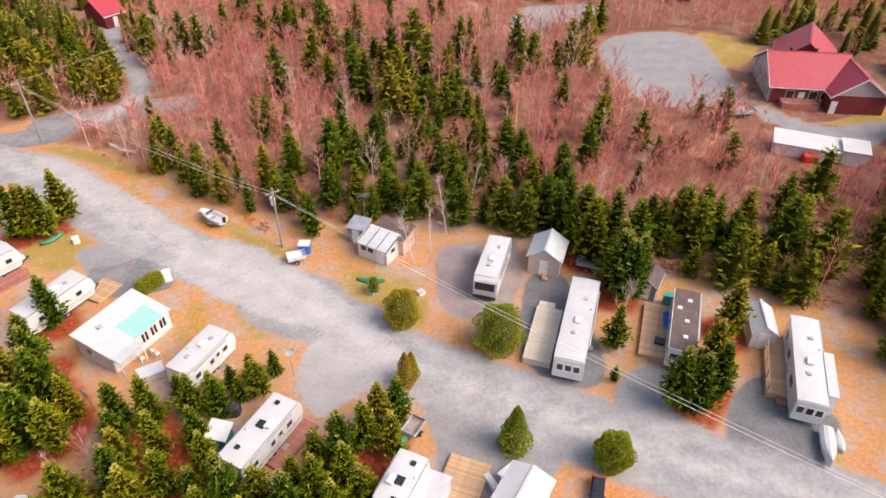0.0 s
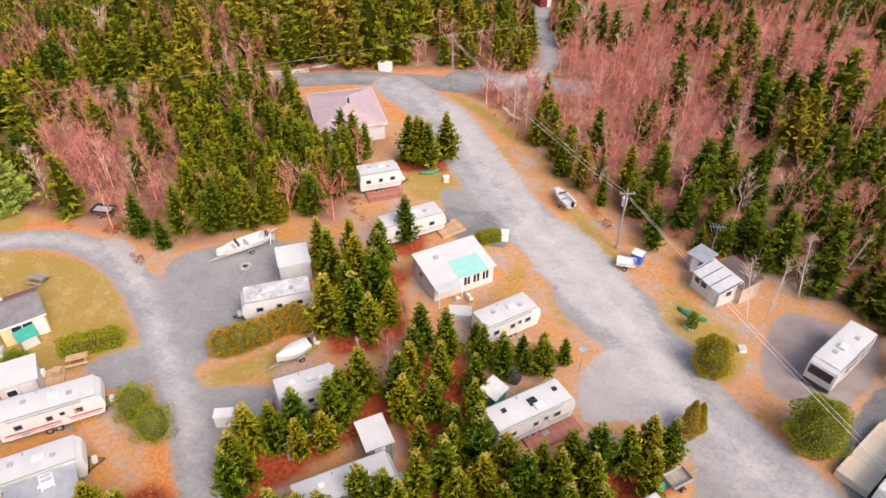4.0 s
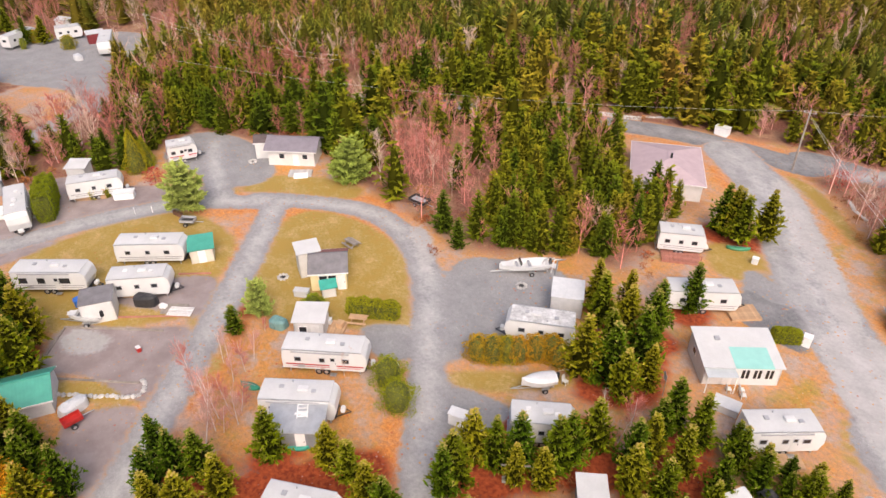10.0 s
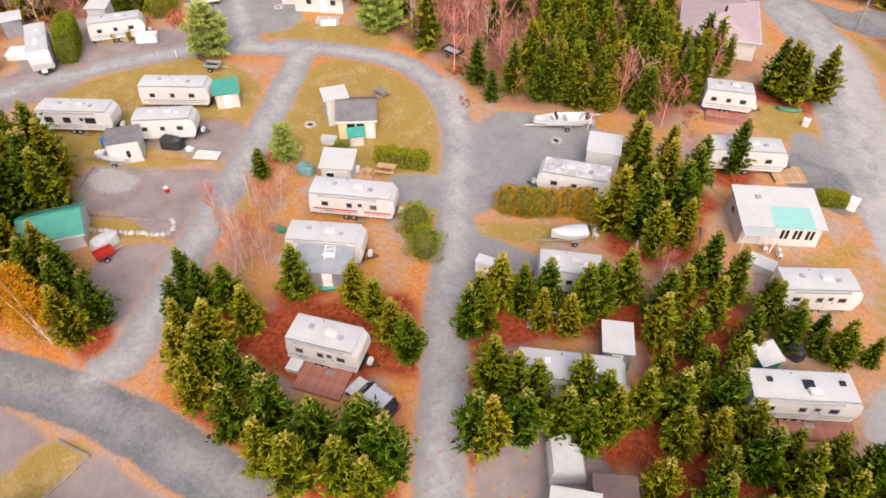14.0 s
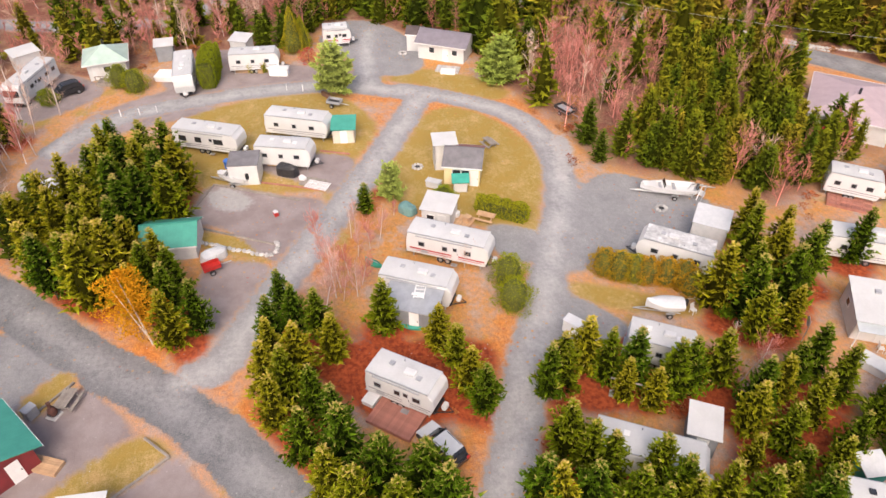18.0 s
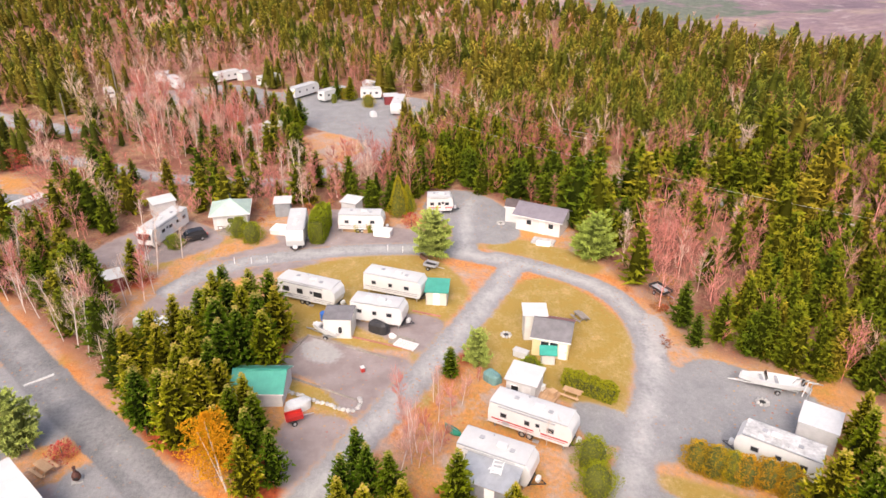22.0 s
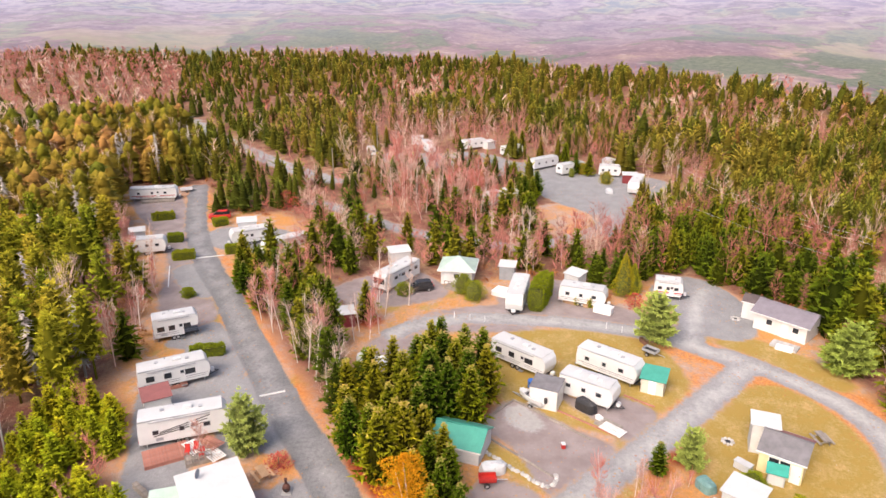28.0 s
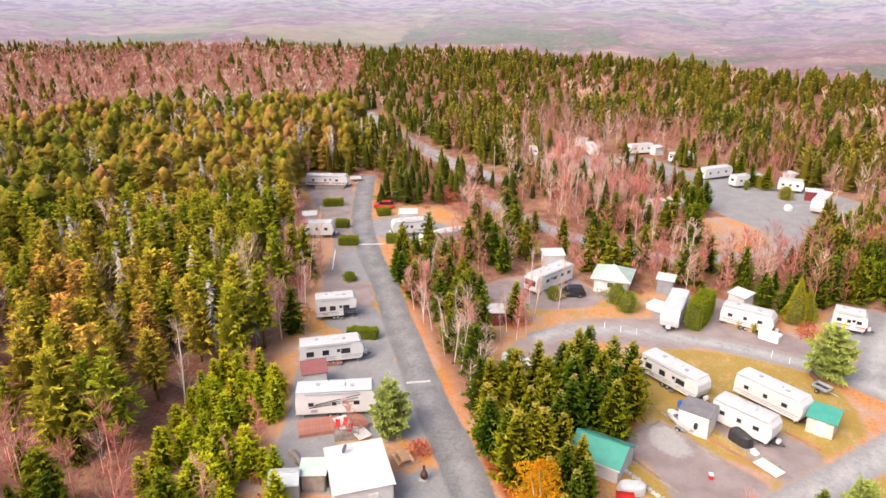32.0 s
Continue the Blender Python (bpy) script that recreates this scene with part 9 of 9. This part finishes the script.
conifer(-20.9, 19.7, 6.5)
conifer(-19.2, 20.4, 6.5)
conifer(-19.0, 17.3, 6.5)
conifer(-21.1, 11.8, 6.5)
conifer(-20.4, 12.5, 6.5)
conifer(-20.0, 14.7, 6.5)
conifer(-17.8, 20.3, 6.5)
conifer(-17.7, 18.2, 6.5)
conifer(-79.1, -34.7, 6.5)
pointed_pine(-58.3, 7.6, 4.6)
conifer(-56.0, 4.6, 4.2)
conifer(18.9, 52.0, 8.5)
conifer(20.2, 53.6, 8.0)
conifer(16.4, 45.4, 6.0)
conifer(18.7, 56.0, 8.0)
conifer(15.6, 41.2, 2.2)
conifer(-21.5, 37.4, 5.6)
conifer(-22.8, 38.4, 4.4)
conifer(-19.2, 37.4, 5.2)
conifer(-17.8, 38.8, 3.6)
conifer(-16.4, 39.6, 4.8)
conifer(-20.0, 38.5, 4.6)
conifer(-18.9, 40.3, 3.4)
conifer(-17.2, 41.0, 4.2)
conifer(-15.4, 41.8, 3.8)
conifer(-3.9, 36.7, 6.0)
conifer(-5.3, 35.7, 6.5)
conifer(-6.4, 33.8, 6.5)
conifer(-8.2, 32.8, 6.5)
conifer(-9.9, 31.7, 6.0)
conifer(-49.9, -14.7, 6.5)
conifer(-51.6, -17.2, 7.0)
conifer(-47.7, -13.5, 6.0)
conifer(-54.3, -18.7, 7.5)
conifer(-48.3, -15.6, 6.5)
pale_shrub(-247.2, -28.8, 3.4)
pale_shrub(-240.3, -21.8, 3.0)
pale_shrub(-266.1, -38.4, 2.8)
round_pine(-84.1, 4.2, 7.0)
round_pine(-82.0, 26.4, 7.0)
pointed_pine(-48.3, -34.8, 6.6)
conifer(-38.5, 48.3, 7.0)
conifer(-48.0, 63.4, 7.5)
conifer(-45.8, 62.8, 7.5)
bush(-43.0, 16.0, 3.0)
bush(-40.0, 15.6, 3.0)
bush(-56.4, 12.9, 2.0)
bush(-92.3, -24.2, 3.0)
bush(-90.4, -22.0, 3.0)
bush(-89.0, -32.7, 2.0)
yellow_birch(-42.9, -16.0, 7.6)
red_bush(-56.3, 57.4, 3.5)
red_bush(-94.2, 1.3, 2.2)
red_bush(-124.1, -72.2, 4.0)
red_bush(-120.7, -68.3, 4.0)
red_bush(-50.6, 86.6, 2.6)
red_bush(-149.6, -125.8, 6.0)
conifer(-199.0, -34.8, 6.5)
conifer(-183.0, -20.0, 6.5)
conifer(-173.2, -16.1, 6.5)
conifer(-172.2, -12.6, 6.5)
conifer(-143.5, -22.3, 6.5)
conifer(-157.2, -29.2, 6.5)
conifer(-158.9, -38.7, 6.5)
conifer(-148.6, -41.2, 6.5)
conifer(-125.7, -1.0, 6.5)
conifer(-131.8, 6.8, 6.5)
conifer(-139.4, -54.4, 6.5)
conifer(-136.0, -61.2, 6.5)
golden_bush(-165.9, -7.9, 3.5)
golden_bush(-173.9, -14.3, 2.6)
cedar_small(-169.8, -16.7, 2.4)
red_bush(-46.9, -30.4, 1.6)
bush(-78.8, -63.9, 1.5)
grove([(-27.6, 32.6), (-26.8, 36.7), (-22.3, 36.3), (-19.6, 34.9), (-17.3, 32.0), (-14.2, 29.4), (-10.2, 31.0), (-7.6, 35.4), (-3.4, 36.3), (-2.9, 33.7), (-4.0, 30.0), (-7.9, 26.4), (-16.9, 20.1), (-20.9, 25.4), (-24.8, 28.3), (-26.8, 31.5)], 2.05, 4.8, 7.2)
grove([(-30.5, 15.0), (-32.5, 17.2), (-32.9, 19.6), (-31.3, 21.1), (-29.3, 24.2), (-28.2, 28.7), (-25.9, 26.6), (-27.0, 22.4), (-29.1, 19.0), (-29.0, 16.6)], 1.9, 4.8, 6.2)
grove([(-44.4, 39.2), (-43.1, 42.6), (-40.4, 43.2), (-35.0, 42.2), (-32.1, 39.8), (-29.9, 36.4), (-31.4, 32.6), (-34.2, 30.7), (-37.0, 33.4), (-39.0, 37.2)], 2.4, 6.0, 8.0)
grove([(-37.9, -6.3), (-37.7, -4.3), (-31.2, -0.8), (-25.9, 1.2), (-23.0, 5.4), (-20.6, 5.9), (-17.9, 4.5), (-18.9, 0.9), (-21.6, -0.2), (-26.5, -3.9), (-31.4, -6.6)], 1.8, 6.0, 7.8)
grove([(-49.1, -16.9), (-48.7, -13.8), (-46.3, -11.3), (-40.5, -10.0), (-37.3, -11.0), (-38.0, -12.7), (-43.5, -14.7), (-45.0, -16.7)], 2.3, 6.0, 8.0)
grove([(-56.5, -27.6), (-63.4, -22.8), (-69.9, -21.1), (-67.5, -14.8), (-61.5, -13.1), (-56.6, -13.8), (-54.5, -17.2), (-49.4, -17.0), (-45.5, -19.5), (-47.5, -22.6), (-51.2, -26.3)], 2.3, 7.0, 9.0)
grove([(-21.3, 26.8), (-27.2, 31.9), (-27.8, 35.6), (-25.3, 38.6), (-22.4, 36.1), (-19.6, 31.4), (-15.9, 30.3), (-12.9, 28.3), (-9.9, 34.1), (-5.4, 29.6), (-10.1, 17.2), (-13.5, 20.2), (-15.9, 24.0)], 2.1, 5.0, 7.2)
grove([(-39.2, 43.6), (-35.1, 44.1), (-34.3, 41.2), (-36.3, 40.9)], 2.4, 5.0, 7.0)
grove([(-82.9, -58.7), (-90.1, -61.2), (-87.5, -53.3), (-83.6, -43.3), (-75.1, -37.4), (-70.7, -39.4), (-75.3, -48.1)], 2.6, 5.5, 7.5)
grove([(-53.4, -17.5), (-59.8, -18.1), (-65.1, -17.7), (-66.2, -14.7), (-60.6, -12.7), (-56.2, -14.0), (-54.5, -15.8)], 2.4, 6.5, 8.5)
grove([(-50.0, -17.8), (-51.4, -16.3), (-44.8, -13.6), (-43.6, -15.0)], 2.4, 4.5, 6.0)
grove([(-123.4, 42.2), (-131.3, 52.6), (-129.8, 63.7), (-88.6, 46.6), (-90.5, 42.5), (-102.8, 41.4)], 3.0, 4.5, 7.0)
birches([(-146.9, -59.8), (-185.9, -64.8), (-164.2, -44.8), (-143.0, -28.5), (-119.8, -25.6), (-122.6, -37.8), (-130.4, -50.5)], 3.2, 6.0, 10.0)
birches([(-132.9, -20.4), (-147.2, -16.7), (-141.2, -8.8), (-126.8, -6.4), (-120.6, -14.0)], 3.4, 2.5, 4.0)
birches([(-177.1, -56.6), (-173.7, -36.6), (-170.2, -28.4), (-162.5, -32.7), (-163.1, -44.5)], 5.0, 6.0, 9.0)
birches([(-79.3, -53.7), (-74.8, -49.0), (-62.9, -36.3), (-53.0, -27.0), (-60.4, -28.4), (-71.7, -37.6), (-86.5, -53.0)], 2.2, 6.0, 9.0, 0.8)
birches([(-84.1, -81.1), (-92.9, -81.2), (-80.6, -69.2), (-72.4, -66.8), (-71.6, -69.2)], 3.0, 5.0, 8.0)
birches([(-50.8, -0.9), (-53.5, 3.9), (-49.6, 4.7), (-43.1, 2.8), (-43.6, -0.6), (-46.3, -1.7)], 2.0, 2.6, 4.2, 0.08)
birches([(-55.1, 3.5), (-59.0, 7.3), (-56.6, 7.9), (-50.3, 5.7), (-47.0, 2.8)], 2.2, 2.2, 3.6, 0.08)
birches([(1.2, 72.5), (11.9, 71.8), (28.0, 65.2), (26.5, 61.9), (14.8, 66.9), (1.1, 68.1)], 3.4, 6.0, 9.0, 0.75)
birches([(-4.3, 57.3), (-1.5, 59.8), (1.0, 58.8), (0.4, 54.9), (-2.7, 54.9)], 2.4, 6.0, 9.0, 0.95)
birches([(13.4, 42.2), (15.8, 49.7), (18.5, 51.4), (17.5, 46.5), (14.6, 40.2)], 3.0, 6.0, 9.0, 0.6)
birches([(-106.8, -18.7), (-117.9, -12.6), (-112.1, -4.2), (-108.2, -7.6), (-102.5, -16.0)], 3.0, 5.0, 8.0)
birches([(-30.5, 31.0), (-29.3, 34.5), (-25.9, 31.7), (-25.5, 28.9), (-27.9, 28.7)], 2.2, 4.0, 6.0)
birches([(-83.0, -37.6), (-88.6, -34.4), (-74.8, -29.1), (-70.4, -32.1)], 4.0, 5.0, 8.0)
birches([(-3.3, 58.1), (-1.8, 65.5), (1.1, 65.3), (0.5, 56.0), (-1.9, 55.2)], 2.6, 6.0, 9.0, 0.95)
birches([(-100.0, -92.5), (-91.0, -84.0), (-80.0, -74.5), (-70.0, -65.0), (-60.5, -58.5), (-62.0, -64.0), (-72.0, -73.0), (-83.0, -83.0), (-96.0, -95.0)], 2.6, 4.0, 7.5, 0.35)
birch(-44.3, 0.4, 6.5, True)
birch(-43.2, -0.6, 6.2, False)
birch(-45.6, 0.9, 5.8, False)
birch(-48.4, 9.2, 2.6, False)
birch(-47.5, 10.3, 2.6, False)
birch(-47.2, 12.4, 2.6, False)
birch(-46.6, 11.1, 2.6, False)
birch(-46.6, 1.9, 4.0, False)
birch(-50.4, 4.3, 4.0, False)
birch(-49.4, -0.5, 4.0, False)
birch(-44.1, 2.3, 4.0, False)
birch(-52.7, -0.5, 4.0, False)
birch(-52.7, 3.2, 4.0, False)
birch(-107.0, -20.0, 9.0, True)
birch(-106.1, -18.6, 9.0, True)
birch(-85.3, -35.3, 9.0, True)
birch(-85.1, -34.1, 9.0, True)
birch(-85.4, -30.7, 9.0, True)
birch(-104.9, -16.4, 11.0, True)
birch(-107.3, -17.3, 11.0, True)
birch(-80.8, -32.7, 6.0, True)
birch(-75.7, -31.5, 6.0, True)
birch(-73.0, -34.0, 6.0, True)
birch(-75.5, -34.3, 6.0, True)
birch(-40.9, -57.6, 11.5, True)
birch(-45.9, -38.0, 5.0, False)
birch(-76.5, -67.5, 5.0, False)
birch(-79.4, -72.6, 5.0, False)
birch(-45.8, 12.6, 3.5, True)
birch(-46.0, 13.8, 3.5, True)
birch(-115.4, 4.8, 7.0, False)
birch(-119.0, -9.7, 7.0, False)
birch(-117.4, -5.6, 7.0, False)

build_woods()
